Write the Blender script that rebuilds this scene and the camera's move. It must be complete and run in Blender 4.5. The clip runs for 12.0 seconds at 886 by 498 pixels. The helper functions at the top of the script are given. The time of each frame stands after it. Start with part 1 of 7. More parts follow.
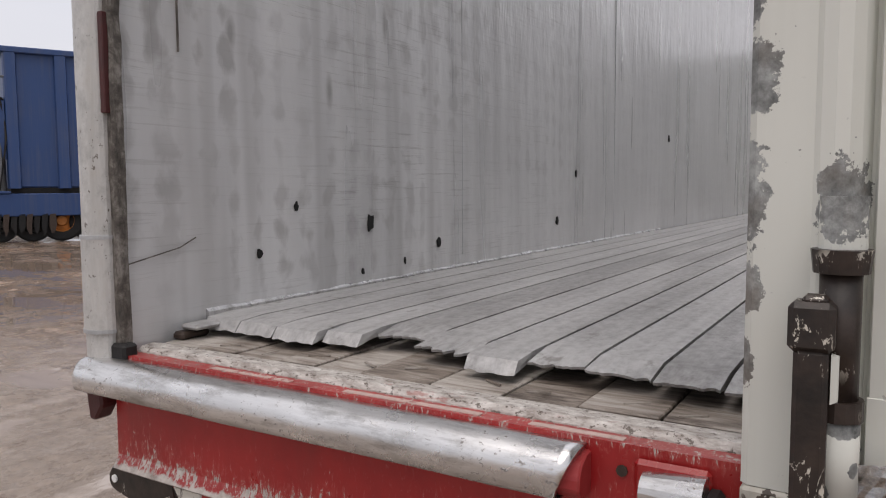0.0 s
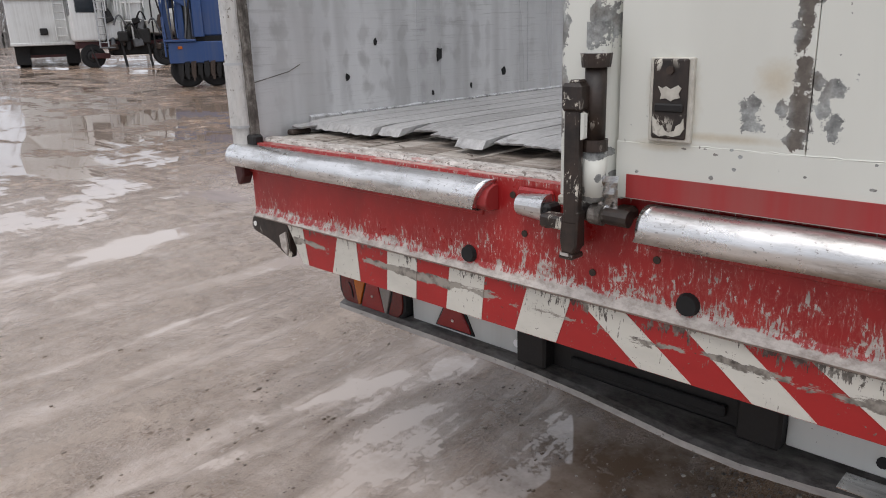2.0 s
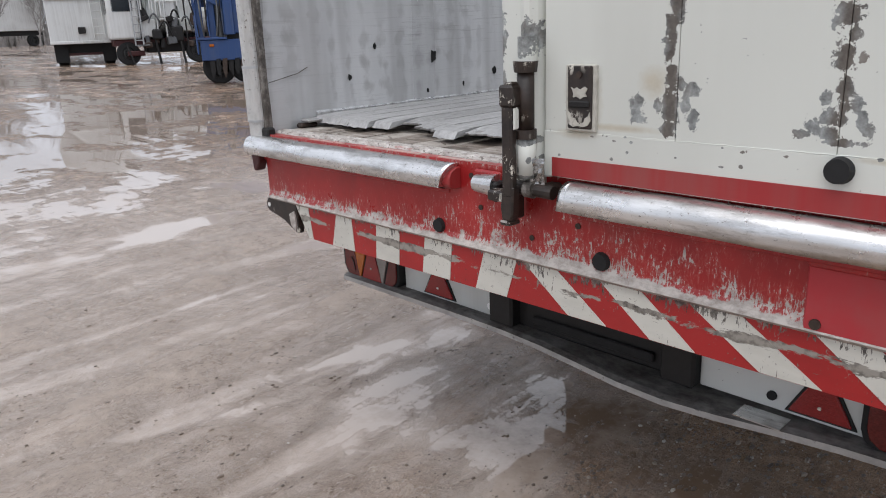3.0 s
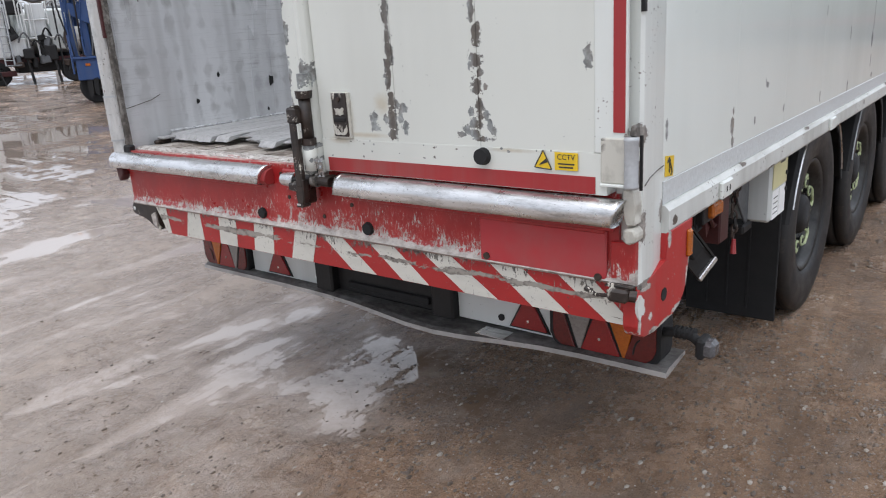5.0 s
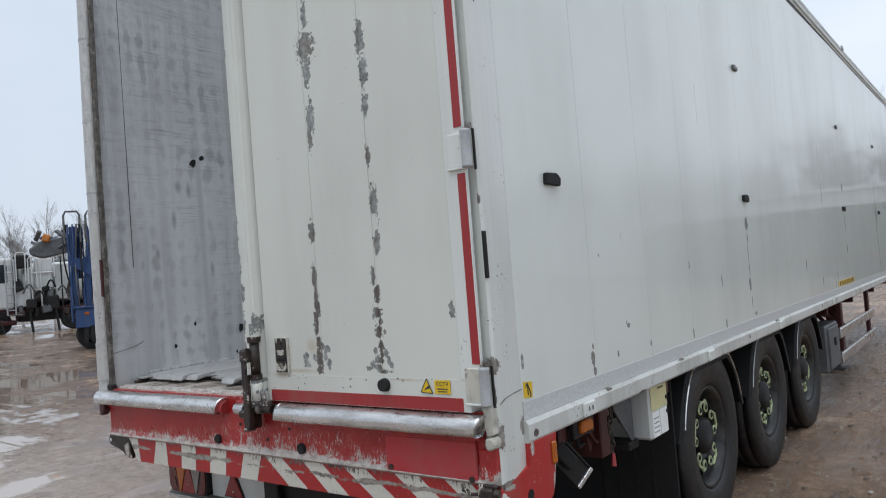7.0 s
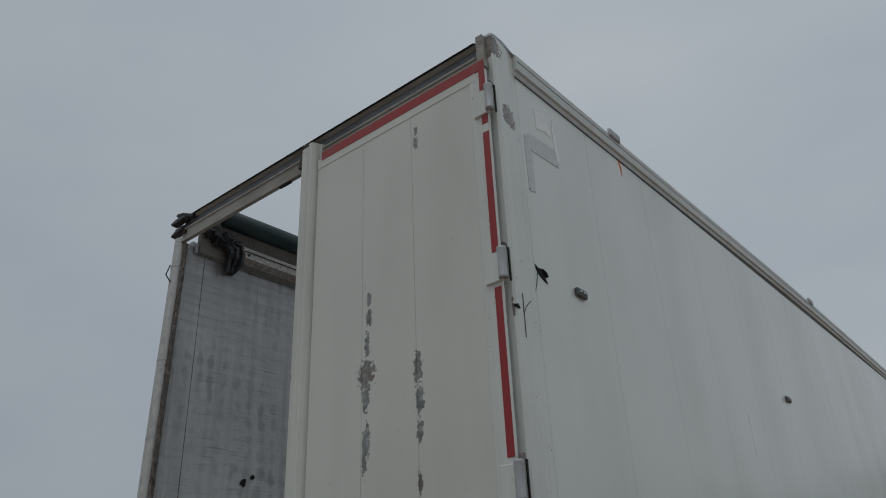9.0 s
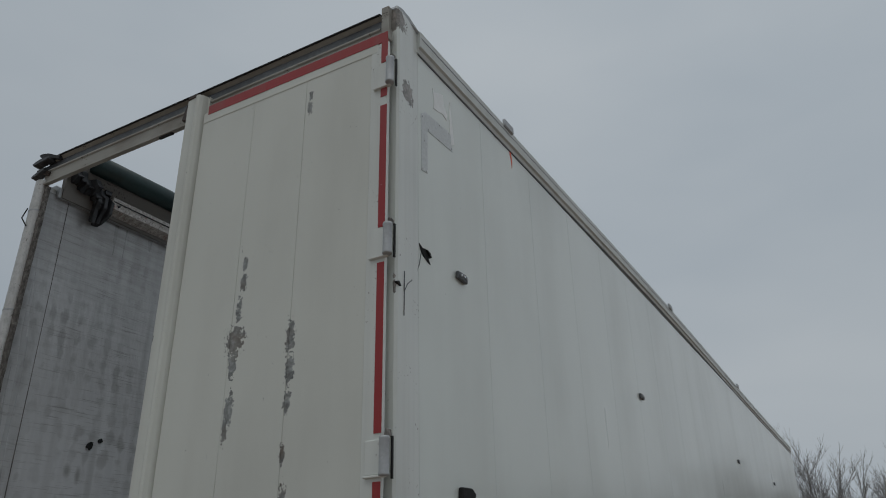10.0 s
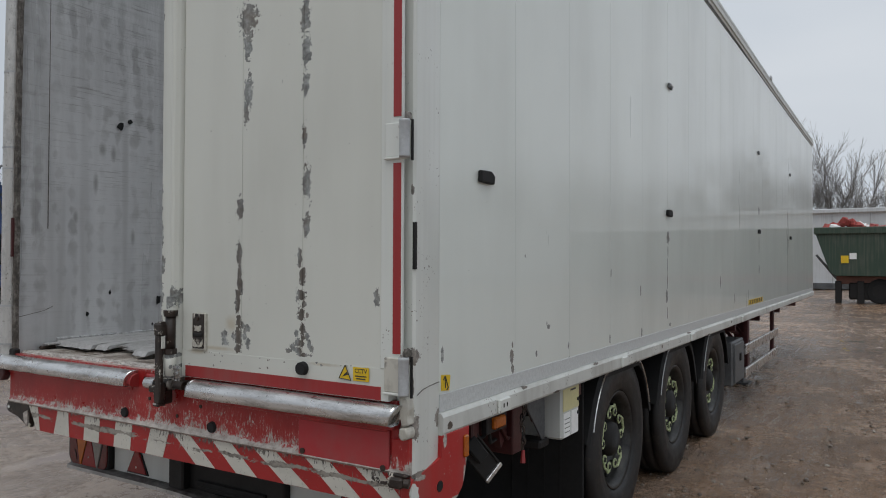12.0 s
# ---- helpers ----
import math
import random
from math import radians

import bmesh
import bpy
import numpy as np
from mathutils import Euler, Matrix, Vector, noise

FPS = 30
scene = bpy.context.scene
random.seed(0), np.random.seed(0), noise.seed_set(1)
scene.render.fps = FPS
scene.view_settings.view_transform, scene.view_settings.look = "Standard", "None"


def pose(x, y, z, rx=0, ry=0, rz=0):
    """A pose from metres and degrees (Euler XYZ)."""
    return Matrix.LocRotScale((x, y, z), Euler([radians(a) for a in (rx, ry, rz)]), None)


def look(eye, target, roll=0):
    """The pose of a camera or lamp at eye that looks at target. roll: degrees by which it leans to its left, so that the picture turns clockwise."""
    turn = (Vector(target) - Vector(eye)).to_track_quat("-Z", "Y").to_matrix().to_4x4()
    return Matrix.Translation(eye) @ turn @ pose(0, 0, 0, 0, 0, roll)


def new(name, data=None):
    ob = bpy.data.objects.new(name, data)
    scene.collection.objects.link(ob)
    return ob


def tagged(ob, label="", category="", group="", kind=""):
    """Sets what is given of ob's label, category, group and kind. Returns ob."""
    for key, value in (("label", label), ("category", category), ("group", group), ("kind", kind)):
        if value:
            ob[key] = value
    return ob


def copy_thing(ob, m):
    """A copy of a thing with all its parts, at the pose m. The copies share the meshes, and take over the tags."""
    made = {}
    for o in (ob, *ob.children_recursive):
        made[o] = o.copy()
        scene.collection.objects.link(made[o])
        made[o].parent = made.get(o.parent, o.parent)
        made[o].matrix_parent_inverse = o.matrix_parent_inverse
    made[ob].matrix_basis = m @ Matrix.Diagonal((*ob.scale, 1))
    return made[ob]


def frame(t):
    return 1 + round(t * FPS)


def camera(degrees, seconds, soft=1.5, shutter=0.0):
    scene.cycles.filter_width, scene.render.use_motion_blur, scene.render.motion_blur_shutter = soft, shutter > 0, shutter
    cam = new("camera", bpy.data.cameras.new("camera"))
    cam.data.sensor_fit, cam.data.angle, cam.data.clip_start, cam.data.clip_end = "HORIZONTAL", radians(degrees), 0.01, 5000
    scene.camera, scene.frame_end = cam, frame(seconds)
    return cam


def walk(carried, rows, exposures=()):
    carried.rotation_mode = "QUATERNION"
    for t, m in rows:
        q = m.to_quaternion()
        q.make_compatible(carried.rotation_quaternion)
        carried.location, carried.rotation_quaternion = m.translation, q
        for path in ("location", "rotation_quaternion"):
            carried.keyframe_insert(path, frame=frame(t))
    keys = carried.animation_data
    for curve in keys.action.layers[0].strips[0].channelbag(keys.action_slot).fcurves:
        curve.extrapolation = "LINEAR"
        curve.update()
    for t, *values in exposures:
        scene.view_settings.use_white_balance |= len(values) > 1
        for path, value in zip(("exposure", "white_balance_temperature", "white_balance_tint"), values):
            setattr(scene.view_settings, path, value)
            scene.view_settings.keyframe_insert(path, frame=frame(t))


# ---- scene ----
cam = camera(61.8, 12.0, soft=1.0, shutter=0.06)
PATH = [
    (0, (-1.084, -0.941, 1.445), (-2.118, 0.763, 1.282), -0.3),
    (0.5, (-0.921, -1.096, 1.418), (-2.108, 0.47, 1.047), -1.0),
    (1, (-0.735, -1.2, 1.412), (-1.98, 0.289, 0.928), -1.0),
    (1.5, (-0.54, -1.198, 1.418), (-1.836, 0.223, 0.871), -1.5),
    (2, (-0.357, -1.28, 1.426), (-1.696, 0.095, 0.863), -1.8),
    (2.5, (-0.165, -1.426, 1.434), (-1.531, -0.081, 0.864), -1.9),
    (3, (0.019, -1.439, 1.463), (-1.374, -0.123, 0.889), -2.3),
    (3.2, (0.112, -1.448, 1.468), (-1.279, -0.131, 0.891), -2.0),
    (4.8, (0.695, -1.729, 1.538), (-0.629, -0.337, 0.983), -4.1),
    (5, (0.786, -1.752, 1.546), (-0.419, -0.261, 0.978), -3.7),
    (5.5, (1.034, -1.779, 1.568), (-0.098, -0.228, 1.007), -3.8),
    (6, (1.258, -1.954, 1.589), (0.11, -0.407, 1.050), -4.2),
    (6.5, (1.382, -2.053, 1.582), (0.194, -0.499, 1.162), -4.4),
    (7, (1.421, -2.071, 1.588), (0.217, -0.476, 1.651), -4.5),
    (7.5, (1.43, -2.099, 1.604), (0.248, -0.541, 2.026), -4.4),
    (9.3, (1.467, -2.155, 1.602), (0.335, -0.778, 2.507), -2.3),
    (9.5, (1.445, -2.152, 1.593), (0.343, -0.738, 2.480), -1.2),
    (10, (1.434, -2.128, 1.594), (0.541, -0.544, 2.427), -1.1),
    (10.5, (1.432, -2.116, 1.595), (0.528, -0.448, 2.228), -1.0),
    (11, (1.441, -2.09, 1.598), (0.477, -0.349, 1.797), -0.7),
    (11.5, (1.434, -2.084, 1.591), (0.439, -0.355, 1.738), -0.3),
    (12, (1.425, -2.077, 1.585), (0.376, -0.374, 1.618), 0.2),
]
EXPOSURE = [(0.0, 0.35, 7100, 16), (1.0, 0.5, 7000, 15), (2.5, 0.62, 6650, 12), (5.5, 0.76, 6400, 11), (6.5, 0.72, 6350, 9), (7.0, 0.29, 6300, 8), (7.7, -0.37, 6300, 8),
            (9.3, -0.86, 6500, 5), (10.0, -0.83, 6500, 5), (10.6, -0.66, 6550, 6), (11.0, -0.34, 6700, 6), (12.0, -0.16, 6600, 8)]
walk(cam, [(t, look(eye, target, roll)) for t, eye, target, roll in PATH], EXPOSURE)

# ---- world, sun, exposure ----
world = bpy.data.worlds.new("overcast")
scene.world = world
world.use_nodes = True
wn, wl = world.node_tree.nodes, world.node_tree.links
wn.clear()
w_out = wn.new("ShaderNodeOutputWorld")
w_bg = wn.new("ShaderNodeBackground")
w_sky = wn.new("ShaderNodeTexSky")
w_sky.sky_type = "NISHITA"
w_sky.sun_disc = False
w_sky.sun_elevation, w_sky.sun_rotation = radians(70), radians(164)
w_sky.dust_density, w_sky.air_density = 4.0, 1.0
w_hsv = wn.new("ShaderNodeHueSaturation")
w_hsv.inputs["Saturation"].default_value = 0.25
w_hsv.inputs["Value"].default_value = 0.09
w_co = wn.new("ShaderNodeTexCoord")
w_map = wn.new("ShaderNodeMapping")
w_map.inputs["Scale"].default_value = (1.0, 1.0, 2.6)
w_noise = wn.new("ShaderNodeTexNoise")
w_noise.inputs["Scale"].default_value = 1.3
w_noise.inputs["Detail"].default_value = 4.0
w_noise.inputs["Roughness"].default_value = 0.5
w_ramp = wn.new("ShaderNodeValToRGB")
w_ramp.color_ramp.elements[0].position, w_ramp.color_ramp.elements[1].position = 0.30, 0.72
w_ramp.color_ramp.elements[0].color = (0.50, 0.56, 0.65, 1)
w_ramp.color_ramp.elements[1].color = (0.66, 0.70, 0.77, 1)
w_mix = wn.new("ShaderNodeMix")
w_mix.data_type = "RGBA"
w_mix.inputs[0].default_value = 0.88
wl.new(w_sky.outputs["Color"], w_hsv.inputs["Color"])
wl.new(w_co.outputs["Generated"], w_map.inputs["Vector"])
wl.new(w_map.outputs["Vector"], w_noise.inputs["Vector"])
wl.new(w_noise.outputs["Fac"], w_ramp.inputs["Fac"])
wl.new(w_hsv.outputs["Color"], w_mix.inputs[6])
wl.new(w_ramp.outputs["Color"], w_mix.inputs[7])
# cloud cover thinner, and so brighter, overhead and a little to the north
w_dot = wn.new("ShaderNodeVectorMath")
w_dot.operation = "DOT_PRODUCT"
w_dot.inputs[1].default_value = (0.05, 0.35, 0.9)
w_thin = wn.new("ShaderNodeMapRange")
w_thin.inputs["From Min"].default_value, w_thin.inputs["From Max"].default_value = -0.5, 0.95
w_thin.inputs["To Min"].default_value, w_thin.inputs["To Max"].default_value = 0.82, 1.30
w_gain = wn.new("ShaderNodeVectorMath")
w_gain.operation = "SCALE"
wl.new(w_co.outputs["Generated"], w_dot.inputs[0])
wl.new(w_dot.outputs["Value"], w_thin.inputs["Value"])
wl.new(w_mix.outputs[2], w_gain.inputs[0])
wl.new(w_thin.outputs["Result"], w_gain.inputs["Scale"])
wl.new(w_gain.outputs[0], w_bg.inputs["Color"])
w_bg.inputs["Strength"].default_value = 1.0
wl.new(w_bg.outputs["Background"], w_out.inputs["Surface"])
sun_data = bpy.data.lights.new("sun", "SUN")
sun_data.energy, sun_data.angle, sun_data.color = 0.9, radians(50), (1.0, 0.97, 0.93)
sun = new("sun", sun_data)
sun.matrix_world = look((2, -7, 20), (0, 0, 0))
tagged(sun, kind="structure")

# ---- material tools ----


class Mat:
    """A node material with a few shorthands."""

    def __init__(self, name, rough=0.5, metal=0.0, coords="Object"):
        self.m = bpy.data.materials.new(name)
        self.m.use_nodes = True
        self.n, self.l = self.m.node_tree.nodes, self.m.node_tree.links
        self.b = self.n["Principled BSDF"]
        self.b.inputs["Roughness"].default_value = rough
        self.b.inputs["Metallic"].default_value = metal
        if coords == "World":
            self.co = self.n.new("ShaderNodeNewGeometry").outputs["Position"]
        else:
            self.co = self.n.new("ShaderNodeTexCoord").outputs[coords]

    def put(self, value, socket):
        if isinstance(value, bpy.types.NodeSocket):
            self.l.new(value, socket)
        else:
            socket.default_value = value

    def set(self, **kw):
        for k, v in kw.items():
            self.put(v, self.b.inputs[k.replace("_", " ")])
        return self

    def scaled(self, s, src=None, rot=(0, 0, 0)):
        mp = self.n.new("ShaderNodeMapping")
        mp.inputs["Scale"].default_value = s if hasattr(s, "__len__") else (s, s, s)
        mp.inputs["Rotation"].default_value = rot
        self.l.new(src or self.co, mp.inputs["Vector"])
        return mp.outputs["Vector"]

    def noise(self, s, detail=4.0, rough=0.55, warp=0.0, src=None, rot=(0, 0, 0)):
        t = self.n.new("ShaderNodeTexNoise")
        t.inputs["Scale"].default_value = 1.0
        t.inputs["Detail"].default_value = detail
        t.inputs["Roughness"].default_value = rough
        t.inputs["Distortion"].default_value = warp
        self.l.new(self.scaled(s, src, rot), t.inputs["Vector"])
        return t.outputs["Fac"]

    def ramp(self, fac, stops):
        r = self.n.new("ShaderNodeValToRGB")
        e = r.color_ramp.elements
        while len(e) < len(stops):
            e.new(0.5)
        for el, (p, c) in zip(e, stops):
            el.position = p
            el.color = (c, c, c, 1) if not hasattr(c, "__len__") else (*c, 1)
        self.put(fac, r.inputs["Fac"])
        return r.outputs["Color"]

    def mix(self, fac, a, b, blend="MIX"):
        x = self.n.new("ShaderNodeMix")
        x.data_type, x.blend_type = "RGBA", blend
        self.put(fac, x.inputs[0])
        for v, s in ((a, x.inputs[6]), (b, x.inputs[7])):
            self.put((*v, 1) if isinstance(v, tuple) and len(v) == 3 else v, s)
        return x.outputs[2]

    def math(self, op, a, b=0.0, clamp=False):
        x = self.n.new("ShaderNodeMath")
        x.operation, x.use_clamp = op, clamp
        self.put(a, x.inputs[0])
        self.put(b, x.inputs[1])
        return x.outputs[0]

    def axis(self, i, src=None):
        s = self.n.new("ShaderNodeSeparateXYZ")
        self.l.new(src or self.co, s.inputs[0])
        return s.outputs[i]

    def blobs(self, spots, edge=0.55, scale=38.0, soft=False):
        """A ragged mask of spots, each (centre, half sizes)."""
        total = None
        for c, r in spots:
            d = self.n.new("ShaderNodeVectorMath")
            d.operation = "SUBTRACT"
            self.l.new(self.co, d.inputs[0])
            d.inputs[1].default_value = c
            e = self.n.new("ShaderNodeVectorMath")
            e.operation = "DIVIDE"
            self.l.new(d.outputs[0], e.inputs[0])
            e.inputs[1].default_value = r
            f = self.n.new("ShaderNodeVectorMath")
            f.operation = "LENGTH"
            self.l.new(e.outputs[0], f.inputs[0])
            total = f.outputs["Value"] if total is None else self.math("MINIMUM", total, f.outputs["Value"])
        rim = self.math("ADD", self.math("MULTIPLY", self.noise(scale, 5.0, 0.66), 0.6), self.math("MULTIPLY", self.noise(scale * 3.1, 5.0, 0.7), 0.4))
        ragged = self.math("ADD", total, self.math("MULTIPLY", self.math("SUBTRACT", rim, 0.5), edge * 5))
        if soft:
            return self.ramp(ragged, [(0.25, 1.0), (1.0, 0.0)])
        return self.ramp(ragged, [(0.0, 1.0), (0.90, 1.0), (0.95, 0.0)]) if total is not None else None

    def bump(self, height, strength=0.3, dist=0.01):
        x = self.n.new("ShaderNodeBump")
        x.inputs["Strength"].default_value = strength
        x.inputs["Distance"].default_value = dist
        self.put(height, x.inputs["Height"])
        self.l.new(x.outputs["Normal"], self.b.inputs["Normal"])
        return self

    def rnd(self):
        return self.n.new("ShaderNodeObjectInfo").outputs["Random"]


def simple(name, col, rough=0.5, metal=0.0, var=0.25, scale=9.0, bump=0.15, fine=60.0):
    """Plain worn surface: colour varied at two scales, roughness varied, slight relief."""
    m = Mat(name, rough, metal)
    lo = tuple(c * (1 - var) for c in col)
    hi = tuple(min(1, c * (1 + var)) for c in col)
    a = m.noise(scale, 5.0, 0.6)
    b = m.noise(fine, 3.0, 0.6)
    f = m.math("ADD", m.math("MULTIPLY", a, 0.7), m.math("MULTIPLY", b, 0.3))
    m.set(Base_Color=m.ramp(f, [(0.3, lo), (0.7, hi)]), Roughness=m.ramp(a, [(0.3, max(0.02, rough - 0.1)), (0.7, min(1, rough + 0.1))]))
    m.bump(b, bump, 0.003)
    return m.m


BARE = (0.24, 0.25, 0.245)


def painted(name, col, rough, spots=(), dirt=0.35, coat=0.0, seams=(), stains=(), streak=(14, 14, 0.5), edge=0.5, chips=0.72, bare=BARE):
    """Old vehicle paint: grime runs, specks and patches that have flaked to bare metal."""
    m = Mat(name, rough, coords="World")
    run = m.noise(streak, 4.0, 0.6)
    big = m.noise(1.1, 3.0, 0.5)
    grime = m.ramp(m.math("MULTIPLY", run, m.math("ADD", big, 0.45)), [(0.42, 0.0), (0.75, dirt)])
    base = m.mix(m.ramp(big, [(0.35, 0.0), (0.7, 0.5)]), col, tuple(c * 0.88 for c in col))
    base = m.mix(grime, base, (0.20, 0.18, 0.15))
    speck = m.ramp(m.noise(90, 2.0, 0.5), [(chips, 0.0), (chips + 0.02, 1.0)])
    speck = m.math("MULTIPLY", speck, m.ramp(m.noise(6, 2.0, 0.5), [(0.55, 0.0), (0.62, 1.0)]))
    mask = speck
    if spots:
        mask = m.math("MAXIMUM", m.blobs(spots, edge), speck)
    metal_col = m.ramp(m.math("ADD", m.math("MULTIPLY", m.noise(60, 6.0, 0.75), 0.55), m.math("MULTIPLY", m.noise(19, 4.0, 0.65), 0.45)), [(0.34, tuple(c * 0.28 for c in bare)), (0.5, bare), (0.62, tuple(c * 1.7 for c in bare))])
    metal_col = m.mix(m.ramp(m.noise(7, 4.0, 0.6), [(0.5, 0.0), (0.68, 0.7)]), metal_col, (0.16, 0.125, 0.095))
    for sx in seams:
        off = m.math("ABSOLUTE", m.math("ADD", m.math("SUBTRACT", m.axis(0), sx), m.math("MULTIPLY", m.math("SUBTRACT", m.noise((10, 10, 26), 4.0, 0.65), 0.5), 0.045)))
        low = m.ramp(m.math("MULTIPLY", m.axis(2), 0.25), [(0.36, 0.9), (0.56, 0.1)])
        metal_col = m.mix(m.math("MULTIPLY", low, m.ramp(m.math("MULTIPLY", off, 13.0), [(0.10, 1.0), (0.34, 0.0)])), metal_col, m.mix(m.noise(60, 4.0, 0.7), (0.03, 0.024, 0.02), (0.17, 0.14, 0.115)))
    if stains:
        base = m.mix(m.math("MULTIPLY", m.blobs(stains, 0.25, 22.0, True), 0.65), base, m.mix(m.noise(50, 4.0, 0.7), (0.36, 0.29, 0.19), (0.56, 0.50, 0.38)))
    m.set(Base_Color=m.mix(mask, base, metal_col), Roughness=m.mix(mask, m.ramp(run, [(0.3, rough), (0.8, rough + 0.18)]), (0.55, 0.55, 0.55)))
    m.set(Coat_Weight=coat, Coat_Roughness=0.04)
    m.bump(m.math("SUBTRACT", m.math("MULTIPLY", m.noise(14, 3.0, 0.5), 0.5), mask), 0.25, 0.002)
    return m.m


# door: flaked strips along the two panel seams and along the free edge
DOOR_SPOTS = []
for cx, cz, rx, rz in (
        (-0.755, 2.88, 0.012, 0.03), (-0.757, 2.80, 0.018, 0.035), (-0.765, 2.68, 0.014, 0.06), (-0.772, 2.54, 0.05, 0.06), (-0.775, 2.44, 0.02, 0.05),
        (-0.77, 2.25, 0.022, 0.06), (-0.78, 2.17, 0.015, 0.05), (-0.81, 1.80, 0.02, 0.055), (-0.815, 1.62, 0.018, 0.05), (-0.81, 1.50, 0.018, 0.07),
        (-0.448, 3.645, 0.012, 0.022), (-0.447, 3.585, 0.016, 0.03), (-0.47, 2.50, 0.022, 0.07), (-0.465, 2.38, 0.02, 0.06), (-0.465, 2.25, 0.016, 0.04),
        (-0.47, 2.06, 0.012, 0.035), (-0.455, 1.88, 0.026, 0.065), (-0.46, 1.73, 0.02, 0.05), (-0.49, 1.60, 0.014, 0.04), (-0.475, 1.53, 0.018, 0.04), (-0.127, 1.46, 0.014, 0.03)):
    DOOR_SPOTS.append(((0.977 * cx + 0.0233, 0.0, 1.3 + 0.987 * (cz - 1.3)), (rx * (1.08 if cz > 1.9 else 0.9), 0.2, rz * (1.15 if cz > 1.9 else 0.98))))
# the skirts in which both strips end above the bottom profile
for cx, cz, rx, rz in (
        (-0.776, 1.445, 0.013, 0.05), (-0.784, 1.405, 0.013, 0.03), (-0.772, 1.35, 0.016, 0.03), (-0.770, 1.29, 0.022, 0.05), (-0.775, 1.245, 0.026, 0.018),
        (-0.852, 1.285, 0.018, 0.026), (-0.846, 1.262, 0.018, 0.014), (-0.800, 1.29, 0.010, 0.014), (-0.728, 1.32, 0.018, 0.016), (-0.740, 1.295, 0.014, 0.03), (-0.722, 1.262, 0.014, 0.026), (-0.750, 1.335, 0.010, 0.02),
        (-0.449, 1.458, 0.026, 0.026), (-0.436, 1.425, 0.014, 0.02), (-0.446, 1.385, 0.022, 0.03), (-0.420, 1.385, 0.010, 0.012), (-0.444, 1.33, 0.014, 0.03), (-0.470, 1.315, 0.012, 0.014), (-0.462, 1.285, 0.018, 0.02),
        (-0.488, 1.268, 0.016, 0.016), (-0.508, 1.251, 0.018, 0.009), (-0.466, 1.255, 0.026, 0.016), (-0.440, 1.295, 0.012, 0.03), (-0.419, 1.308, 0.012, 0.018), (-0.408, 1.283, 0.010, 0.016), (-0.398, 1.262, 0.012, 0.014), (-0.44, 1.240, 0.050, 0.007)):
    DOOR_SPOTS.append(((cx, 0.0, cz), (rx, 0.2, rz)))
spot_rng = random.Random(21)
for i in range(20):
    low = i > 13
    DOOR_SPOTS.append(((spot_rng.uniform(-1.08, -0.14), 0.0, spot_rng.uniform(1.158, 1.20) if low else spot_rng.uniform(1.206, 1.219)), (spot_rng.uniform(0.002, 0.006), 0.2, spot_rng.uniform(0.002, 0.004))))
EDGE_SPOTS = []
for cz, rx, rz in ((1.24, 0.02, 0.04), (1.33, 0.035, 0.04), (1.44, 0.035, 0.08), (1.57, 0.045, 0.06), (1.69, 0.03, 0.08), (1.80, 0.02, 0.03), (1.88, 0.02, 0.04),
                   (2.05, 0.012, 0.05), (2.35, 0.012, 0.06), (2.62, 0.02, 0.05)):
    EDGE_SPOTS.append(((-1.228, 0.0, cz), (rx * 0.8, 0.2, rz * 0.85)))
EDGE_SPOTS.append(((-1.128, -0.05, 1.43), (0.028, 0.2, 0.05)))
EDGE_SPOTS.append(((-1.118, -0.08, 1.193), (0.020, 0.05, 0.010)))
EDGE_SPOTS.append(((-1.125, -0.08, 1.108), (0.030, 0.05, 0.006)))
for cx, cz in ((-1.112, 1.195), (-1.135, 1.125), (-1.108, 1.15)):
    EDGE_SPOTS.append(((cx, -0.08, cz), (0.005, 0.2, 0.009)))
SIDE_SPOTS = [((0, cy, cz), (0.2, ry, rz)) for cy, cz, ry, rz in (
    (0.805, 1.175, 0.020, 0.035), (0.815, 1.12, 0.016, 0.022), (0.812, 1.225, 0.008, 0.014), (1.20, 1.275, 0.020, 0.012), (1.18, 1.29, 0.006, 0.012), (1.06, 1.16, 0.010, 0.016), (0.235, 1.245, 0.010, 0.035), (0.94, 1.61, 0.007, 0.008),
    (2.10, 1.52, 0.010, 0.022), (1.46, 1.09, 0.012, 0.02), (2.68, 1.40, 0.010, 0.035), (3.345, 1.76, 0.040, 0.05), (3.345, 1.66, 0.012, 0.04), (3.33, 1.56, 0.009, 0.06), (3.33, 1.44, 0.010, 0.06), (3.315, 1.34, 0.028, 0.05), (3.33, 1.22, 0.010, 0.05),
    (3.40, 1.13, 0.03, 0.015), (2.08, 1.14, 0.012, 0.03), (2.70, 1.13, 0.014, 0.03), (1.45, 1.16, 0.009, 0.02), (7.45, 2.20, 0.05, 0.05), (7.45, 1.8, 0.02, 0.1), (7.45, 1.5, 0.03, 0.06), (5.2, 1.4, 0.02, 0.06), (5.9, 1.22, 0.02, 0.05), (10.2, 1.9, 0.03, 0.12))]
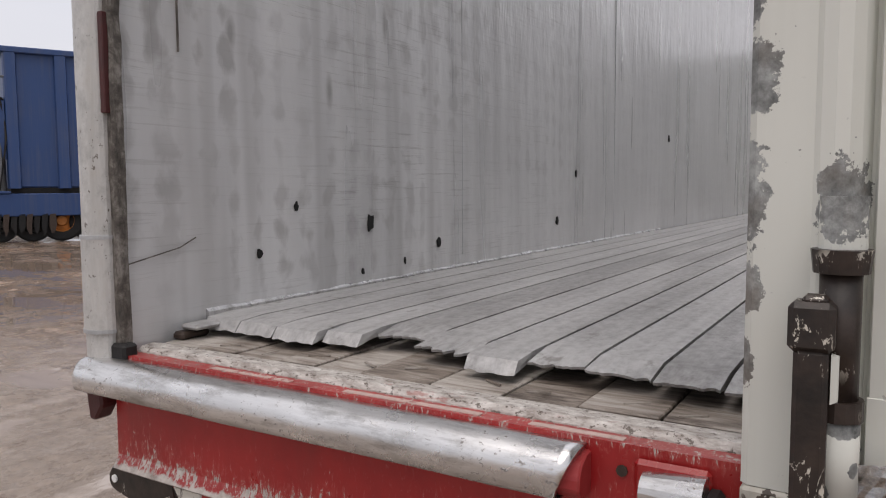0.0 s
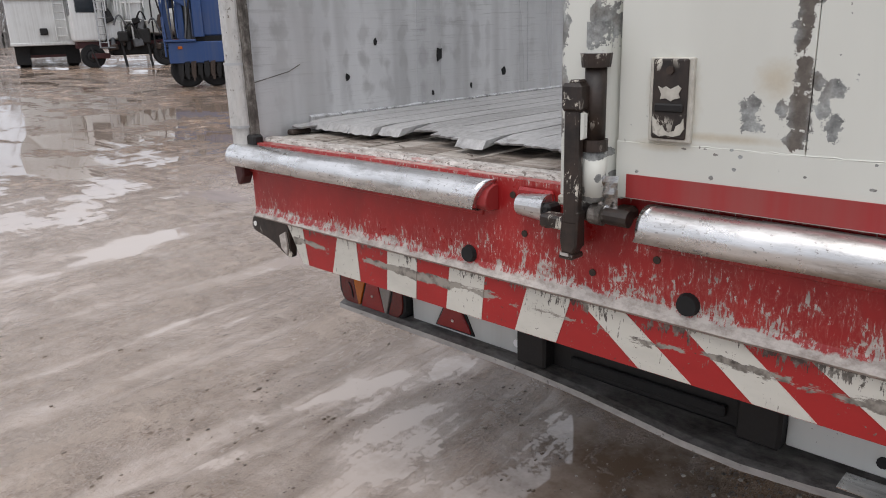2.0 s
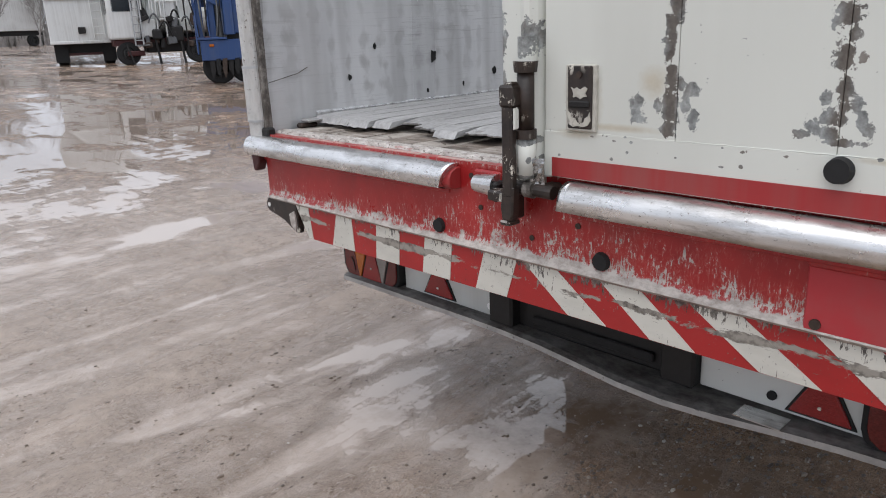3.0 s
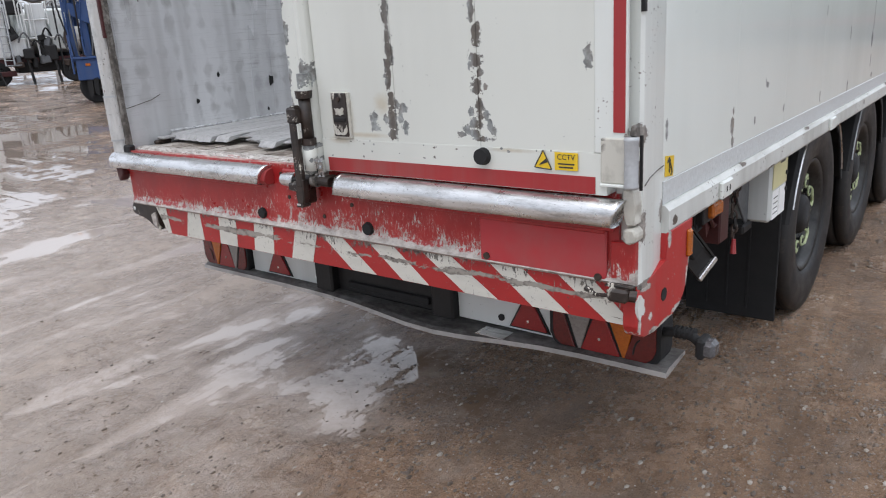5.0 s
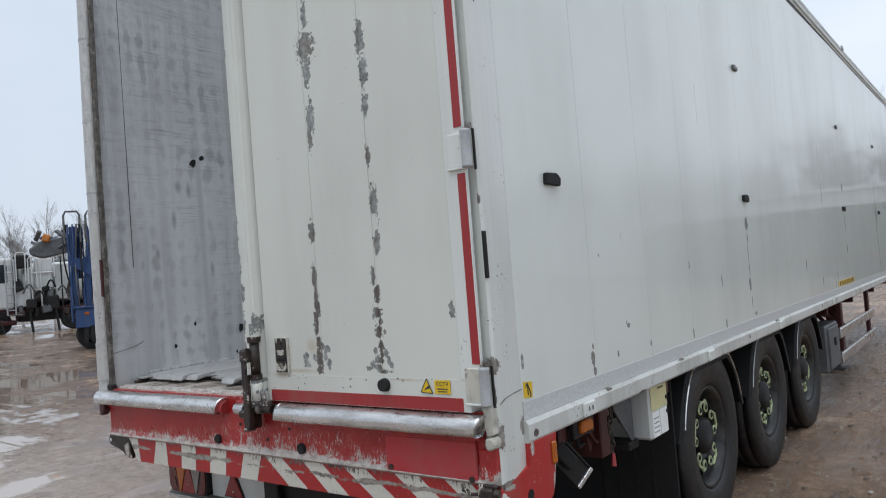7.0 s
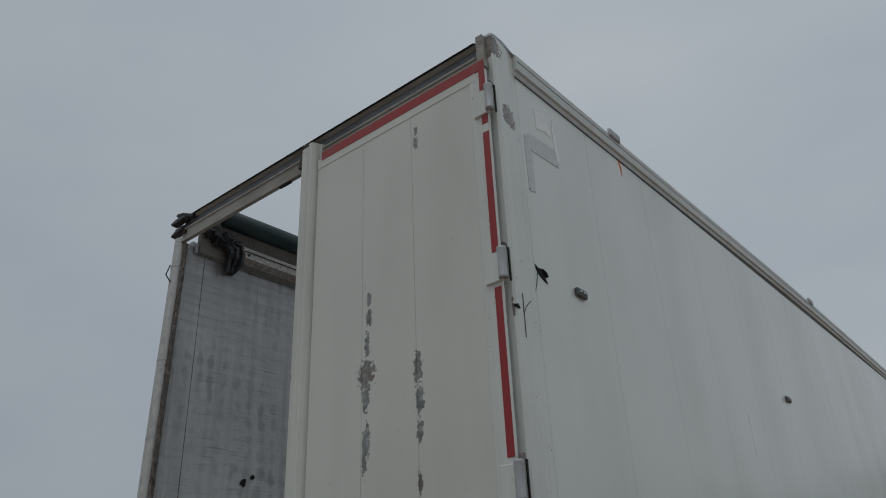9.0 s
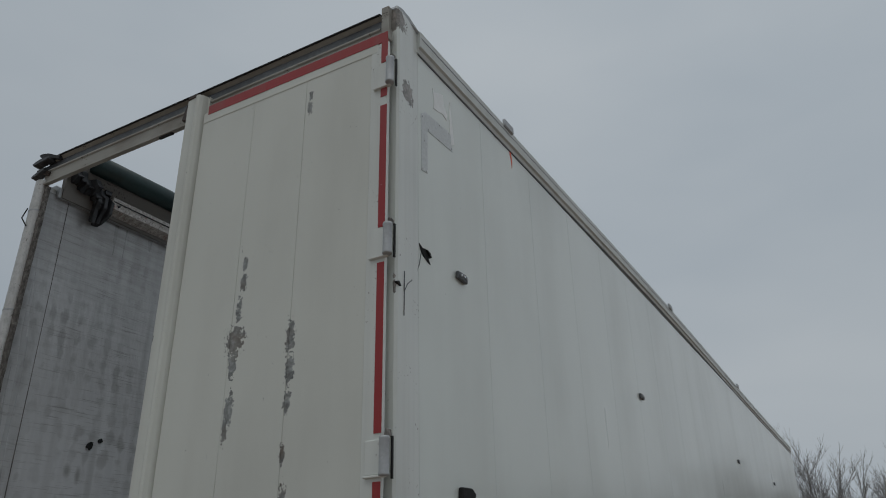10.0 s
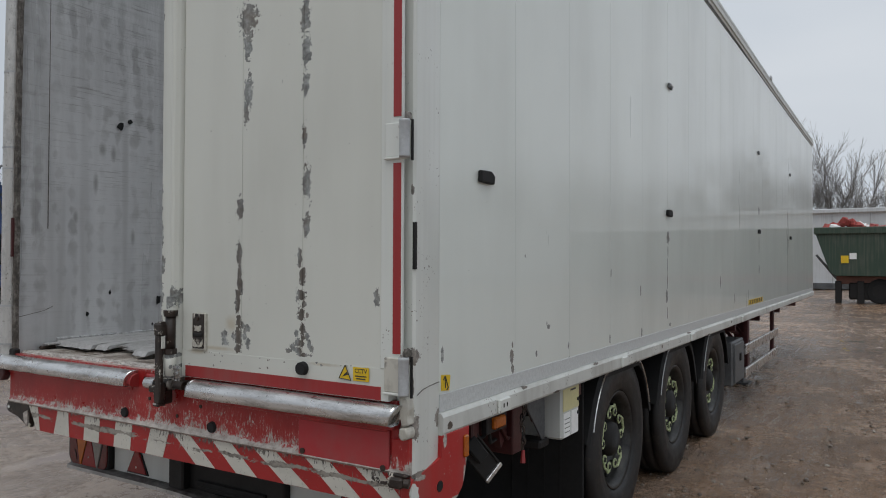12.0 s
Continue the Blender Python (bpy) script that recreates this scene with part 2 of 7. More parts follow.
POST_SPOTS = [((0.02, 0.05, 0.855), (0.05, 0.05, 0.012)), ((0.02, 0.20, 1.02), (0.05, 0.03, 0.04)), ((0.02, 0.0, 1.26), (0.03, 0.05, 0.03)),
              ((0.02, 0.10, 3.55), (0.05, 0.06, 0.06)), ((0, 0.0, 3.9), (0.05, 0.1, 0.07)), ((0.02, 0.02, 1.02), (0.03, 0.03, 0.05))] + [((0.016, 0.012, z), (0.006, 0.02, h)) for z, h in ((1.16, 0.05), (1.83, 0.02), (2.62, 0.03), (2.66, 0.012))]

CREAM = (0.66, 0.67, 0.62)
M_DOOR = painted("flaked_cream_paint", CREAM, 0.34, DOOR_SPOTS, dirt=0.12, streak=(3, 3, 0.5), seams=(-0.773, -0.445), chips=0.735, edge=0.95,
                 stains=[((-0.815, 0, 1.335), (0.040, 0.2, 0.040)), ((-0.99, 0, 1.297), (0.056, 0.2, 0.092)), ((-0.90, 0, 1.235), (0.14, 0.2, 0.010)), ((-1.00, 0, 1.215), (0.07, 0.2, 0.014)), ((-0.34, 0, 1.212), (0.10, 0.2, 0.008))])
M_EDGE = painted("flaked_edge_paint", CREAM, 0.36, EDGE_SPOTS, dirt=0.22)
M_SIDE = painted("glossy_cream_paint", (0.725, 0.762, 0.722), 0.26, SIDE_SPOTS, dirt=0.10, coat=0.6, chips=0.76, streak=(4, 2.2, 0.35))
M_POST = painted("worn_cream_paint", (0.70, 0.72, 0.685), 0.30, POST_SPOTS, dirt=0.16, coat=0.45, chips=0.66, bare=(0.23, 0.21, 0.19))
M_OLDCREAM = painted("flaking_cream_paint", (0.55, 0.53, 0.47), 0.45, dirt=0.7, streak=(30, 30, 22), chips=0.56, bare=(0.06, 0.045, 0.036))
M_SRAIL = painted("chipped_rail_paint", (0.62, 0.63, 0.60), 0.36, [((0.02, cy, cz), (0.02, ry * 0.6, rz * 0.6)) for cy, cz, ry, rz in ((0.25, 0.985, 0.03, 0.03), (0.9, 1.03, 0.05, 0.012), (1.25, 0.96, 0.08, 0.012), (1.8, 1.03, 0.07, 0.010), (2.5, 0.96, 0.05, 0.012), (3.1, 1.0, 0.03, 0.02), (3.9, 1.03, 0.10, 0.012), (4.6, 0.96, 0.06, 0.012), (5.6, 1.0, 0.05, 0.02))], dirt=0.5, streak=(20, 5, 2), chips=0.63, bare=(0.10, 0.08, 0.065))
def grubby_rail():
    """Once white rail, walked on: grey film, dark pits and streaks, red showing through."""
    m = Mat("grubby_sill_rail", 0.5, coords="World")
    blot = m.noise((22, 60, 60), 6.0, 0.72, 0.3)
    pit = m.ramp(m.noise((75, 130, 110), 4.0, 0.7), [(0.57, 0.0), (0.62, 0.9)])
    base = m.ramp(blot, [(0.34, (0.24, 0.205, 0.18)), (0.5, (0.45, 0.42, 0.39)), (0.66, (0.66, 0.635, 0.60))])
    base = m.mix(m.ramp(m.noise((9, 30, 30), 5.0, 0.7), [(0.60, 0.0), (0.66, 0.6)]), base, (0.34, 0.10, 0.085))
    m.set(Base_Color=m.mix(pit, base, (0.10, 0.078, 0.062)), Roughness=m.ramp(blot, [(0.3, 0.62), (0.7, 0.40)])).bump(m.math("SUBTRACT", blot, pit), 0.4, 0.003)
    return m.m


M_GRUBBY = grubby_rail()
M_WHITE = painted("dull_white_paint", (0.60, 0.62, 0.60), 0.42, dirt=0.16)
M_TAPE = painted("dark_red_tape", (0.33, 0.025, 0.027), 0.36, dirt=0.25, bare=(0.6, 0.5, 0.47), chips=0.76)
def scuffed_aluminium():
    m = Mat("scuffed_aluminium", 0.34, 0.85, coords="World")
    long = m.noise((3.5, 30, 30), 6.0, 0.7)
    pits = m.ramp(m.noise((85, 130, 130), 4.0, 0.7), [(0.60, 0.0), (0.68, 1.0)])
    pits = m.math("MULTIPLY", pits, m.ramp(m.noise(7, 3.0, 0.6), [(0.40, 0.2), (0.60, 1.0)]))
    cloud = m.noise(9, 5.0, 0.65)
    dirty = m.ramp(m.noise((6, 26, 26), 7.0, 0.75), [(0.48, 0.0), (0.66, 0.75)])
    gouge = m.ramp(m.noise((60, 120, 120), 4.0, 0.65, 0.4), [(0.68, 0.0), (0.72, 0.6)])
    base = m.ramp(long, [(0.3, (0.56, 0.555, 0.55)), (0.7, (0.84, 0.835, 0.83))])
    base = m.mix(dirty, base, (0.27, 0.255, 0.24))
    base = m.mix(m.math("MULTIPLY", pits, 0.85), base, (0.12, 0.10, 0.09))
    base = m.mix(gouge, base, (0.17, 0.15, 0.14))
    m.set(Base_Color=base, Roughness=m.ramp(cloud, [(0.3, 0.20), (0.7, 0.38)]), Metallic=m.ramp(pits, [(0.0, 0.96), (1.0, 0.2)]))
    m.bump(m.math("ADD", m.math("ADD", long, m.math("MULTIPLY", cloud, 1.5)), pits), 0.22, 0.003)
    return m.m


M_GALV = scuffed_aluminium()
M_RAIL = simple("dull_aluminium", (0.42, 0.43, 0.44), 0.5, 0.35, 0.3, 6.0, 0.3)
def grimy_tube():
    m = Mat("grimy_aluminium_tube", 0.45, 0.3, coords="World")
    run = m.noise((20, 20, 1.2), 5.0, 0.65, 0.6)
    blot = m.noise((26, 26, 18), 7.0, 0.74)
    base = m.ramp(blot, [(0.32, (0.40, 0.395, 0.38)), (0.62, (0.62, 0.615, 0.60))])
    base = m.mix(m.ramp(m.math("ADD", m.math("MULTIPLY", run, 0.5), m.math("MULTIPLY", blot, 0.5)), [(0.52, 0.0), (0.66, 0.55)]), base, (0.25, 0.22, 0.18))
    base = m.mix(m.ramp(m.noise((70, 70, 50), 4.0, 0.7), [(0.63, 0.0), (0.66, 0.8)]), base, (0.11, 0.09, 0.07))
    m.set(Base_Color=base, Roughness=m.ramp(blot, [(0.3, 0.34), (0.7, 0.6)])).bump(blot, 0.3, 0.003)
    return m.m


def grimy_seal():
    m = Mat("grimy_seal", 0.6, coords="World")
    blot = m.noise((40, 40, 24), 7.0, 0.76, 0.4)
    m.set(Base_Color=m.ramp(blot, [(0.36, (0.034, 0.029, 0.025)), (0.5, (0.10, 0.088, 0.076)), (0.66, (0.26, 0.24, 0.22))])).bump(blot, 0.4, 0.003)
    return m.m


M_TUBE = grimy_tube()
M_BEAM = painted("grimy_beam", (0.34, 0.33, 0.30), 0.5, dirt=0.85, streak=(3, 8, 9), chips=0.62, bare=(0.10, 0.085, 0.07))
M_SEAL = grimy_seal()
M_BLACK = simple("black_rubber", (0.009, 0.009, 0.0095), 0.80, 0.0, 0.4, 12.0, 0.25)
def muddy_tyre():
    m = Mat("muddy_tyre_rubber", 0.6)
    spin = m.noise((30, 6, 6), 6.0, 0.7)
    splash = m.ramp(m.noise(16, 7.0, 0.75, 0.4), [(0.54, 0.0), (0.68, 0.4)])
    base = m.ramp(spin, [(0.3, (0.006, 0.006, 0.007)), (0.7, (0.019, 0.019, 0.019))])
    m.set(Base_Color=m.mix(splash, base, (0.075, 0.058, 0.045)), Roughness=m.ramp(spin, [(0.3, 0.38), (0.7, 0.7)])).bump(spin, 0.3, 0.004)
    return m.m


M_TYRE = muddy_tyre()
M_TORN = simple("weathered_torn_rubber", (0.030, 0.031, 0.034), 0.55, 0.0, 0.5, 18.0, 0.5)
M_GRIME = painted("grime_caked_board", (0.17, 0.155, 0.14), 0.55, dirt=0.6, streak=(9, 3, 9), chips=0.60, bare=(0.06, 0.05, 0.042))
M_DARK = simple("grimy_black_steel", (0.011, 0.010, 0.010), 0.65, 0.1, 0.5, 10.0, 0.3)
M_RUST = simple("dark_rusty_steel", (0.055, 0.038, 0.030), 0.55, 0.3, 0.6, 24.0, 0.5)
M_REDDARK = simple("dark_red_steel", (0.055, 0.010, 0.010), 0.5, 0.0, 0.4, 8.0, 0.3)
def chipped_lever():
    m = Mat("chipped_brown_paint", 0.5, coords="World")
    base = m.ramp(m.noise(30, 4.0, 0.6), [(0.3, (0.007, 0.005, 0.004)), (0.7, (0.040, 0.026, 0.020))])
    flake = m.ramp(m.noise((38, 38, 16), 6.0, 0.75, 0.6), [(0.57, 0.0), (0.585, 1.0)])
    flake = m.math("MULTIPLY", flake, m.ramp(m.noise(9, 2.0, 0.5), [(0.46, 0.0), (0.54, 1.0)]))
    m.set(Base_Color=m.mix(flake, base, (0.58, 0.55, 0.48)), Roughness=0.45).bump(m.noise(60, 4.0, 0.6), 0.4, 0.002)
    return m.m


M_LEVER = chipped_lever()
M_YELLOW = simple("yellow_sticker", (0.75, 0.50, 0.02), 0.4, 0.0, 0.1, 14.0, 0.05)
M_OLDLABEL = simple("yellowed_label", (0.60, 0.56, 0.30), 0.4, 0.0, 0.12, 14.0, 0.05)
M_INK = simple("black_print", (0.03, 0.03, 0.03), 0.5, 0.0, 0.1)
M_STICK = simple("white_sticker", (0.86, 0.87, 0.86), 0.4, 0.0, 0.1, 14.0, 0.05)
M_REFLECT = simple("red_reflector", (0.24, 0.012, 0.012), 0.18, 0.0, 0.2, 160.0, 0.6, 220.0)
M_LENS = simple("red_lamp_lens", (0.105, 0.010, 0.009), 0.12, 0.0, 0.3, 120.0, 0.5, 200.0)
M_AMBER = simple("amber_lens", (0.40, 0.10, 0.008), 0.15, 0.0, 0.25, 120.0, 0.5, 200.0)
M_CLEAR = simple("clear_lens", (0.22, 0.20, 0.185), 0.12, 0.0, 0.2, 120.0, 0.5, 200.0)
M_GREYLENS = simple("grey_clear_lens", (0.085, 0.085, 0.09), 0.22, 0.0, 0.5, 60.0, 0.5, 120.0)
M_NUT = simple("lime_plastic", (0.44, 0.50, 0.28), 0.45, 0.0, 0.6, 40.0, 0.1)
M_ORANGE = simple("orange_spray", (0.85, 0.12, 0.02), 0.5, 0.0, 0.1)
M_TARP = simple("dark_green_tarpaulin", (0.015, 0.035, 0.035), 0.5, 0.0, 0.4, 7.0, 0.4, 30.0)
M_CHECK = simple("embossed_aluminium", (0.58, 0.60, 0.60), 0.38, 0.10, 0.15, 70.0, 0.6, 75.0)


def red_paint():
    """Signal red, rubbed to pale primer along the lower fold and in short crossing strokes above it."""
    m = Mat("scraped_red_paint", 0.38, coords="World")
    z, x = m.axis(2), m.axis(0)
    left = m.noise((105, 60, 34), 4.0, 0.68, 0.5, None, (0, radians(52), 0))
    right = m.noise((118, 60, 36), 4.0, 0.68, 0.5, None, (0, radians(-42), 0))
    up = m.noise((130, 60, 24), 4.0, 0.65, 0.4)
    fleck = m.noise((95, 90, 80), 5.0, 0.75, 0.6)
    stroke = m.math("MAXIMUM", m.math("MAXIMUM", left, right), m.math("MAXIMUM", m.math("SUBTRACT", up, 0.02), m.math("SUBTRACT", fleck, 0.03)))
    middle = m.math("SUBTRACT", 1.0, m.math("MULTIPLY", m.math("ABSOLUTE", m.math("ADD", x, 1.05)), 1.25), True)
    column = m.noise((11, 3, 1.2), 4.0, 0.65)
    tall = m.math("ADD", 0.030, m.math("MULTIPLY", m.math("ADD", middle, 0.10), m.math("MULTIPLY", m.math("SUBTRACT", column, 0.18, True), 0.46)))
    h = m.math("DIVIDE", m.math("SUBTRACT", z, 0.893), tall)
    dense = m.ramp(m.math("MULTIPLY", h, 0.4), [(0.0, 0.86), (0.10, 0.62), (0.30, 0.40), (0.60, 0.17), (1.0, 0.03)])
    dense = m.math("MULTIPLY", dense, m.ramp(m.noise((15, 15, 14), 4.0, 0.65, 0.4), [(0.36, 0.45), (0.64, 1.2)]))
    top = m.ramp(m.math("MULTIPLY", m.math("SUBTRACT", z, 1.0), 10.0), [(0.86, 0.0), (0.99, 0.5)])
    dense = m.math("ADD", m.math("MAXIMUM", dense, top), m.ramp(m.noise((4, 4, 6), 4.0, 0.65), [(0.54, 0.0), (0.72, 0.24)]))
    worn = m.math("ADD", stroke, m.math("MULTIPLY", dense, 0.29))
    mask = m.ramp(worn, [(0.755, 0.0), (0.785, 1.0)])
    haze = m.ramp(worn, [(0.66, 0.0), (0.77, 0.35)])
    fold = m.math("ADD", m.math("MULTIPLY", m.math("SUBTRACT", m.math("ADD", 0.8835, m.math("MULTIPLY", middle, 0.0085)), z), 60.0), m.math("MULTIPLY", m.math("SUBTRACT", m.noise((20, 20, 12), 6.0, 0.7), 0.5), 3.0))
    fold = m.ramp(m.math("ADD", fold, m.math("MULTIPLY", middle, 0.25)), [(0.18, 0.0), (0.42, 1.0)])
    mask = m.math("MAXIMUM", mask, fold)
    red = m.ramp(m.noise(5, 5.0, 0.65), [(0.3, (0.26, 0.010, 0.012)), (0.7, (0.41, 0.022, 0.021))])
    red = m.mix(m.ramp(m.noise((6, 6, 1.2), 6.0, 0.68), [(0.48, 0.0), (0.74, 0.45)]), red, (0.15, 0.024, 0.020))
    red = m.mix(haze, red, (0.50, 0.17, 0.145))
    pale = m.ramp(m.noise((26, 26, 40), 5.0, 0.7), [(0.34, (0.27, 0.23, 0.205)), (0.60, (0.52, 0.48, 0.445))])
    m.set(Base_Color=m.mix(mask, red, pale), Roughness=m.mix(mask, m.ramp(m.noise(8, 4.0, 0.6), [(0.3, 0.24), (0.7, 0.46)]), (0.6, 0.6, 0.6)))
    m.bump(m.math("SUBTRACT", m.math("MULTIPLY", m.noise(9, 3.0, 0.5), 0.8), mask), 0.3, 0.002)
    return m.m


def stripe_film(name, col):
    """Warning film, scuffed along its middle and flaked in spots."""
    m = Mat(name, 0.4, coords="World")
    z = m.axis(2)
    line = m.math("ADD", z, m.math("MULTIPLY", m.math("SUBTRACT", m.noise((5, 5, 2), 4.0, 0.65), 0.5), 0.026))
    mid = m.math("SUBTRACT", 1.0, m.math("MULTIPLY", m.math("ABSOLUTE", m.math("SUBTRACT", line, 0.811)), 46.0), True)
    mid = m.math("MULTIPLY", mid, m.ramp(m.noise((3.4, 2, 2), 3.0, 0.6), [(0.36, 0.45), (0.54, 1.0)]))
    n = m.noise((7, 30, 24), 6.0, 0.72, 0.3)
    scr = m.noise((60, 80, 75), 6.0, 0.76, 0.5)
    mask = m.ramp(m.math("ADD", n, m.math("MULTIPLY", mid, 0.30)), [(0.66, 0.0), (0.69, 1.0)])
    mask = m.math("MAXIMUM", mask, m.ramp(scr, [(0.635, 0.0), (0.66, 1.0)]))
    hatch = m.noise((95, 60, 24), 4.0, 0.68, 0.5, None, (0, radians(-30), 0))
    other = m.noise((95, 60, 26), 4.0, 0.68, 0.5, None, (0, radians(24), 0))
    upper = m.math("MAXIMUM", m.ramp(m.math("MULTIPLY", m.math("SUBTRACT", z, 0.80), 17.0), [(0.35, 0.0), (0.95, 0.13)]), m.math("MULTIPLY", mid, 0.06))
    upper = m.math("MULTIPLY", upper, m.ramp(m.noise((9, 9, 9), 4.0, 0.65), [(0.40, 0.2), (0.60, 1.3)]))
    mask = m.math("MAXIMUM", mask, m.ramp(m.math("ADD", m.math("MAXIMUM", hatch, other), upper), [(0.662, 0.0), (0.685, 0.95)]))
    bare = m.ramp(m.math("ADD", m.noise(40, 3.0, 0.6), m.math("MULTIPLY", mid, 0.25)), [(0.42, (0.05, 0.04, 0.035)), (0.72, (0.30, 0.275, 0.24))])
    base = m.mix(m.ramp(m.noise((5, 5, 12), 4.0, 0.6), [(0.45, 0.0), (0.75, 0.4)]), col, tuple(c * 0.55 for c in col))
    m.set(Base_Color=m.mix(mask, base, bare)).bump(scr, 0.2, 0.002)
    return m.m


def inner_wall():
    """Dull aluminium sheet, dented, rubbed and scratched by loads, grimy and painted darker under the roof."""
    m = Mat("rubbed_aluminium_sheet", 0.42, 0.25, coords="World")
    tall = m.noise((0.4, 5.5, 0.35), 3.0, 0.55, 0.3)
    cloud = m.noise((1, 1.8, 1.8), 4.0, 0.6)
    drift = m.math("MULTIPLY", m.noise((1, 3, 2.0), 3.0, 0.6), 0.16)
    ribs = m.math("SINE", m.math("MULTIPLY", m.math("ADD", m.axis(1), drift), 66.0))
    rows = m.math("SINE", m.math("MULTIPLY", m.math("ADD", m.axis(2), m.math("MULTIPLY", m.noise((1, 4, 4), 4.0, 0.65), 0.22)), 58.0))
    rub = m.math("ADD", m.math("MULTIPLY", ribs, 0.16), m.math("ADD", m.math("MULTIPLY", rows, 0.10), m.noise((3, 12, 7), 5.0, 0.62, 0.4)))
    smudge = m.ramp(rub, [(0.50, 0.0), (0.72, 0.46)])
    smudge = m.math("MULTIPLY", smudge, m.ramp(m.noise((0.5, 1.3, 2.4), 4.0, 0.6), [(0.38, 0.15), (0.62, 1.0)]))
    column = m.ramp(m.noise((0.3, 10.0, 0.5), 2.0, 0.5), [(0.52, 0.0), (0.70, 0.30)])
    smudge = m.math("MAXIMUM", smudge, column)
    # Shading of single dents, painted as soft darker patches.
    dents = m.blobs([((-2.46, y, z), (0.3, ry, rz)) for y, z, ry, rz in (
        (0.46, 2.02, 0.020, 0.075), (0.50, 2.22, 0.030, 0.05), (0.57, 2.20, 0.022, 0.06), (0.34, 1.82, 0.02, 0.05), (0.97, 1.95, 0.016, 0.07), (0.70, 1.72, 0.018, 0.06))], 0.12, 30.0, True)
    scr = m.ramp(m.noise((3, 4.5, 150), 5.0, 0.7, 0.3), [(0.555, 0.0), (0.64, 0.6)])
    scr = m.math("MULTIPLY", scr, m.math("ADD", m.ramp(cloud, [(0.40, 0.16), (0.60, 0.7)]), m.ramp(m.math("MULTIPLY", m.axis(2), 0.25), [(0.46, 0.0), (0.60, 0.3)])))
    base = m.ramp(m.math("ADD", m.math("MULTIPLY", tall, 0.6), m.math("MULTIPLY", cloud, 0.4)),
                  [(0.34, (0.54, 0.545, 0.55)), (0.5, (0.655, 0.66, 0.665)), (0.68, (0.75, 0.755, 0.76))])
    near = m.ramp(m.math("MULTIPLY", m.axis(1), 0.1), [(0.08, 1.0), (0.30, 0.25)])
    smudge, scr = m.math("MULTIPLY", smudge, near), m.math("MULTIPLY", scr, near)
    base = m.mix(m.math("MAXIMUM", smudge, m.math("MULTIPLY", dents, 0.6)), base, (0.20, 0.19, 0.18))
    base = m.mix(scr, base, (0.22, 0.21, 0.20))
    # Grime towards the roof, its colour also deepened to stand in for shade.
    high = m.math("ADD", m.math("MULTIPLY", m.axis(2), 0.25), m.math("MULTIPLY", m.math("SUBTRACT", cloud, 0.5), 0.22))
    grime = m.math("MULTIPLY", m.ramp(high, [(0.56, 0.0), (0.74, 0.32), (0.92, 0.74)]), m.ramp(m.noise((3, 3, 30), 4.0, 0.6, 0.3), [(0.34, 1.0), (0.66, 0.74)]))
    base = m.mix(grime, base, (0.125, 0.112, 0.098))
    m.set(Base_Color=base, Roughness=m.ramp(tall, [(0.3, 0.24), (0.7, 0.40)]), Coat_Weight=0.35, Coat_Roughness=0.10)
    m.bump(m.math("ADD", m.noise((2, 7, 2.4), 4.0, 0.55), m.math("MULTIPLY", m.noise((3, 5, 90), 3.0, 0.6), 0.04)), 0.5, 0.03)
    return m.m


def plank_metal():
    m = Mat("worn_floor_plank", 0.42, 0.15)
    r = m.rnd()
    long = m.noise((26, 0.7, 26), 5.0, 0.65)
    cl = m.noise((5, 1.6, 5), 6.0, 0.68)
    fine = m.noise((60, 34, 60), 5.0, 0.72)
    f = m.math("ADD", m.math("ADD", m.math("MULTIPLY", long, 0.22), m.math("MULTIPLY", cl, 0.33)), m.math("ADD", m.math("MULTIPLY", r, 0.09), m.math("MULTIPLY", fine, 0.32)))
    base = m.ramp(f, [(0.36, (0.20, 0.195, 0.19)), (0.5, (0.42, 0.417, 0.415)), (0.65, (0.60, 0.597, 0.595))])
    stain = m.ramp(m.noise((16, 9, 16), 5.0, 0.7), [(0.60, 0.0), (0.68, 0.6)])
    m.set(Base_Color=m.mix(stain, base, (0.13, 0.115, 0.10)), Roughness=m.ramp(cl, [(0.3, 0.32), (0.7, 0.55)]))
    m.bump(m.math("ADD", long, fine), 0.4, 0.003)
    return m.m


def old_wood():
    m = Mat("grey_weathered_wood", 0.6)
    g = m.noise((6, 44, 16), 6.0, 0.74, 0.6)
    c = m.noise(5, 4.0, 0.6)
    f = m.math("ADD", m.math("ADD", m.math("MULTIPLY", g, 0.6), m.math("MULTIPLY", c, 0.3)), m.math("MULTIPLY", m.rnd(), 0.12))
    m.set(Base_Color=m.ramp(f, [(0.37, (0.045, 0.032, 0.024)), (0.48, (0.24, 0.20, 0.168)), (0.62, (0.50, 0.465, 0.425))]), Roughness=m.ramp(c, [(0.3, 0.4), (0.7, 0.65)]))
    m.bump(g, 0.5, 0.004)
    return m.m


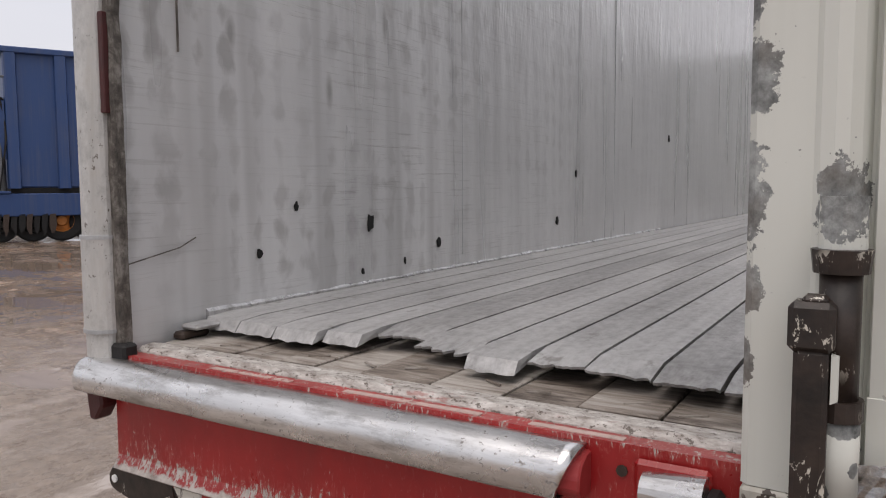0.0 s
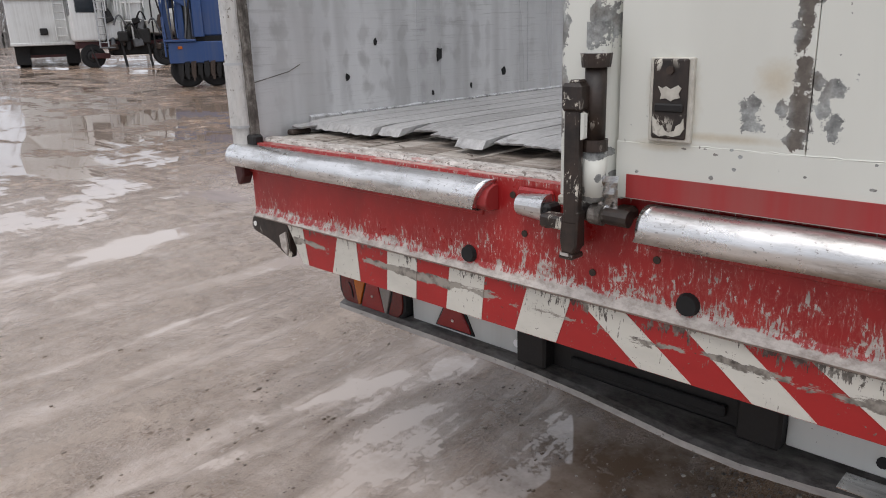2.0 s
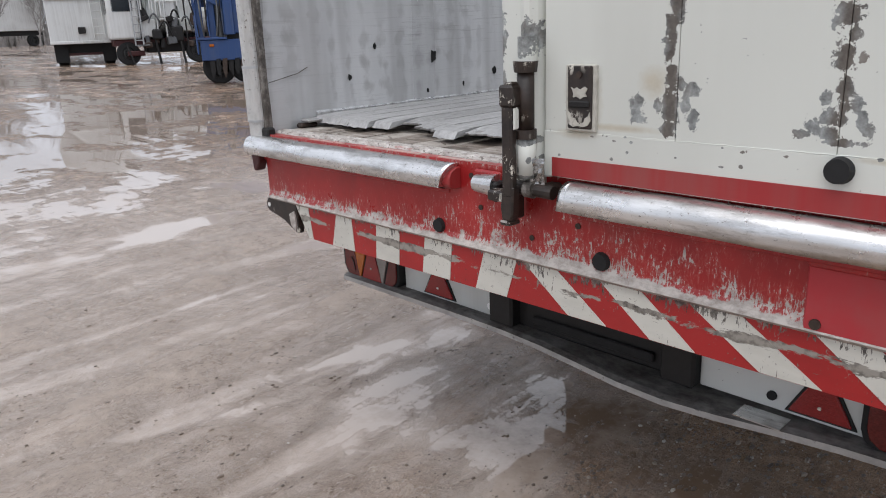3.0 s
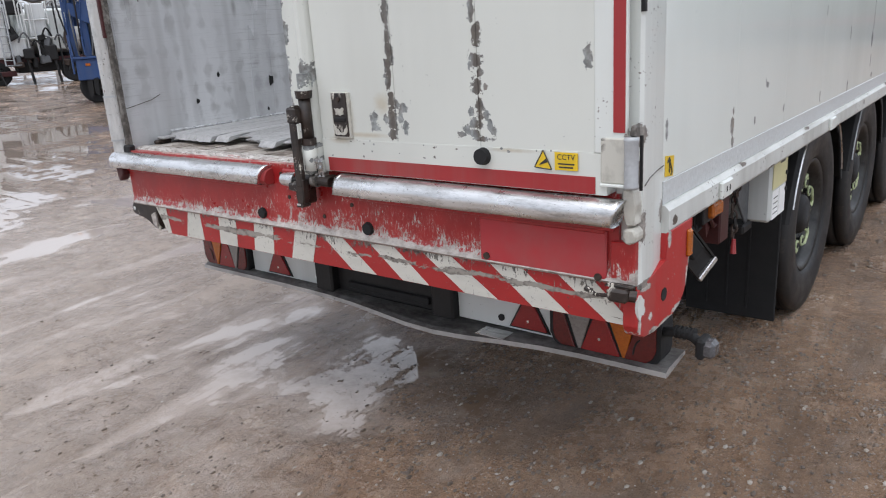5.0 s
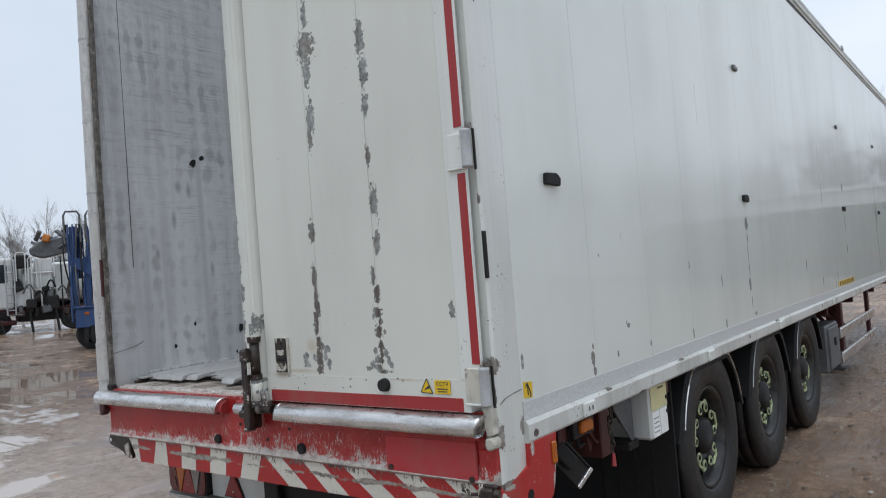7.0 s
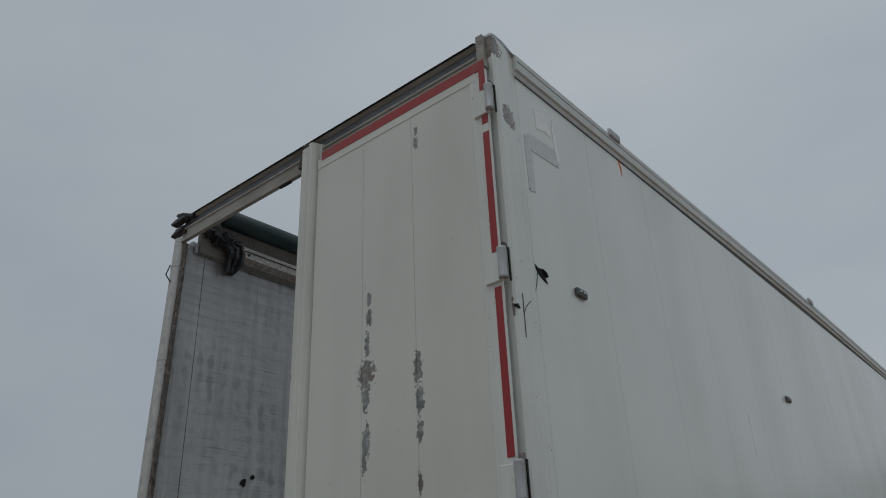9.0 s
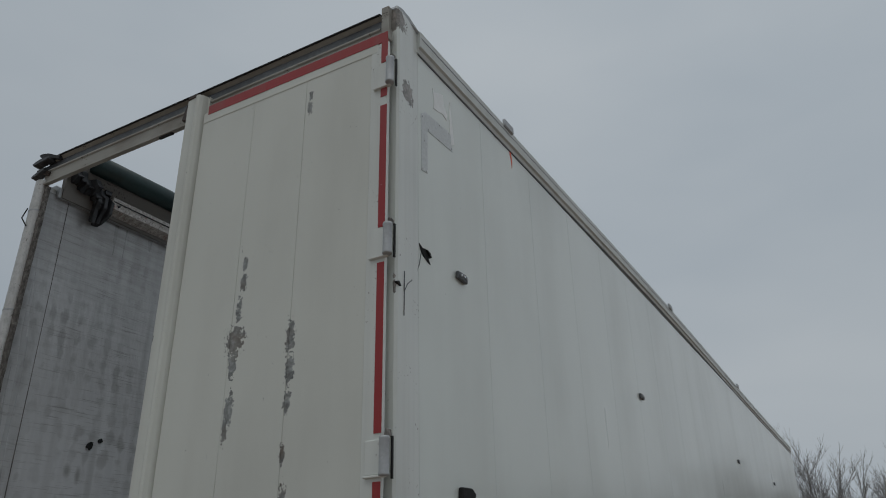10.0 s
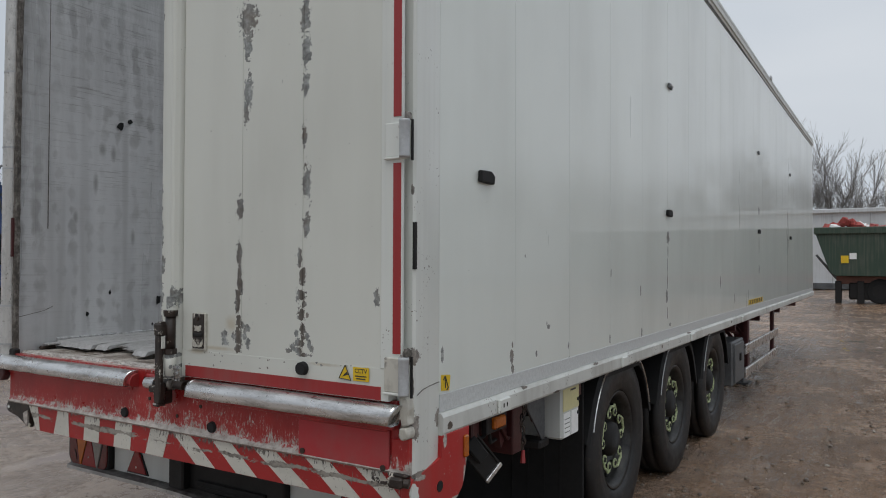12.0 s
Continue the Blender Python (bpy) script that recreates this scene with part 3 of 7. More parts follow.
def wet_mud():
    """Churned brown yard: mud with grit and tracks, damp sheen, and still water where the ground dips; part of the
    sheen and of the sky in the water is painted pale.
    """
    m = Mat("wet_mud_and_puddles", 0.5, coords="World")
    at = m.n.new("ShaderNodeAttribute")
    at.attribute_name = "wet"
    along = m.scaled(1.0, None, (0, 0, -1.66))
    track = m.noise((1.0, 9.0, 1.0), 6.0, 0.68, 0.35, along)
    drag = m.noise((7.0, 34.0, 7.0), 5.0, 0.72, 0.4, along)
    rag = m.math("ADD", m.math("MULTIPLY", m.math("SUBTRACT", m.noise(5, 8.0, 0.74, 0.8), 0.5), 0.050), m.math("MULTIPLY", m.math("SUBTRACT", m.noise(48, 5.0, 0.78), 0.5), 0.034))
    rag = m.math("ADD", rag, m.math("MULTIPLY", m.math("SUBTRACT", track, 0.5), 0.070))
    away = m.ramp(m.math("MULTIPLY", m.axis(0), -0.1), [(0.38, 0.0), (0.7, 1.0)])
    farther = m.ramp(m.math("MULTIPLY", m.axis(0), -0.1), [(0.65, 0.0), (1.0, 1.0)])
    along_side = m.ramp(m.math("MULTIPLY", m.axis(1), 0.1), [(0.25, 0.0), (0.7, 0.55)])
    sheet = m.math("SUBTRACT", m.noise((0.62, 1.0, 1.0), 9.0, 0.70, 0.0), m.math("SUBTRACT", 0.480, m.math("MULTIPLY", farther, 0.018)))
    rag = m.math("ADD", rag, m.math("MULTIPLY", m.math("MAXIMUM", away, along_side), m.math("MULTIPLY", sheet, 0.26)))
    wet = m.math("ADD", at.outputs["Fac"], rag)
    pool = m.ramp(m.math("ADD", m.math("MULTIPLY", wet, 28.0), 0.62), [(0.06, 0.0), (0.50, 0.40), (0.96, 1.0)])
    damp = m.ramp(m.math("ADD", m.math("MULTIPLY", wet, 18.0), 0.66), [(0.05, 0.0), (0.66, 1.0)])
    big, mid = m.noise(0.7, 6.0, 0.65), m.noise(7.0, 9.0, 0.78, 0.3)
    grit = m.noise(110, 6.0, 0.82)
    f = m.math("ADD", m.math("MULTIPLY", big, 0.22), m.math("ADD", m.math("MULTIPLY", mid, 0.28), m.math("MULTIPLY", grit, 0.28)))
    f = m.math("ADD", f, m.math("ADD", m.math("MULTIPLY", track, 0.12), m.math("MULTIPLY", drag, 0.10)))
    # Pale to west and east: lighter silt, and sky sheen painted into it.
    pale = m.math("ADD", m.math("MULTIPLY", m.axis(0), -0.42), m.math("MULTIPLY", m.axis(1), -0.22))
    pale = m.math("ADD", pale, m.math("MULTIPLY", m.math("MULTIPLY", m.math("MAXIMUM", m.math("SUBTRACT", m.axis(0), 0.2), 0.0), m.ramp(m.math("MULTIPLY", m.axis(1), 0.1), [(0.28, 1.0), (0.48, 0.0)])), 1.5))
    pale = m.ramp(m.math("ADD", pale, m.math("MULTIPLY", m.math("SUBTRACT", m.noise(1.6, 6.0, 0.7), 0.5), 1.5)), [(0.36, 0.05), (0.80, 1.0)])
    pale = m.math("MULTIPLY", pale, m.math("SUBTRACT", 1.0, m.math("MULTIPLY", farther, 0.75)))
    silt = m.ramp(f, [(0.38, (0.19, 0.140, 0.106)), (0.5, (0.415, 0.330, 0.270)), (0.61, (0.58, 0.482, 0.407))])
    clay = m.ramp(f, [(0.38, (0.115, 0.062, 0.034)), (0.5, (0.36, 0.217, 0.128)), (0.60, (0.62, 0.45, 0.32))])
    ground = m.mix(pale, clay, silt)
    ground = m.mix(m.math("MULTIPLY", damp, 0.55), ground, m.mix(0.5, ground, (0.10, 0.066, 0.047)))
    stones = m.ramp(m.noise((120, 90, 100), 3.0, 0.6), [(0.645, 0.0), (0.67, 0.9)])
    clod = m.ramp(m.noise((32, 62, 40), 5.0, 0.72, 0.4, along), [(0.37, 0.85), (0.44, 0.0)])
    clod = m.math("MULTIPLY", clod, m.ramp(m.noise(2.4, 5.0, 0.7), [(0.42, 0.0), (0.56, 1.0)]))
    land_wet = m.math("SUBTRACT", 1.0, pool)
    grain = m.ramp(m.noise((150, 190, 170), 4.0, 0.75), [(0.36, 0.75), (0.43, 0.0)])
    grain = m.math("MULTIPLY", grain, m.ramp(m.noise(3.3, 5.0, 0.7), [(0.38, 0.25), (0.58, 1.0)]))
    ground = m.mix(grain, ground, m.mix(pale, (0.040, 0.024, 0.016), (0.105, 0.075, 0.056)))
    chalk = m.ramp(m.noise((210, 170, 190), 3.0, 0.6), [(0.655, 0.0), (0.68, 0.85)])
    ground = m.mix(m.math("MULTIPLY", chalk, m.ramp(m.noise(4.1, 4.0, 0.6), [(0.40, 0.0), (0.60, 1.0)])), ground, (0.50, 0.43, 0.36))
    base = m.mix(m.math("MULTIPLY", stones, land_wet), ground, (0.52, 0.46, 0.40))
    base = m.mix(m.math("MULTIPLY", clod, land_wet), base, m.mix(pale, (0.045, 0.028, 0.020), (0.125, 0.090, 0.068)))
    lump = m.ramp(m.noise((4.5, 8.0, 5.0), 8.0, 0.74, 0.3), [(0.43, 0.8), (0.53, 0.0)])
    lump = m.math("MULTIPLY", lump, m.math("MULTIPLY", land_wet, m.math("MAXIMUM", m.math("MULTIPLY", m.math("ADD", away, farther), 0.5), along_side)))
    base = m.mix(lump, base, (0.062, 0.040, 0.026))
    # Pale puddle colour stands in for part of the sky's reflection.
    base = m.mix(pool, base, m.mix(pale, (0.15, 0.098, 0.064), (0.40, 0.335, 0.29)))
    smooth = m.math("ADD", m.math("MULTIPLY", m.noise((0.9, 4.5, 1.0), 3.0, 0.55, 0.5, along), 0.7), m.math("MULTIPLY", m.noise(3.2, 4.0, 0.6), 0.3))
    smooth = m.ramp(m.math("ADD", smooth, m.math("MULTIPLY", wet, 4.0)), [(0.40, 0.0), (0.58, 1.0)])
    film = m.mix(smooth, m.ramp(mid, [(0.35, 0.24), (0.65, 0.46)]), (0.10, 0.10, 0.10))
    film = m.math("ADD", film, m.math("MULTIPLY", m.math("SUBTRACT", 1.0, pale), -0.07))
    # The smooth film is tinted paler too, a sheen put into the colour.
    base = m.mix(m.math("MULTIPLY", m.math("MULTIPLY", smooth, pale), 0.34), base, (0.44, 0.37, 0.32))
    m.set(Base_Color=base, Roughness=m.mix(pool, film, (0.03, 0.03, 0.03)), Specular_IOR_Level=m.ramp(pool, [(0.0, 0.5), (1.0, 0.62)]))
    relief = m.math("ADD", m.math("MULTIPLY", m.noise(20, 8.0, 0.76), 0.7), m.math("ADD", m.math("MULTIPLY", grit, 0.40), m.math("MULTIPLY", drag, 0.22)))
    m.bump(m.math("MULTIPLY", m.math("MULTIPLY", relief, m.math("SUBTRACT", 1.5, m.math("MULTIPLY", pale, 0.6))), m.math("MULTIPLY", land_wet, m.math("SUBTRACT", 1.0, m.math("MULTIPLY", smooth, 0.55)))), 0.9, 0.024)
    return m.m


M_RED = red_paint()
M_FILMW = stripe_film("white_warning_film", (0.60, 0.58, 0.52))
M_FILMR = stripe_film("red_warning_film", (0.36, 0.018, 0.018))
M_FADED = painted("faded_red_paint", (0.44, 0.034, 0.042), 0.45, dirt=0.35, streak=(6, 6, 5), bare=(0.5, 0.35, 0.33), chips=0.78)
M_PINK = painted("worn_reflective_tape", (0.56, 0.40, 0.36), 0.4, dirt=0.5, streak=(60, 40, 40), chips=0.56, bare=(0.33, 0.04, 0.04))
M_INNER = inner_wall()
M_PLANK = plank_metal()
M_WOOD = old_wood()
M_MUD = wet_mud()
M_BLUE = painted("blue_machine_paint", (0.020, 0.058, 0.175), 0.45, dirt=0.2, chips=0.76, bare=(0.10, 0.09, 0.08))
M_GREEN = painted("green_tipper_paint", (0.034, 0.062, 0.043), 0.45, dirt=0.4)
M_FARWHITE = painted("far_white_paint", (0.66, 0.67, 0.66), 0.45, dirt=0.3)
M_RIM = simple("orange_rim_paint", (0.45, 0.16, 0.03), 0.55, 0.0, 0.4)
M_STEELRIM = simple("grey_wheel_rim", (0.040, 0.040, 0.039), 0.40, 0.5, 0.7, 14.0, 0.4)
M_RAGS = simple("red_scrap", (0.36, 0.06, 0.05), 0.6, 0.0, 0.6, 6.0, 0.3)
M_SCRAP = simple("grey_scrap_metal", (0.12, 0.125, 0.13), 0.5, 0.4, 0.6, 3.0, 0.3)
# Bark is paled to stand in for haze over the distance.
M_BARK = simple("hazed_bark", (0.27, 0.255, 0.245), 0.85, 0.0, 0.4, 3.0, 0.4)
def pebbles():
    m = Mat("wet_pebble", 0.4)
    isl = m.n.new("ShaderNodeNewGeometry").outputs["Random Per Island"]
    col = m.ramp(isl, [(0.0, (0.045, 0.032, 0.024)), (0.40, (0.14, 0.100, 0.072)), (0.86, (0.27, 0.205, 0.155)), (0.92, (0.50, 0.44, 0.37)), (1.0, (0.62, 0.58, 0.52))])
    m.set(Base_Color=m.mix(m.noise(90, 3.0, 0.6), col, (0.12, 0.09, 0.07)), Roughness=0.38)
    return m.m


M_STONE = pebbles()
M_GLASS = simple("dark_glass", (0.02, 0.025, 0.03), 0.08, 0.0, 0.2)
M_HOLE = simple("torn_dark_gap", (0.008, 0.008, 0.008), 0.9, 0.0, 0.2)
M_CLAD = painted("pale_cladding", (0.62, 0.64, 0.66), 0.45, dirt=0.2)

# ---- building tools ----


def part(name, bm, material, parent=None, label="", smooth=False):
    """Links a bmesh as one mesh object under a thing or a part."""
    me = bpy.data.meshes.new(name)
    bmesh.ops.recalc_face_normals(bm, faces=bm.faces)
    bm.to_mesh(me)
    bm.free()
    for mt in (material if isinstance(material, (list, tuple)) else [material]):
        me.materials.append(mt)
    if smooth:
        me.shade_smooth()
    ob = new(name, me)
    if parent is not None:
        ob.parent = parent
    if label:
        tagged(ob, label)
    return ob


def thing(name, label, category, group="", kind="", at=None):
    ob = new(name)
    ob.empty_display_size = 0.2
    if at is not None:
        ob.matrix_world = at
    return tagged(ob, label, category, group, kind)


def box(x0, x1, y0, y1, z0, z1, bevel=0.0, bm=None, seg=1):
    own = bm is None
    b = bmesh.new()
    vs = [b.verts.new((x, y, z)) for x in (x0, x1) for y in (y0, y1) for z in (z0, z1)]
    for f in ((0, 1, 3, 2), (4, 6, 7, 5), (0, 4, 5, 1), (2, 3, 7, 6), (0, 2, 6, 4), (1, 5, 7, 3)):
        b.faces.new([vs[i] for i in f])
    if bevel:
        bmesh.ops.bevel(b, geom=list(b.edges), offset=bevel, segments=seg, affect="EDGES", profile=0.6)
    if own:
        return b
    join(bm, b)
    return bm


def join(bm, other):
    me = bpy.data.meshes.new("tmp")
    other.to_mesh(me)
    other.free()
    bm.from_mesh(me)
    bpy.data.meshes.remove(me)
    return bm


def prism(poly, axis, a, b, bevel=0.0, bm=None):
    """A 2D outline pushed along an axis; for x the outline is (y, z), for y it is (x, z), for z it is (x, y)."""
    def at(p, d):
        return {"x": (d, p[0], p[1]), "y": (p[0], d, p[1]), "z": (p[0], p[1], d)}[axis]
    own = bmesh.new()
    lo = [own.verts.new(at(p, a)) for p in poly]
    hi = [own.verts.new(at(p, b)) for p in poly]
    own.faces.new(lo)
    own.faces.new(hi[::-1])
    for i in range(len(poly)):
        j = (i + 1) % len(poly)
        own.faces.new((lo[i], lo[j], hi[j], hi[i]))
    if bevel:
        bmesh.ops.bevel(own, geom=list(own.edges), offset=bevel, segments=1, affect="EDGES")
    if bm is None:
        return own
    return join(bm, own)


def rod(p, q, r, sides=12, r2=None, bm=None, caps=True):
    own = bm is None
    bm = bm or bmesh.new()
    p, q = Vector(p), Vector(q)
    d = (q - p).normalized()
    u = d.orthogonal().normalized()
    v = d.cross(u)
    rings = []
    for c, rr in ((p, r), (q, r if r2 is None else r2)):
        rings.append([bm.verts.new(c + rr * (math.cos(2 * math.pi * i / sides) * u + math.sin(2 * math.pi * i / sides) * v)) for i in range(sides)])
    for i in range(sides):
        j = (i + 1) % sides
        bm.faces.new((rings[0][i], rings[0][j], rings[1][j], rings[1][i]))
    if caps:
        bm.faces.new(rings[0][::-1])
        bm.faces.new(rings[1])
    return bm


def pipe(points, r, sides=8, bm=None):
    """A bent round bar through the points."""
    bm = bm or bmesh.new()
    pts = [Vector(p) for p in points]
    rings = []
    u = None
    for i, p in enumerate(pts):
        d = (pts[min(i + 1, len(pts) - 1)] - pts[max(i - 1, 0)]).normalized()
        u = d.orthogonal().normalized() if u is None else (u - d * u.dot(d)).normalized()
        v = d.cross(u)
        rings.append([bm.verts.new(p + r * (math.cos(2 * math.pi * k / sides) * u + math.sin(2 * math.pi * k / sides) * v)) for k in range(sides)])
    for a, b in zip(rings, rings[1:]):
        for k in range(sides):
            j = (k + 1) % sides
            bm.faces.new((a[k], a[j], b[j], b[k]))
    bm.faces.new(rings[0][::-1])
    bm.faces.new(rings[-1])
    return bm


def lathe(profile, sides=40, closed=True, axis="x"):
    """A profile of (along the axis, radius) turned about the x axis."""
    bm = bmesh.new()
    rings = []
    for a, r in profile:
        rings.append([bm.verts.new((a, r * math.cos(2 * math.pi * i / sides), r * math.sin(2 * math.pi * i / sides))) for i in range(sides)])
    pairs = list(zip(rings, rings[1:])) + ([(rings[-1], rings[0])] if closed else [])
    for a, b in pairs:
        for i in range(sides):
            j = (i + 1) % sides
            bm.faces.new((a[i], a[j], b[j], b[i]))
    return bm


def sheet(o, u, v, nu, nv, height=None):
    """A grid from corner o along u and v, pushed along its normal by height(point)."""
    bm = bmesh.new()
    o, u, v = Vector(o), Vector(u), Vector(v)
    n = u.cross(v).normalized()
    g = []
    for i in range(nu + 1):
        row = []
        for j in range(nv + 1):
            p = o + u * (i / nu) + v * (j / nv)
            row.append(bm.verts.new(p + n * (height(p) if height else 0)))
        g.append(row)
    for i in range(nu):
        for j in range(nv):
            bm.faces.new((g[i][j], g[i + 1][j], g[i + 1][j + 1], g[i][j + 1]))
    return bm


def nz(x, y, z=0.0):
    return noise.noise(Vector((x, y, z)))


def words(body, size, m, material, parent, name="lettering"):
    cu = bpy.data.curves.new("text", "FONT")
    cu.body, cu.size, cu.extrude, cu.align_x, cu.align_y = body, size, 0.0004, "CENTER", "CENTER"
    tmp = bpy.data.objects.new("text", cu)
    me = bpy.data.meshes.new_from_object(tmp)
    bpy.data.objects.remove(tmp)
    me.materials.clear()
    me.materials.append(material)
    ob = new(name, me)
    ob.parent = parent
    ob.matrix_local = m
    return ob


# ---- ground ----
RISE0 = -4.0


def land(x, y):
    """Large shape of the yard: it rises gently to the west."""
    d = max(0.0, min(60.0, RISE0 - x))
    e = max(0.0, min(1.0, (y - 1.1) / 1.4))
    return 0.0225 * d * d / (d + 3.0) - 0.055 * e * e * (3 - 2 * e)


PUDDLES = ((-3.39, 0.4, 0.75, 0.055, 1.64), (-3.0, 0.7, 0.5, 0.055, 1.8), (-2.77, 0.7, 0.5, 0.05, 1.68), (-2.6, -0.3, 0.5, 0.05, 1.25), (-2.05, -0.5, 0.35, 0.045, 1.5), (-2.12, 0.35, 0.5, 0.17, 1.6),
           (-1.55, 0.45, 0.42, 0.24, 1.5), (-1.50, 0.75, 0.35, 0.26, 1.4), (-1.78, 0.6, 0.40, 0.20, 1.6), (-2.45, 0.95, 0.30, 0.16, 1.5), (-1.95, 0.85, 0.30, 0.20, 1.6), (-1.00, 0.60, 0.42, 0.26, 0.3), (-0.60, 0.55, 0.36, 0.11, 1.3), (-2.5, 0.65, 0.35, 0.06, 1.7), (-3.9, 0.2, 0.7, 0.06, 1.7), (-1.62, 0.45, 0.62, 0.24, 0.55), (-1.35, 0.72, 0.30, 0.16, 0.2), (-1.32, 0.12, 0.22, 0.14, 0.5),  (-4.4, 1.0, 0.8, 0.14, 1.6), (-7.6, 1.9, 1.0, 0.35, 1.7), (-5.6, 0.9, 0.7, 0.16, 1.8), (-11.6, 2.2, 2.2, 0.9, 1.5), (-17.4, 5.4, 2.0, 0.7, 0.9),
           (-0.25, 0.15, 0.35, 0.10, 0.9), (0.35, 1.9, 0.4, 0.10, 1.4), (-1.85, 0.82, 0.60, 0.20, -0.27), (-1.40, 0.30, 0.28, 0.13, 1.4), (-2.28, 0.40, 0.40, 0.09, 1.45), (-2.6, 0.55, 0.45, 0.08, 1.35), (-9.4, 1.2, 1.6, 0.7, 1.5), (-7.0, 0.0, 1.3, 0.30, 1.6), (-14.5, 3.2, 2.4, 1.2, 1.2))


def mud(x, y):
    """Height of the mud above the large shape, and how far it lies below standing water."""
    a, b = 0.31 * y + 0.95 * x, 0.95 * y - 0.31 * x
    far = min(1.0, max(0.0, (-x - 3.0) / 6.0))
    h = 0.020 * nz(a * 1.9, b * 0.42, 3.1) + 0.012 * nz(x * 2.3, y * 2.3, 7.7) + 0.007 * nz(x * 7, y * 7, 1.3) + 0.0045 * nz(x * 19, y * 19, 5.0) + 0.003 * nz(x * 43, y * 43, 8.0)
    h += 0.014 * nz(a * 0.5, b * 0.25, 12.0)
    dip = 0.0
    for px, py, rl, rw, ang in PUDDLES:
        dx, dy = x - px, y - py
        if abs(dx) > 3 * rl or abs(dy) > 3 * rl:
            continue
        s = (dx * math.cos(ang) + dy * math.sin(ang)) / rl
        w = (-dx * math.sin(ang) + dy * math.cos(ang)) / rw
        dip = max(dip, (0.018 if rw < 0.07 else 0.034) * math.exp(-(s * s + w * w)))
    h -= dip
    level = -0.0165 + 0.010 * far
    return max(h, level), level - h


def steps(lo, hi, fine, far):
    out = [lo + i * fine for i in range(int((hi - lo) / fine) + 1)]
    d = fine
    a, b = out[0], out[-1]
    while b < far or a > -far:
        d *= 1.13
        a -= d
        b += d
        out = [a, *out, b]
    return out


gx, gy = steps(-5.5, 2.6, 0.03, 700.0), steps(-1.4, 3.4, 0.03, 700.0)
verts, wet, faces = [], [], []
for x in gx:
    for y in gy:
        h, w = mud(x, y)
        verts.append((x, y, land(x, y) + h))
        wet.append(w)
ny = len(gy)
for i in range(len(gx) - 1):
    for j in range(ny - 1):
        k = i * ny + j
        faces.append((k, k + ny, k + ny + 1, k + 1))
g_me = bpy.data.meshes.new("ground")
g_me.from_pydata(verts, [], faces)
g_me.attributes.new("wet", "FLOAT", "POINT").data.foreach_set("value", wet)
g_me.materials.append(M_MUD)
g_me.shade_smooth()
tagged(new("ground", g_me), "wet brown muddy yard with puddles and tyre tracks", "ground", kind="structure")

rng = random.Random(4)
pv, pf = [], []
for i in range(80000):
    if i >= 63500:
        x, y = rng.triangular(-1.3, 1.9, 0.2), rng.uniform(-0.9, 2.3)
    elif i >= 60000:
        x, y = rng.gauss(-1.15, 0.24), rng.gauss(0.55, 0.36)
    elif i < 48000:
        x, y = rng.triangular(-4.5, 2.6, -0.3), rng.uniform(-1.2, 2.4)
    else:
        x, y = rng.uniform(-1.0, 5.0), rng.uniform(1.5, 12.0)
    h, w = mud(x, y)
    if i < 60000 and rng.random() > 0.28 + 1.0 * nz(x * 1.3, y * 1.3, 40.0) + 0.9 * nz(x * 5, y * 5, 60.0) + (0.30 if x > -0.9 else -0.1):
        continue
    if w > -0.001 and rng.random() < (0.85 if i < 60000 else 0.6):
        continue
    s = 0.0013 + (0.0085 if x > -1.3 else 0.0065) * rng.random() ** 7
    if y > 3.0:
        s *= 2.4
    o = Vector((x, y, land(x, y) + h + s * 0.25))
    k = len(pv)
    tw = rng.uniform(0, 6.3)
    flat = rng.uniform(0.9, 1.9)
    for dz, ring in ((-0.5, 1), (0.10, 1.0), (0.42, 0.5)):
        for q in range(5):
            an = tw + 2 * math.pi * q / 5
            rr = s * ring * rng.uniform(0.7, 1.2)
            pv.append(o + Vector((rr * math.cos(an), rr * math.sin(an) * flat, s * dz)))
    for r0 in (0, 5):
        for q in range(5):
            n = (q + 1) % 5
            pf.append((k + r0 + q, k + r0 + n, k + r0 + 5 + n, k + r0 + 5 + q))
    pf.append(tuple(k + 10 + q for q in range(5)))
p_me = bpy.data.meshes.new("gravel")
p_me.from_pydata(pv, [], pf)
p_me.materials.append(M_STONE)
tagged(new("gravel", p_me), "small pale stones scattered over the wet mud", "gravel", kind="stuff")

# ---- semi-trailer ----
END = 13.9
XL, XLI, XRI = -2.532, -2.452, -0.085
ZF = 1.155
trailer = thing("semi_trailer", "old white walking-floor semi-trailer with one rear door open, red rear sill", "trailer")


def wavy(p):
    return 0.004 * nz(p.y * 1.6, p.z * 0.55, 2.0) + 0.0025 * nz(p.y * 5.5, p.z * 0.8, 9.0)


# side walls
left_wall = part("side_wall", box(XL, XLI - 0.012, 0.03, END, 1.02, 3.80, 0.004), M_FARWHITE, trailer, "dented aluminium side wall, inside face rubbed grey")
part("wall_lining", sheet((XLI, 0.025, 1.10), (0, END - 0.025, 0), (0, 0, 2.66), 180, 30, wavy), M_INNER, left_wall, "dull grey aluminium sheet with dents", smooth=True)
for y in (0.183, 1.45, 3.2):
    part("lining_seam", box(XLI - 0.002, XLI + 0.0030, y, y + (0.0014 if y > 1 else 0.003), 1.2 if y > 1 else 1.75, 3.74), M_RAIL if y > 1 else M_SEAL, left_wall)
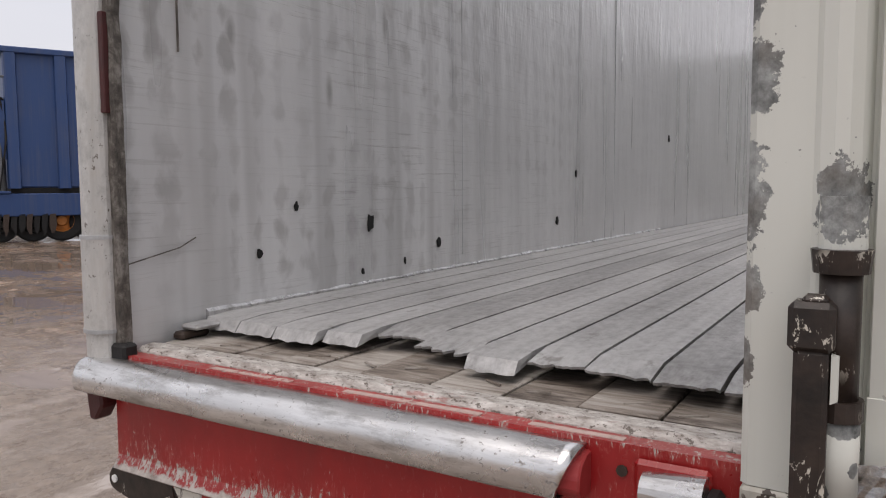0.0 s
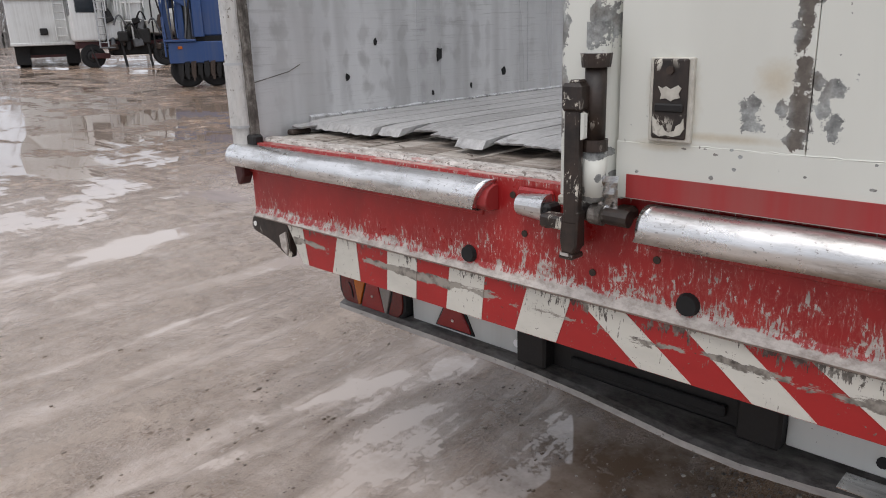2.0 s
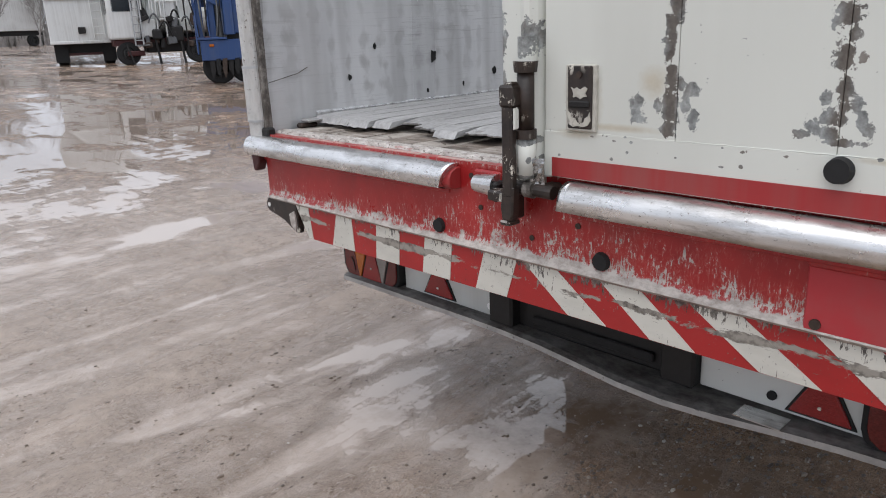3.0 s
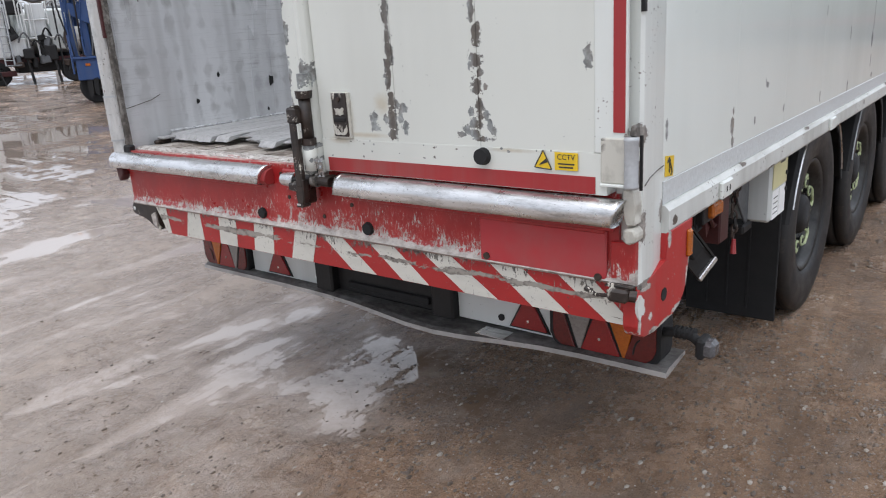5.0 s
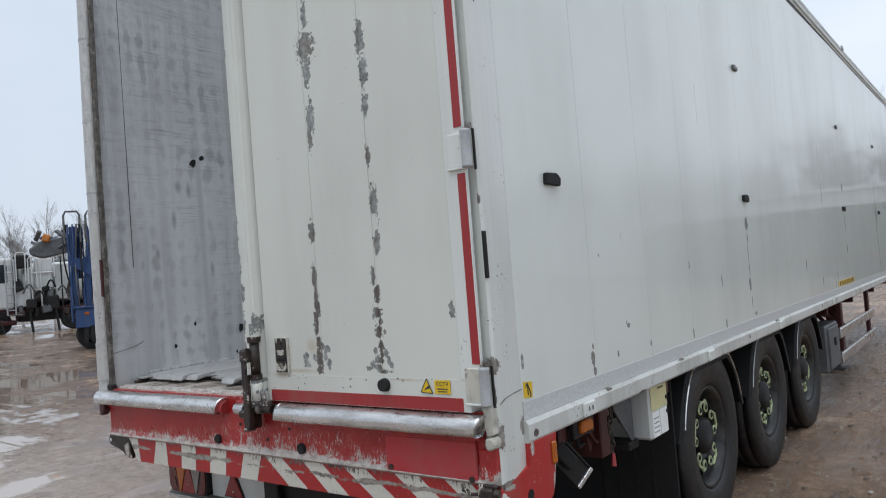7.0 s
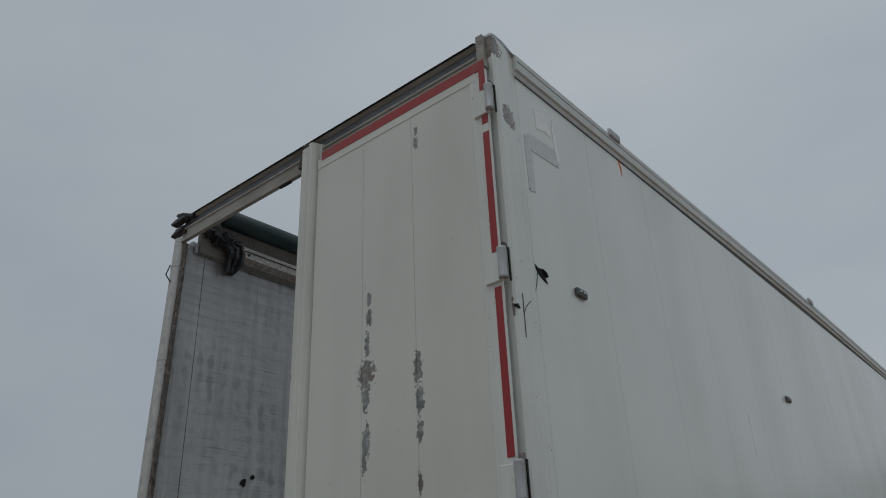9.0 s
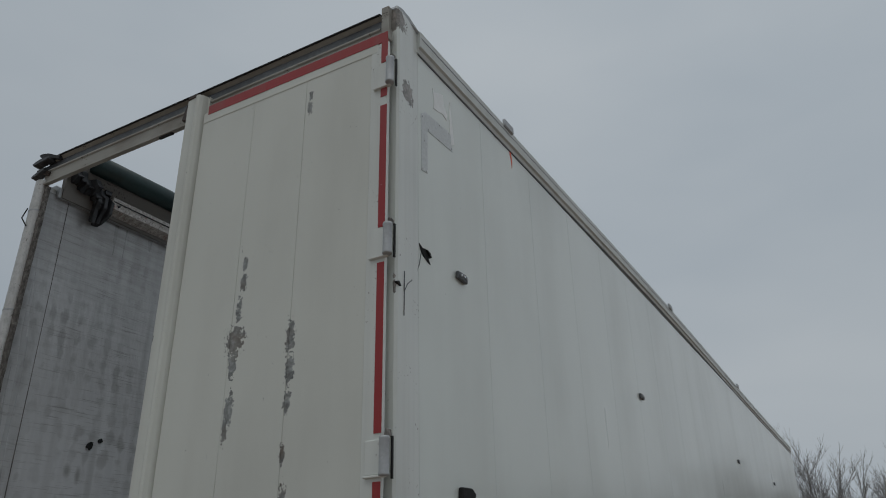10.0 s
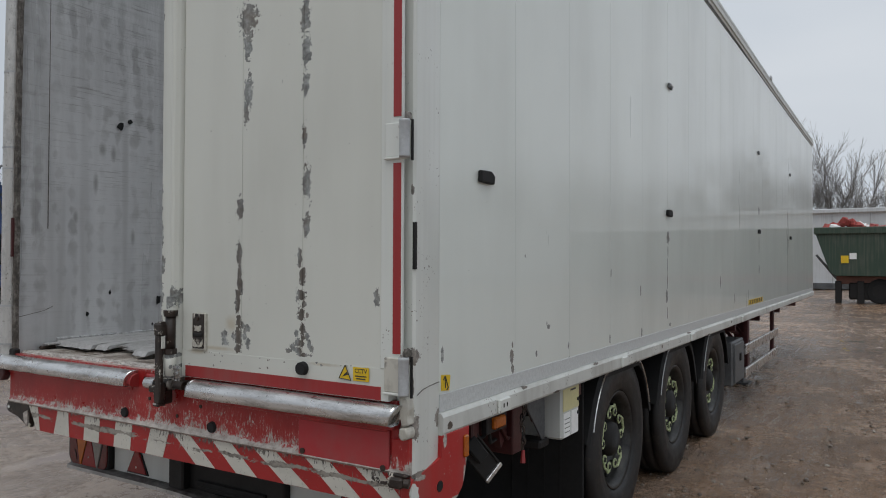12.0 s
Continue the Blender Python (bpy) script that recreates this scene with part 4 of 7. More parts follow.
HOLES = ((0.88, 1.343, 0.016, 0.026), (1.279, 1.254, 0.013, 0.022), (0.61, 2.368, 0.02, 0.026), (0.675, 2.402, 0.014, 0.016), (0.415, 1.283, 0.007, 0.012), (0.552, 1.400, 0.006, 0.012),
         (2.36, 1.290, 0.013, 0.020), (2.60, 1.518, 0.012, 0.018), (4.386, 1.782, 0.016, 0.026), (0.95, 2.65, 0.008, 0.010), (0.84, 1.198, 0.005, 0.010), (1.066, 1.212, 0.005, 0.012))
hr = random.Random(8)
for y, z, ry, rz in HOLES:
    pts = []
    for k in range(9):
        a = 2 * math.pi * k / 9
        s = hr.uniform(0.65, 1.25)
        pts.append((y + ry * s * math.cos(a), z + rz * s * math.sin(a)))
    part("puncture", prism(pts, "x", XLI - 0.006, XLI + 0.0065), M_HOLE, left_wall)
cut = bmesh.new()
pipe([(XLI + 0.002, 0.03, 1.288), (XLI + 0.003, 0.10, 1.302), (XLI + 0.003, 0.17, 1.316), (XLI + 0.003, 0.215, 1.336)], 0.0016, 5, cut)
part("gash", cut, M_SEAL, left_wall)
foot = bmesh.new()
rows = []
for k in range(121):
    y = 0.24 + (4.2 - 0.24) * k / 120
    w = 0.006 + 0.006 * nz(y * 9, 1.0) + 0.003 * nz(y * 31, 2.0)
    rows.append([foot.verts.new(p) for p in ((XLI, y, 1.146), (XLI + 0.004 + w, y, 1.148), (XLI + 0.003 + w, y, 1.157 + 0.5 * w), (XLI, y, 1.160 + w))])
for a, b in zip(rows, rows[1:]):
    for q in range(4):
        foot.faces.new((a[q], a[(q + 1) % 4], b[(q + 1) % 4], b[q]))
foot.faces.new(rows[0])
foot.faces.new(rows[-1][::-1])
part("wall_foot", foot, M_GALV, left_wall, "bright crushed edging at the floor")

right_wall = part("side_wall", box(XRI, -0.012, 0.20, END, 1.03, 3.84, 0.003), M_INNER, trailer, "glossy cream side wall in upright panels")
PW = 0.626
k = 0
y = 0.212
side_meshes = {}
while y < END - 0.01:
    y1 = min(y + PW, END)
    key = round(y1 - y, 3)
    if key not in side_meshes:
        b = box(0.0, 0.010, 0.0009, key - 0.0009, 1.10, 3.85, 0.0008)
        side_meshes[key] = b
        first = part("panel", b, M_SIDE, right_wall)
        first.location = (-0.010, y, 0)
        side_meshes[key] = first.data
    else:
        ob = new("panel", side_meshes[key])
        ob.parent = right_wall
        ob.location = (-0.010, y, 0)
    y = y1
part("tread_strip", box(-0.010, 0.003, 0.212, END, 1.035, 1.10, 0.001), M_CHECK, right_wall, "grey embossed aluminium strip")
srail = part("side_rail", prism([(-0.05, 0.955), (0.018, 0.955), (0.024, 0.965), (0.024, 1.02), (0.012, 1.034), (-0.05, 1.034)], "y", 0.205, END), M_SRAIL, trailer, "white side rail chipped along its edge")
for y in (0.62, 2.2, 3.9, 6.1):
    part("rail_bracket", box(0.022, 0.040, y, y + 0.10, 0.962, 1.022, 0.006), M_POST, srail)
def camber(y):
    """Rise of the roof line, highest over the wheels."""
    return 0.010 + 0.052 * math.exp(-((y - 4.6) / 3.3) ** 2)


def cambered(outline, y0, y1, n=36):
    """An (x, z) outline carried forward along the bowed roof line."""
    bm = bmesh.new()
    rings = []
    for k in range(n + 1):
        y = y0 + (y1 - y0) * k / n
        rings.append([bm.verts.new((x, y, z + camber(y))) for x, z in outline])
    for a, b in zip(rings, rings[1:]):
        for q in range(len(outline)):
            r = (q + 1) % len(outline)
            bm.faces.new((a[q], a[r], b[r], b[q]))
    bm.faces.new(rings[0])
    bm.faces.new(rings[-1][::-1])
    return bm


roofrail = part("roof_rail", cambered([(-0.07, 3.828), (0.006, 3.828), (0.010, 3.850), (0.022, 3.856), (0.022, 3.940), (0.004, 3.956), (-0.05, 3.956)], 0.20, END), M_WHITE, trailer, "pale roof rail with grooves")
part("groove", cambered([(0.012, 3.905), (0.0232, 3.905), (0.0232, 3.909), (0.012, 3.909)], 0.21, END - 0.01), M_SCRAP, roofrail)
part("groove", cambered([(0.0, 3.821), (0.0040, 3.821), (0.0040, 3.828), (0.0, 3.828)], 0.21, END - 0.01), M_SCRAP, roofrail)
for y in (1.155, 4.8, 8.3):
    part("roof_clamp", box(0.016, 0.034, y - 0.06, y + 0.06, 3.925 + camber(y), 3.975 + camber(y), 0.006), M_RAIL, roofrail)
lroof = part("roof_rail", prism([(XL - 0.01, 3.74), (XLI + 0.02, 3.74), (XLI + 0.02, 3.80), (XLI - 0.02, 3.83), (XL - 0.01, 3.83)], "y", 0.10, END), M_RAIL, trailer, "bent grey roof rail")
part("inner_ledge", prism([(XLI, 3.755), (XLI + 0.095, 3.785), (XLI + 0.100, 3.850), (XLI + 0.090, 3.862), (XLI, 3.870)], "y", 0.405, END), M_GRUBBY, lroof, "pale bent ledge under the tarpaulin")
part("ledge_groove", prism([(XLI + 0.099, 3.826), (XLI + 0.1035, 3.826), (XLI + 0.1035, 3.831), (XLI + 0.099, 3.831)], "y", 0.41, END), M_DARK, lroof)
part("ledge_bolt", rod((XLI + 0.098, 0.45, 3.808), (XLI + 0.106, 0.45, 3.808), 0.008, 8), M_DARK, lroof)
part("roof_board", prism([(XLI, 3.742), (XLI + 0.030, 3.742), (XLI + 0.035, 3.87), (XLI + 0.085, 3.95), (XLI + 0.085, 3.99), (XLI, 3.99)], "y", 0.12, END), M_GRIME, lroof, "grimy board under the tarpaulin roll")
tr = random.Random(51)
for i in range(9):
    y, z, l, w = 0.16 + 0.028 * i, 3.895 - 0.006 * i + tr.uniform(-0.03, 0.03), tr.uniform(0.05, 0.11), tr.uniform(0.02, 0.05)
    c = prism([(0.0, -w), (0.3 * l, -w * 1.2), (0.75 * l, -w * 0.5), (l, -w * 0.7), (0.85 * l, 0.1 * w), (l * 0.9, 0.6 * w), (0.4 * l, w), (0.0, w * 0.8)], "y", -0.02, 0.02, 0.003)
    ob = part("torn_flap", c, M_TORN, lroof, "torn black rubber")
    ob.matrix_local = pose(XLI + 0.03, y, z, tr.uniform(-25, 25), tr.uniform(-35, 50), tr.uniform(-20, 20))
for i in range(3):
    c = prism([(0.0, 0.10), (0.07, 0.06), (0.085, -0.02), (0.06, -0.06), (0.045, -0.15 + 0.03 * i), (0.02, -0.10), (0.0, -0.13)], "y", -0.012, 0.012, 0.003)
    ob = part("torn_flap", c, M_TORN, lroof, "torn black rubber")
    ob.matrix_local = pose(XLI + 0.02, 0.33 + 0.03 * i, 3.80 - 0.01 * i, 0, 8 * i, 12 * i - 10)
part("front_wall", box(XL, 0.0, END, END + 0.05, 1.02, 3.9, 0.004), M_WHITE, trailer)
tarp = bmesh.new()
pipe([(-2.355 + 0.008 * math.sin(i * 1.7), 0.22 + i * 0.55, 4.012 + 0.008 * math.sin(i * 2.3)) for i in range(25)], 0.066, 14, tarp)
part("tarpaulin_roll", tarp, M_TARP, trailer, "rolled dark green tarpaulin", smooth=True)

# clips and marks on the side
for yy, zz, s in ((0.553, 1.924, 1.0), (3.352, 1.938, 1.0), (7.408, 1.95, 1.0), (0.564, 2.847, 0.8), (3.38, 2.868, 0.8), (7.398, 2.889, 0.8), (10.4, 1.96, 1.0), (10.4, 2.93, 0.8)):
    c = prism([(yy - 0.058 * s, zz - 0.022 * s), (yy + 0.052 * s, zz - 0.026 * s), (yy + 0.058 * s, zz + 0.008 * s), (yy + 0.03 * s, zz + 0.026 * s), (yy - 0.052 * s, zz + 0.024 * s)], "x", 0.0, 0.022 * s, 0.004)
    part("hook_block", c, M_BLACK if s == 1.0 else M_SCRAP, right_wall, "black rubber hook block" if s == 1.0 else "grey metal hook block")
for yy, zz in ((0.564, 2.847), (3.38, 2.868)):
    for dy in (-0.025, 0.0, 0.025):
        part("block_bolt", rod((0.022, yy + dy, zz), (0.027, yy + dy, zz), 0.006, 8), M_GALV, right_wall)
part("torn_hole", prism([(0.216, 2.880), (0.240, 2.868), (0.269, 2.873), (0.291, 2.859), (0.319, 2.855), (0.300, 2.842), (0.287, 2.836), (0.304, 2.815), (0.279, 2.820), (0.262, 2.828), (0.241, 2.838), (0.223, 2.857)], "x", 0.0, 0.003), M_HOLE, right_wall, "torn gap in the sheet")
part("torn_lip", prism([(0.262, 2.868), (0.291, 2.861), (0.297, 2.846), (0.284, 2.848)], "x", 0.0, 0.012, 0.001), M_DARK, right_wall)
for line in ([(0.231, 2.846), (0.217, 2.786), (0.196, 2.748), (0.170, 2.711)], [(0.170, 2.711), (0.16, 2.68), (0.148, 2.614)]):
    b = bmesh.new()
    pipe([(0.001, y, z) for y, z in line], 0.0022, 5, b)
    part("crack", b, M_SCRAP, right_wall)
part("repair_plate", prism([(0.237, 3.240), (0.288, 3.246), (0.291, 3.470), (0.523, 3.480), (0.501, 3.573), (0.278, 3.561), (0.237, 3.532)], "x", 0.0, 0.0022), M_CHECK, right_wall, "riveted grey repair plate")
for yy, zz in ((0.245, 3.25), (0.245, 3.52), (0.51, 3.49), (0.28, 3.252), (0.40, 3.56), (0.49, 3.565), (0.30, 3.48), (0.262, 3.40)):
    part("rivet", rod((0.002, yy, zz), (0.005, yy, zz), 0.004, 6), M_GALV, right_wall)
part("torn_sticker", prism([(0.340, 3.735), (0.362, 3.725), (0.386, 3.738), (0.439, 3.757), (0.450, 3.70), (0.477, 3.659), (0.47, 3.63), (0.43, 3.645), (0.39, 3.632), (0.348, 3.627), (0.355, 3.67)], "x", 0.0, 0.0025), M_STICK, right_wall, "torn white sticker")
part("torn_sticker", prism([(0.507, 3.755), (0.517, 3.680), (0.530, 3.60), (0.540, 3.529), (0.511, 3.512), (0.500, 3.60), (0.498, 3.70)], "x", 0.0, 0.0027), M_STICK, right_wall, "torn white sticker")
part("spray_mark", prism([(1.205, 3.850), (1.220, 3.852), (1.236, 3.80), (1.228, 3.752), (1.222, 3.80)], "x", 0.0, 0.0022), M_ORANGE, right_wall, "orange spray mark")
sy = part("side_sticker", prism([(0.224, 1.113), (0.281, 1.106), (0.288, 1.163), (0.226, 1.170)], "x", 0.0005, 0.0025), M_YELLOW, trailer, "yellow warning sticker")
for a, b in (((0.238, 1.150), (0.250, 1.163)), ((0.250, 1.163), (0.272, 1.118)), ((0.272, 1.118), (0.262, 1.112)), ((0.250, 1.163), (0.252, 1.120))):
    part("sticker_sign", rod((0.0026, *a), (0.0026, *b), 0.0028, 5), M_INK, sy)
emb = part("vent_slots", box(0.0, 0.003, 6.72, 7.70, 1.11, 1.165), M_YELLOW, right_wall, "row of yellow and black bars")
for i in range(7):
    part("slot", box(0.003, 0.005, 6.76 + i * 0.135, 6.82 + i * 0.135, 1.115, 1.16), M_INK, emb)

# corner posts
post_r = part("corner_post", prism([(-0.045, 0.014), (0.018, 0.010), (0.025, 0.022), (0.0235, 0.05), (0.0175, 0.11), (0.0085, 0.165), (0.0010, 0.2095), (-0.045, 0.2095)], "z", 0.845, 3.955), M_POST, trailer, "chipped cream corner post")
b = bmesh.new()
pipe([(0.0265, 0.030, 1.128), (0.0225, 0.07, 1.141), (0.0150, 0.125, 1.146), (0.0045, 0.205, 1.148)], 0.0016, 5, b)
part("seam_line", b, M_SEAL, post_r)
for line in ([(0.0125, 0.142, 2.69), (0.019, 0.098, 2.655), (0.0225, 0.072, 2.618), (0.0228, 0.070, 2.52)], [(0.0225, 0.072, 2.70), (0.0228, 0.070, 2.615)]):
    b = bmesh.new()
    pipe(line, 0.0022, 5, b)
    part("crack", b, M_SCRAP, post_r)
part("bent_tab", prism([(0.004, 2.634), (0.020, 2.640), (0.034, 2.624), (0.018, 2.628)], "x", 0.020, 0.034), M_DARK, post_r)
part("hinge_foot", prism([(-0.008, 1.128), (0.022, 1.124), (0.028, 1.09), (0.022, 1.06), (0.028, 1.035), (0.002, 1.030), (-0.004, 1.06)], "y", -0.030, 0.012, 0.004), M_OLDCREAM, post_r, "chipped cream block below the hinge")
part("hinge_foot", prism([(0.000, 1.026), (0.026, 1.028), (0.036, 1.012), (0.032, 0.992), (0.010, 0.984), (-0.004, 0.996)], "y", -0.042, 0.010, 0.005), M_OLDCREAM, post_r, "chipped cream block below the hinge")
part("hinge_plate", prism([(-0.050, 0.98), (0.020, 0.985), (0.020, 0.86), (-0.050, 0.865)], "y", -0.012, 0.012, 0.003), M_RED, post_r, "scraped red plate below the hinge")
part("slot", box(0.018, 0.0290, 0.010, 0.022, 1.557, 1.718), M_DARK, post_r)
part("post_cap", prism([(0.008, 3.954), (0.205, 3.954), (0.205, 3.962), (0.11, 3.984), (0.05, 3.990), (0.016, 3.980)], "x", -0.055, 0.016, 0.005), M_RAIL, post_r, "worn grey corner cap")
part("cap_bolt", rod((-0.02, 0.06, 3.985), (-0.02, 0.06, 4.000), 0.026, 12, 0.018), M_DARK, post_r)
part("beam_end", box(-0.050, -0.010, -0.018, 0.012, 3.80, 3.965, 0.005), M_BEAM, post_r)
def tube_face(grow):
    """Outline of the half-round rear post, grown outwards a little for its bands."""
    arc = [(XL + 0.040 - (0.040 + grow) * math.cos(math.pi * k / 12), 0.004 - (0.032 + grow) * math.sin(math.pi * k / 12)) for k in range(13)]
    return arc + [(XL + 0.080, 0.026), (XL, 0.026)]


def leaning(outline, z0, z1, n=14, rag=0.0):
    """An (x, y) outline carried up the rear post, which is bent inwards towards the roof."""
    bm = bmesh.new()
    rows = []
    for k in range(n + 1):
        z = z0 + (z1 - z0) * k / n
        lean = 0.036 * max(0.0, (z - 2.2) / 1.6) ** 1.3
        rows.append([bm.verts.new((x + lean + rag * nz(z * 21, x * 90, 4.0), y + rag * nz(z * 17, x * 70, 9.0), z)) for x, y in outline])
    for a, b in zip(rows, rows[1:]):
        for q in range(len(outline)):
            r = (q + 1) % len(outline)
            bm.faces.new((a[q], a[r], b[r], b[q]))
    bm.faces.new(rows[0][::-1])
    bm.faces.new(rows[-1])
    return bm


post_l = part("corner_post", leaning(tube_face(0.0), 1.10, 3.80), M_TUBE, trailer, "scuffed aluminium rear post")
part("rubber_seal", leaning([(XL + 0.078, 0.008), (XL + 0.082, 0.002), (XL + 0.096, 0.001), (XL + 0.100, 0.008), (XL + 0.100, 0.027), (XL + 0.078, 0.027)], 1.09, 3.76, 110, 0.0028), M_SEAL, post_l, "grimy seal strip")
part("post_foot", box(XL + 0.076, XL + 0.122, -0.010, 0.026, 1.085, 1.130, 0.006), M_DARK, post_l)
part("post_sleeve", leaning(tube_face(0.0035), 1.155, 1.345), M_TUBE, post_l, "dull sleeve round the foot of the post")
for z in (1.15, 1.345, 2.05, 2.16, 2.55, 3.0, 3.6):
    part("post_band", leaning(tube_face(0.0050 if z < 1.4 else 0.002), z, z + 0.008, 2), M_RAIL, post_l)
part("marker_strip", box(XL + 0.079, XL + 0.094, -0.010, 0.006, 1.60, 1.80, 0.002), M_REDDARK, post_l, "dark red reflector strip")
ch = bmesh.new()
pipe([(XL + 0.05, -0.03, 3.62), (XL + 0.03, -0.04, 3.56), (XL + 0.075, -0.03, 3.50)], 0.004, 6, ch)
part("strap_end", ch, M_DARK, post_l)

# top rear beam
beam = part("top_rail", prism([(-0.012, 3.768), (-0.012, 3.775), (0.002, 3.781), (0.000, 3.848), (-0.008, 3.853), (-0.008, 3.862), (0.016, 3.868), (0.014, 3.915), (-0.010, 3.930), (0.05, 3.936), (0.05, 3.86), (0.022, 3.84), (0.014, 3.768)], "x", -2.44, -0.06), M_BEAM, trailer, "dirty aluminium rear roof beam")
part("rubber_lip", prism([(-0.016, 3.928), (-0.020, 3.934), (-0.006, 3.943), (0.05, 3.946), (0.05, 3.936), (-0.008, 3.930)], "x", -2.42, -0.06), M_BLACK, beam)
# torn rubber and bent brackets at its free end
for x0, x1, z0, z1, y, twist, mt in ((-2.47, -2.30, 3.965, 3.935, -0.020, 14, M_TORN), (-2.53, -2.36, 3.918, 3.905, -0.015, -8, M_TORN), (-2.50, -2.36, 3.890, 3.880, 0.020, 4, M_TORN),
                                     (-2.53, -2.40, 3.835, 3.842, -0.005, -10, M_TORN), (-2.44, -2.30, 3.950, 3.930, 0.030, -4, M_TORN), (-2.48, -2.38, 3.870, 3.850, -0.010, 22, M_RUST)):
    l = x1 - x0
    c = prism([(0.0, -0.006), (0.02, -0.015), (0.05, -0.008), (0.07, -0.014), (l, -0.012), (l, 0.010), (0.09, 0.012), (0.06, 0.020), (0.045, 0.010), (0.015, 0.014), (-0.006, 0.004)], "y", -0.022, 0.022, 0.004)
    ob = part("torn_bracket", c, mt, beam, "torn black bracket")
    ob.matrix_local = pose(x0, y, z0, twist, math.degrees(math.atan2(z0 - z1, l)) + twist * 0.4, twist * 0.5)
# Dark strip laid in the beam's recess, painted shade below the lip.
part("shade_strip", box(-2.43, -0.062, 0.006, 0.0145, 3.871, 3.912), M_SCRAP, beam, "dark strip for the shade under the rubber lip")
part("beam_clip", box(-1.46, -1.36, -0.006, 0.012, 3.758, 3.769, 0.003), M_DARK, beam)
part("beam_joint", prism([(-1.285, 3.80), (-1.262, 3.792), (-1.225, 3.80), (-1.225, 3.885), (-1.25, 3.90), (-1.27, 3.86)], "y", -0.018, 0.05, 0.004), M_RUST, beam)

# rear door
door = part("rear_door", box(-1.150, -0.075, 0.012, 0.062, 1.105, 3.75, 0.003), M_DOOR, trailer, "closed cream rear door with flaked paint")
door.matrix_local = Matrix.Translation((0.0233, -0.03, 1.3 * 0.013)) @ Matrix.Diagonal((0.977, 1.0, 0.987, 1.0))
for a, b in ((-1.148, -0.8004), (-0.799, -0.4774), (-0.476, -0.1105)):
    part("door_panel", box(a, b, 0.0, 0.014, 1.210, 3.738, 0.001), M_DOOR, door)
part("bottom_profile", box(-1.150, -0.075, -0.0015, 0.014, 1.105, 1.2155, 0.0008), M_DOOR, door)
weld = bmesh.new()
pipe([(-1.10 + 0.0165 * i, -0.0005 + 0.0012 * nz(i * 0.9, 3.3), 1.2165 + 0.0022 * nz(i * 0.7, 9.1)) for i in range(61)], 0.0011, 6, weld)
part("weld_seam", weld, M_DOOR, door, smooth=True)
part("top_profile", box(-1.150, -0.075, -0.003, 0.014, 3.737, 3.80, 0.003), M_DOOR, door)
part("hinge_stile", box(-0.111, -0.021, -0.0022, 0.014, 1.216, 3.781, 0.003), M_POST, door)
part("red_tape", box(-1.125, -0.108, -0.0036, -0.001, 1.107, 1.153), M_TAPE, door, "dark red tape strip")
part("red_tape", box(-1.118, -0.026, -0.0048, 0.006, 3.782, 3.833), M_TAPE, door, "dark red tape strip")
part("tape_board", box(-1.125, -0.022, 0.000, 0.03, 3.795, 3.845, 0.002), M_BEAM, door)
for z0, z1 in ((1.272, 1.925), (2.085, 2.725), (2.875, 3.445), (3.49, 3.535), (3.67, 3.7815)):
    part("red_tape", box(-0.056, -0.024, -0.0052, 0.006, z0, z1), M_TAPE, door, "dark red tape strip")
free_edge = part("door_edge", prism([(-1.225, 0.05), (-1.225, -0.036), (-1.217, -0.044), (-1.158, -0.047), (-1.152, -0.054), (-1.138, -0.060), (-1.124, -0.056), (-1.113, -0.040), (-1.104, -0.012), (-1.096, -0.012), (-1.096, 0.05)], "z", 1.10, 3.88), M_EDGE, trailer, "rounded door edge tube flaked to bare metal")
part("edge_cap", box(-1.224, -1.118, -0.050, 0.04, 1.078, 1.099, 0.004), M_OLDCREAM, free_edge)
part("tube_cap", prism([(-1.215, 3.88), (-1.120, 3.88), (-1.118, 3.888), (-1.15, 3.896), (-1.18, 3.904), (-1.212, 3.896)], "y", -0.050, 0.02, 0.003), M_RUST, free_edge)
for zc in (1.20, 2.005, 2.81, 3.60):
    hinge = part("hinge", box(-0.090, -0.020, -0.0090, 0.004, zc - 0.060, zc + 0.058, 0.003), M_OLDCREAM if zc < 1.5 else M_POST, door, "cream hinge flap")
    part("hinge_pin", lathe([(-0.066, 0.0), (-0.066, 0.0185), (-0.060, 0.0195), (-0.055, 0.0180), (0.050, 0.0180), (0.056, 0.0195), (0.064, 0.0185), (0.064, 0.0)], 18, False), M_RAIL, hinge, "dull aluminium hinge barrel", smooth=True).matrix_local = pose(0.001, -0.020, zc, 0, -90, 0)
    part("hinge_gap", box(0.014, 0.0205, 0.000, 0.008, zc - 0.074, zc + 0.066), M_DARK, hinge)
    part("hinge_pivot", prism([(-0.008, zc + 0.064), (0.012, zc + 0.064), (0.009, zc + 0.090), (-0.003, zc + 0.094)], "y", -0.014, 0.012, 0.003), M_SEAL, hinge)
    part("hinge_shelf", box(-0.090, -0.004, -0.016, 0.004, zc - 0.068, zc - 0.060, 0.002), M_POST, hinge)

# lock of the door
part("lock_rod", rod((-1.127, -0.068, 1.215), (-1.127, -0.068, 1.362), 0.0205, 16), M_LEVER, free_edge, "dark rusty lock tube", smooth=True)
part("lock_collar", rod((-1.127, -0.068, 1.355), (-1.127, -0.068, 1.380), 0.027, 16, 0.030), M_LEVER, free_edge)
part("lock_collar", rod((-1.127, -0.068, 1.200), (-1.127, -0.068, 1.222), 0.026, 16), M_LEVER, free_edge)
part("lower_tube", rod((-1.127, -0.068, 1.105), (-1.127, -0.068, 1.20), 0.0235, 18), M_EDGE, free_edge, "chipped cream tube", smooth=True)
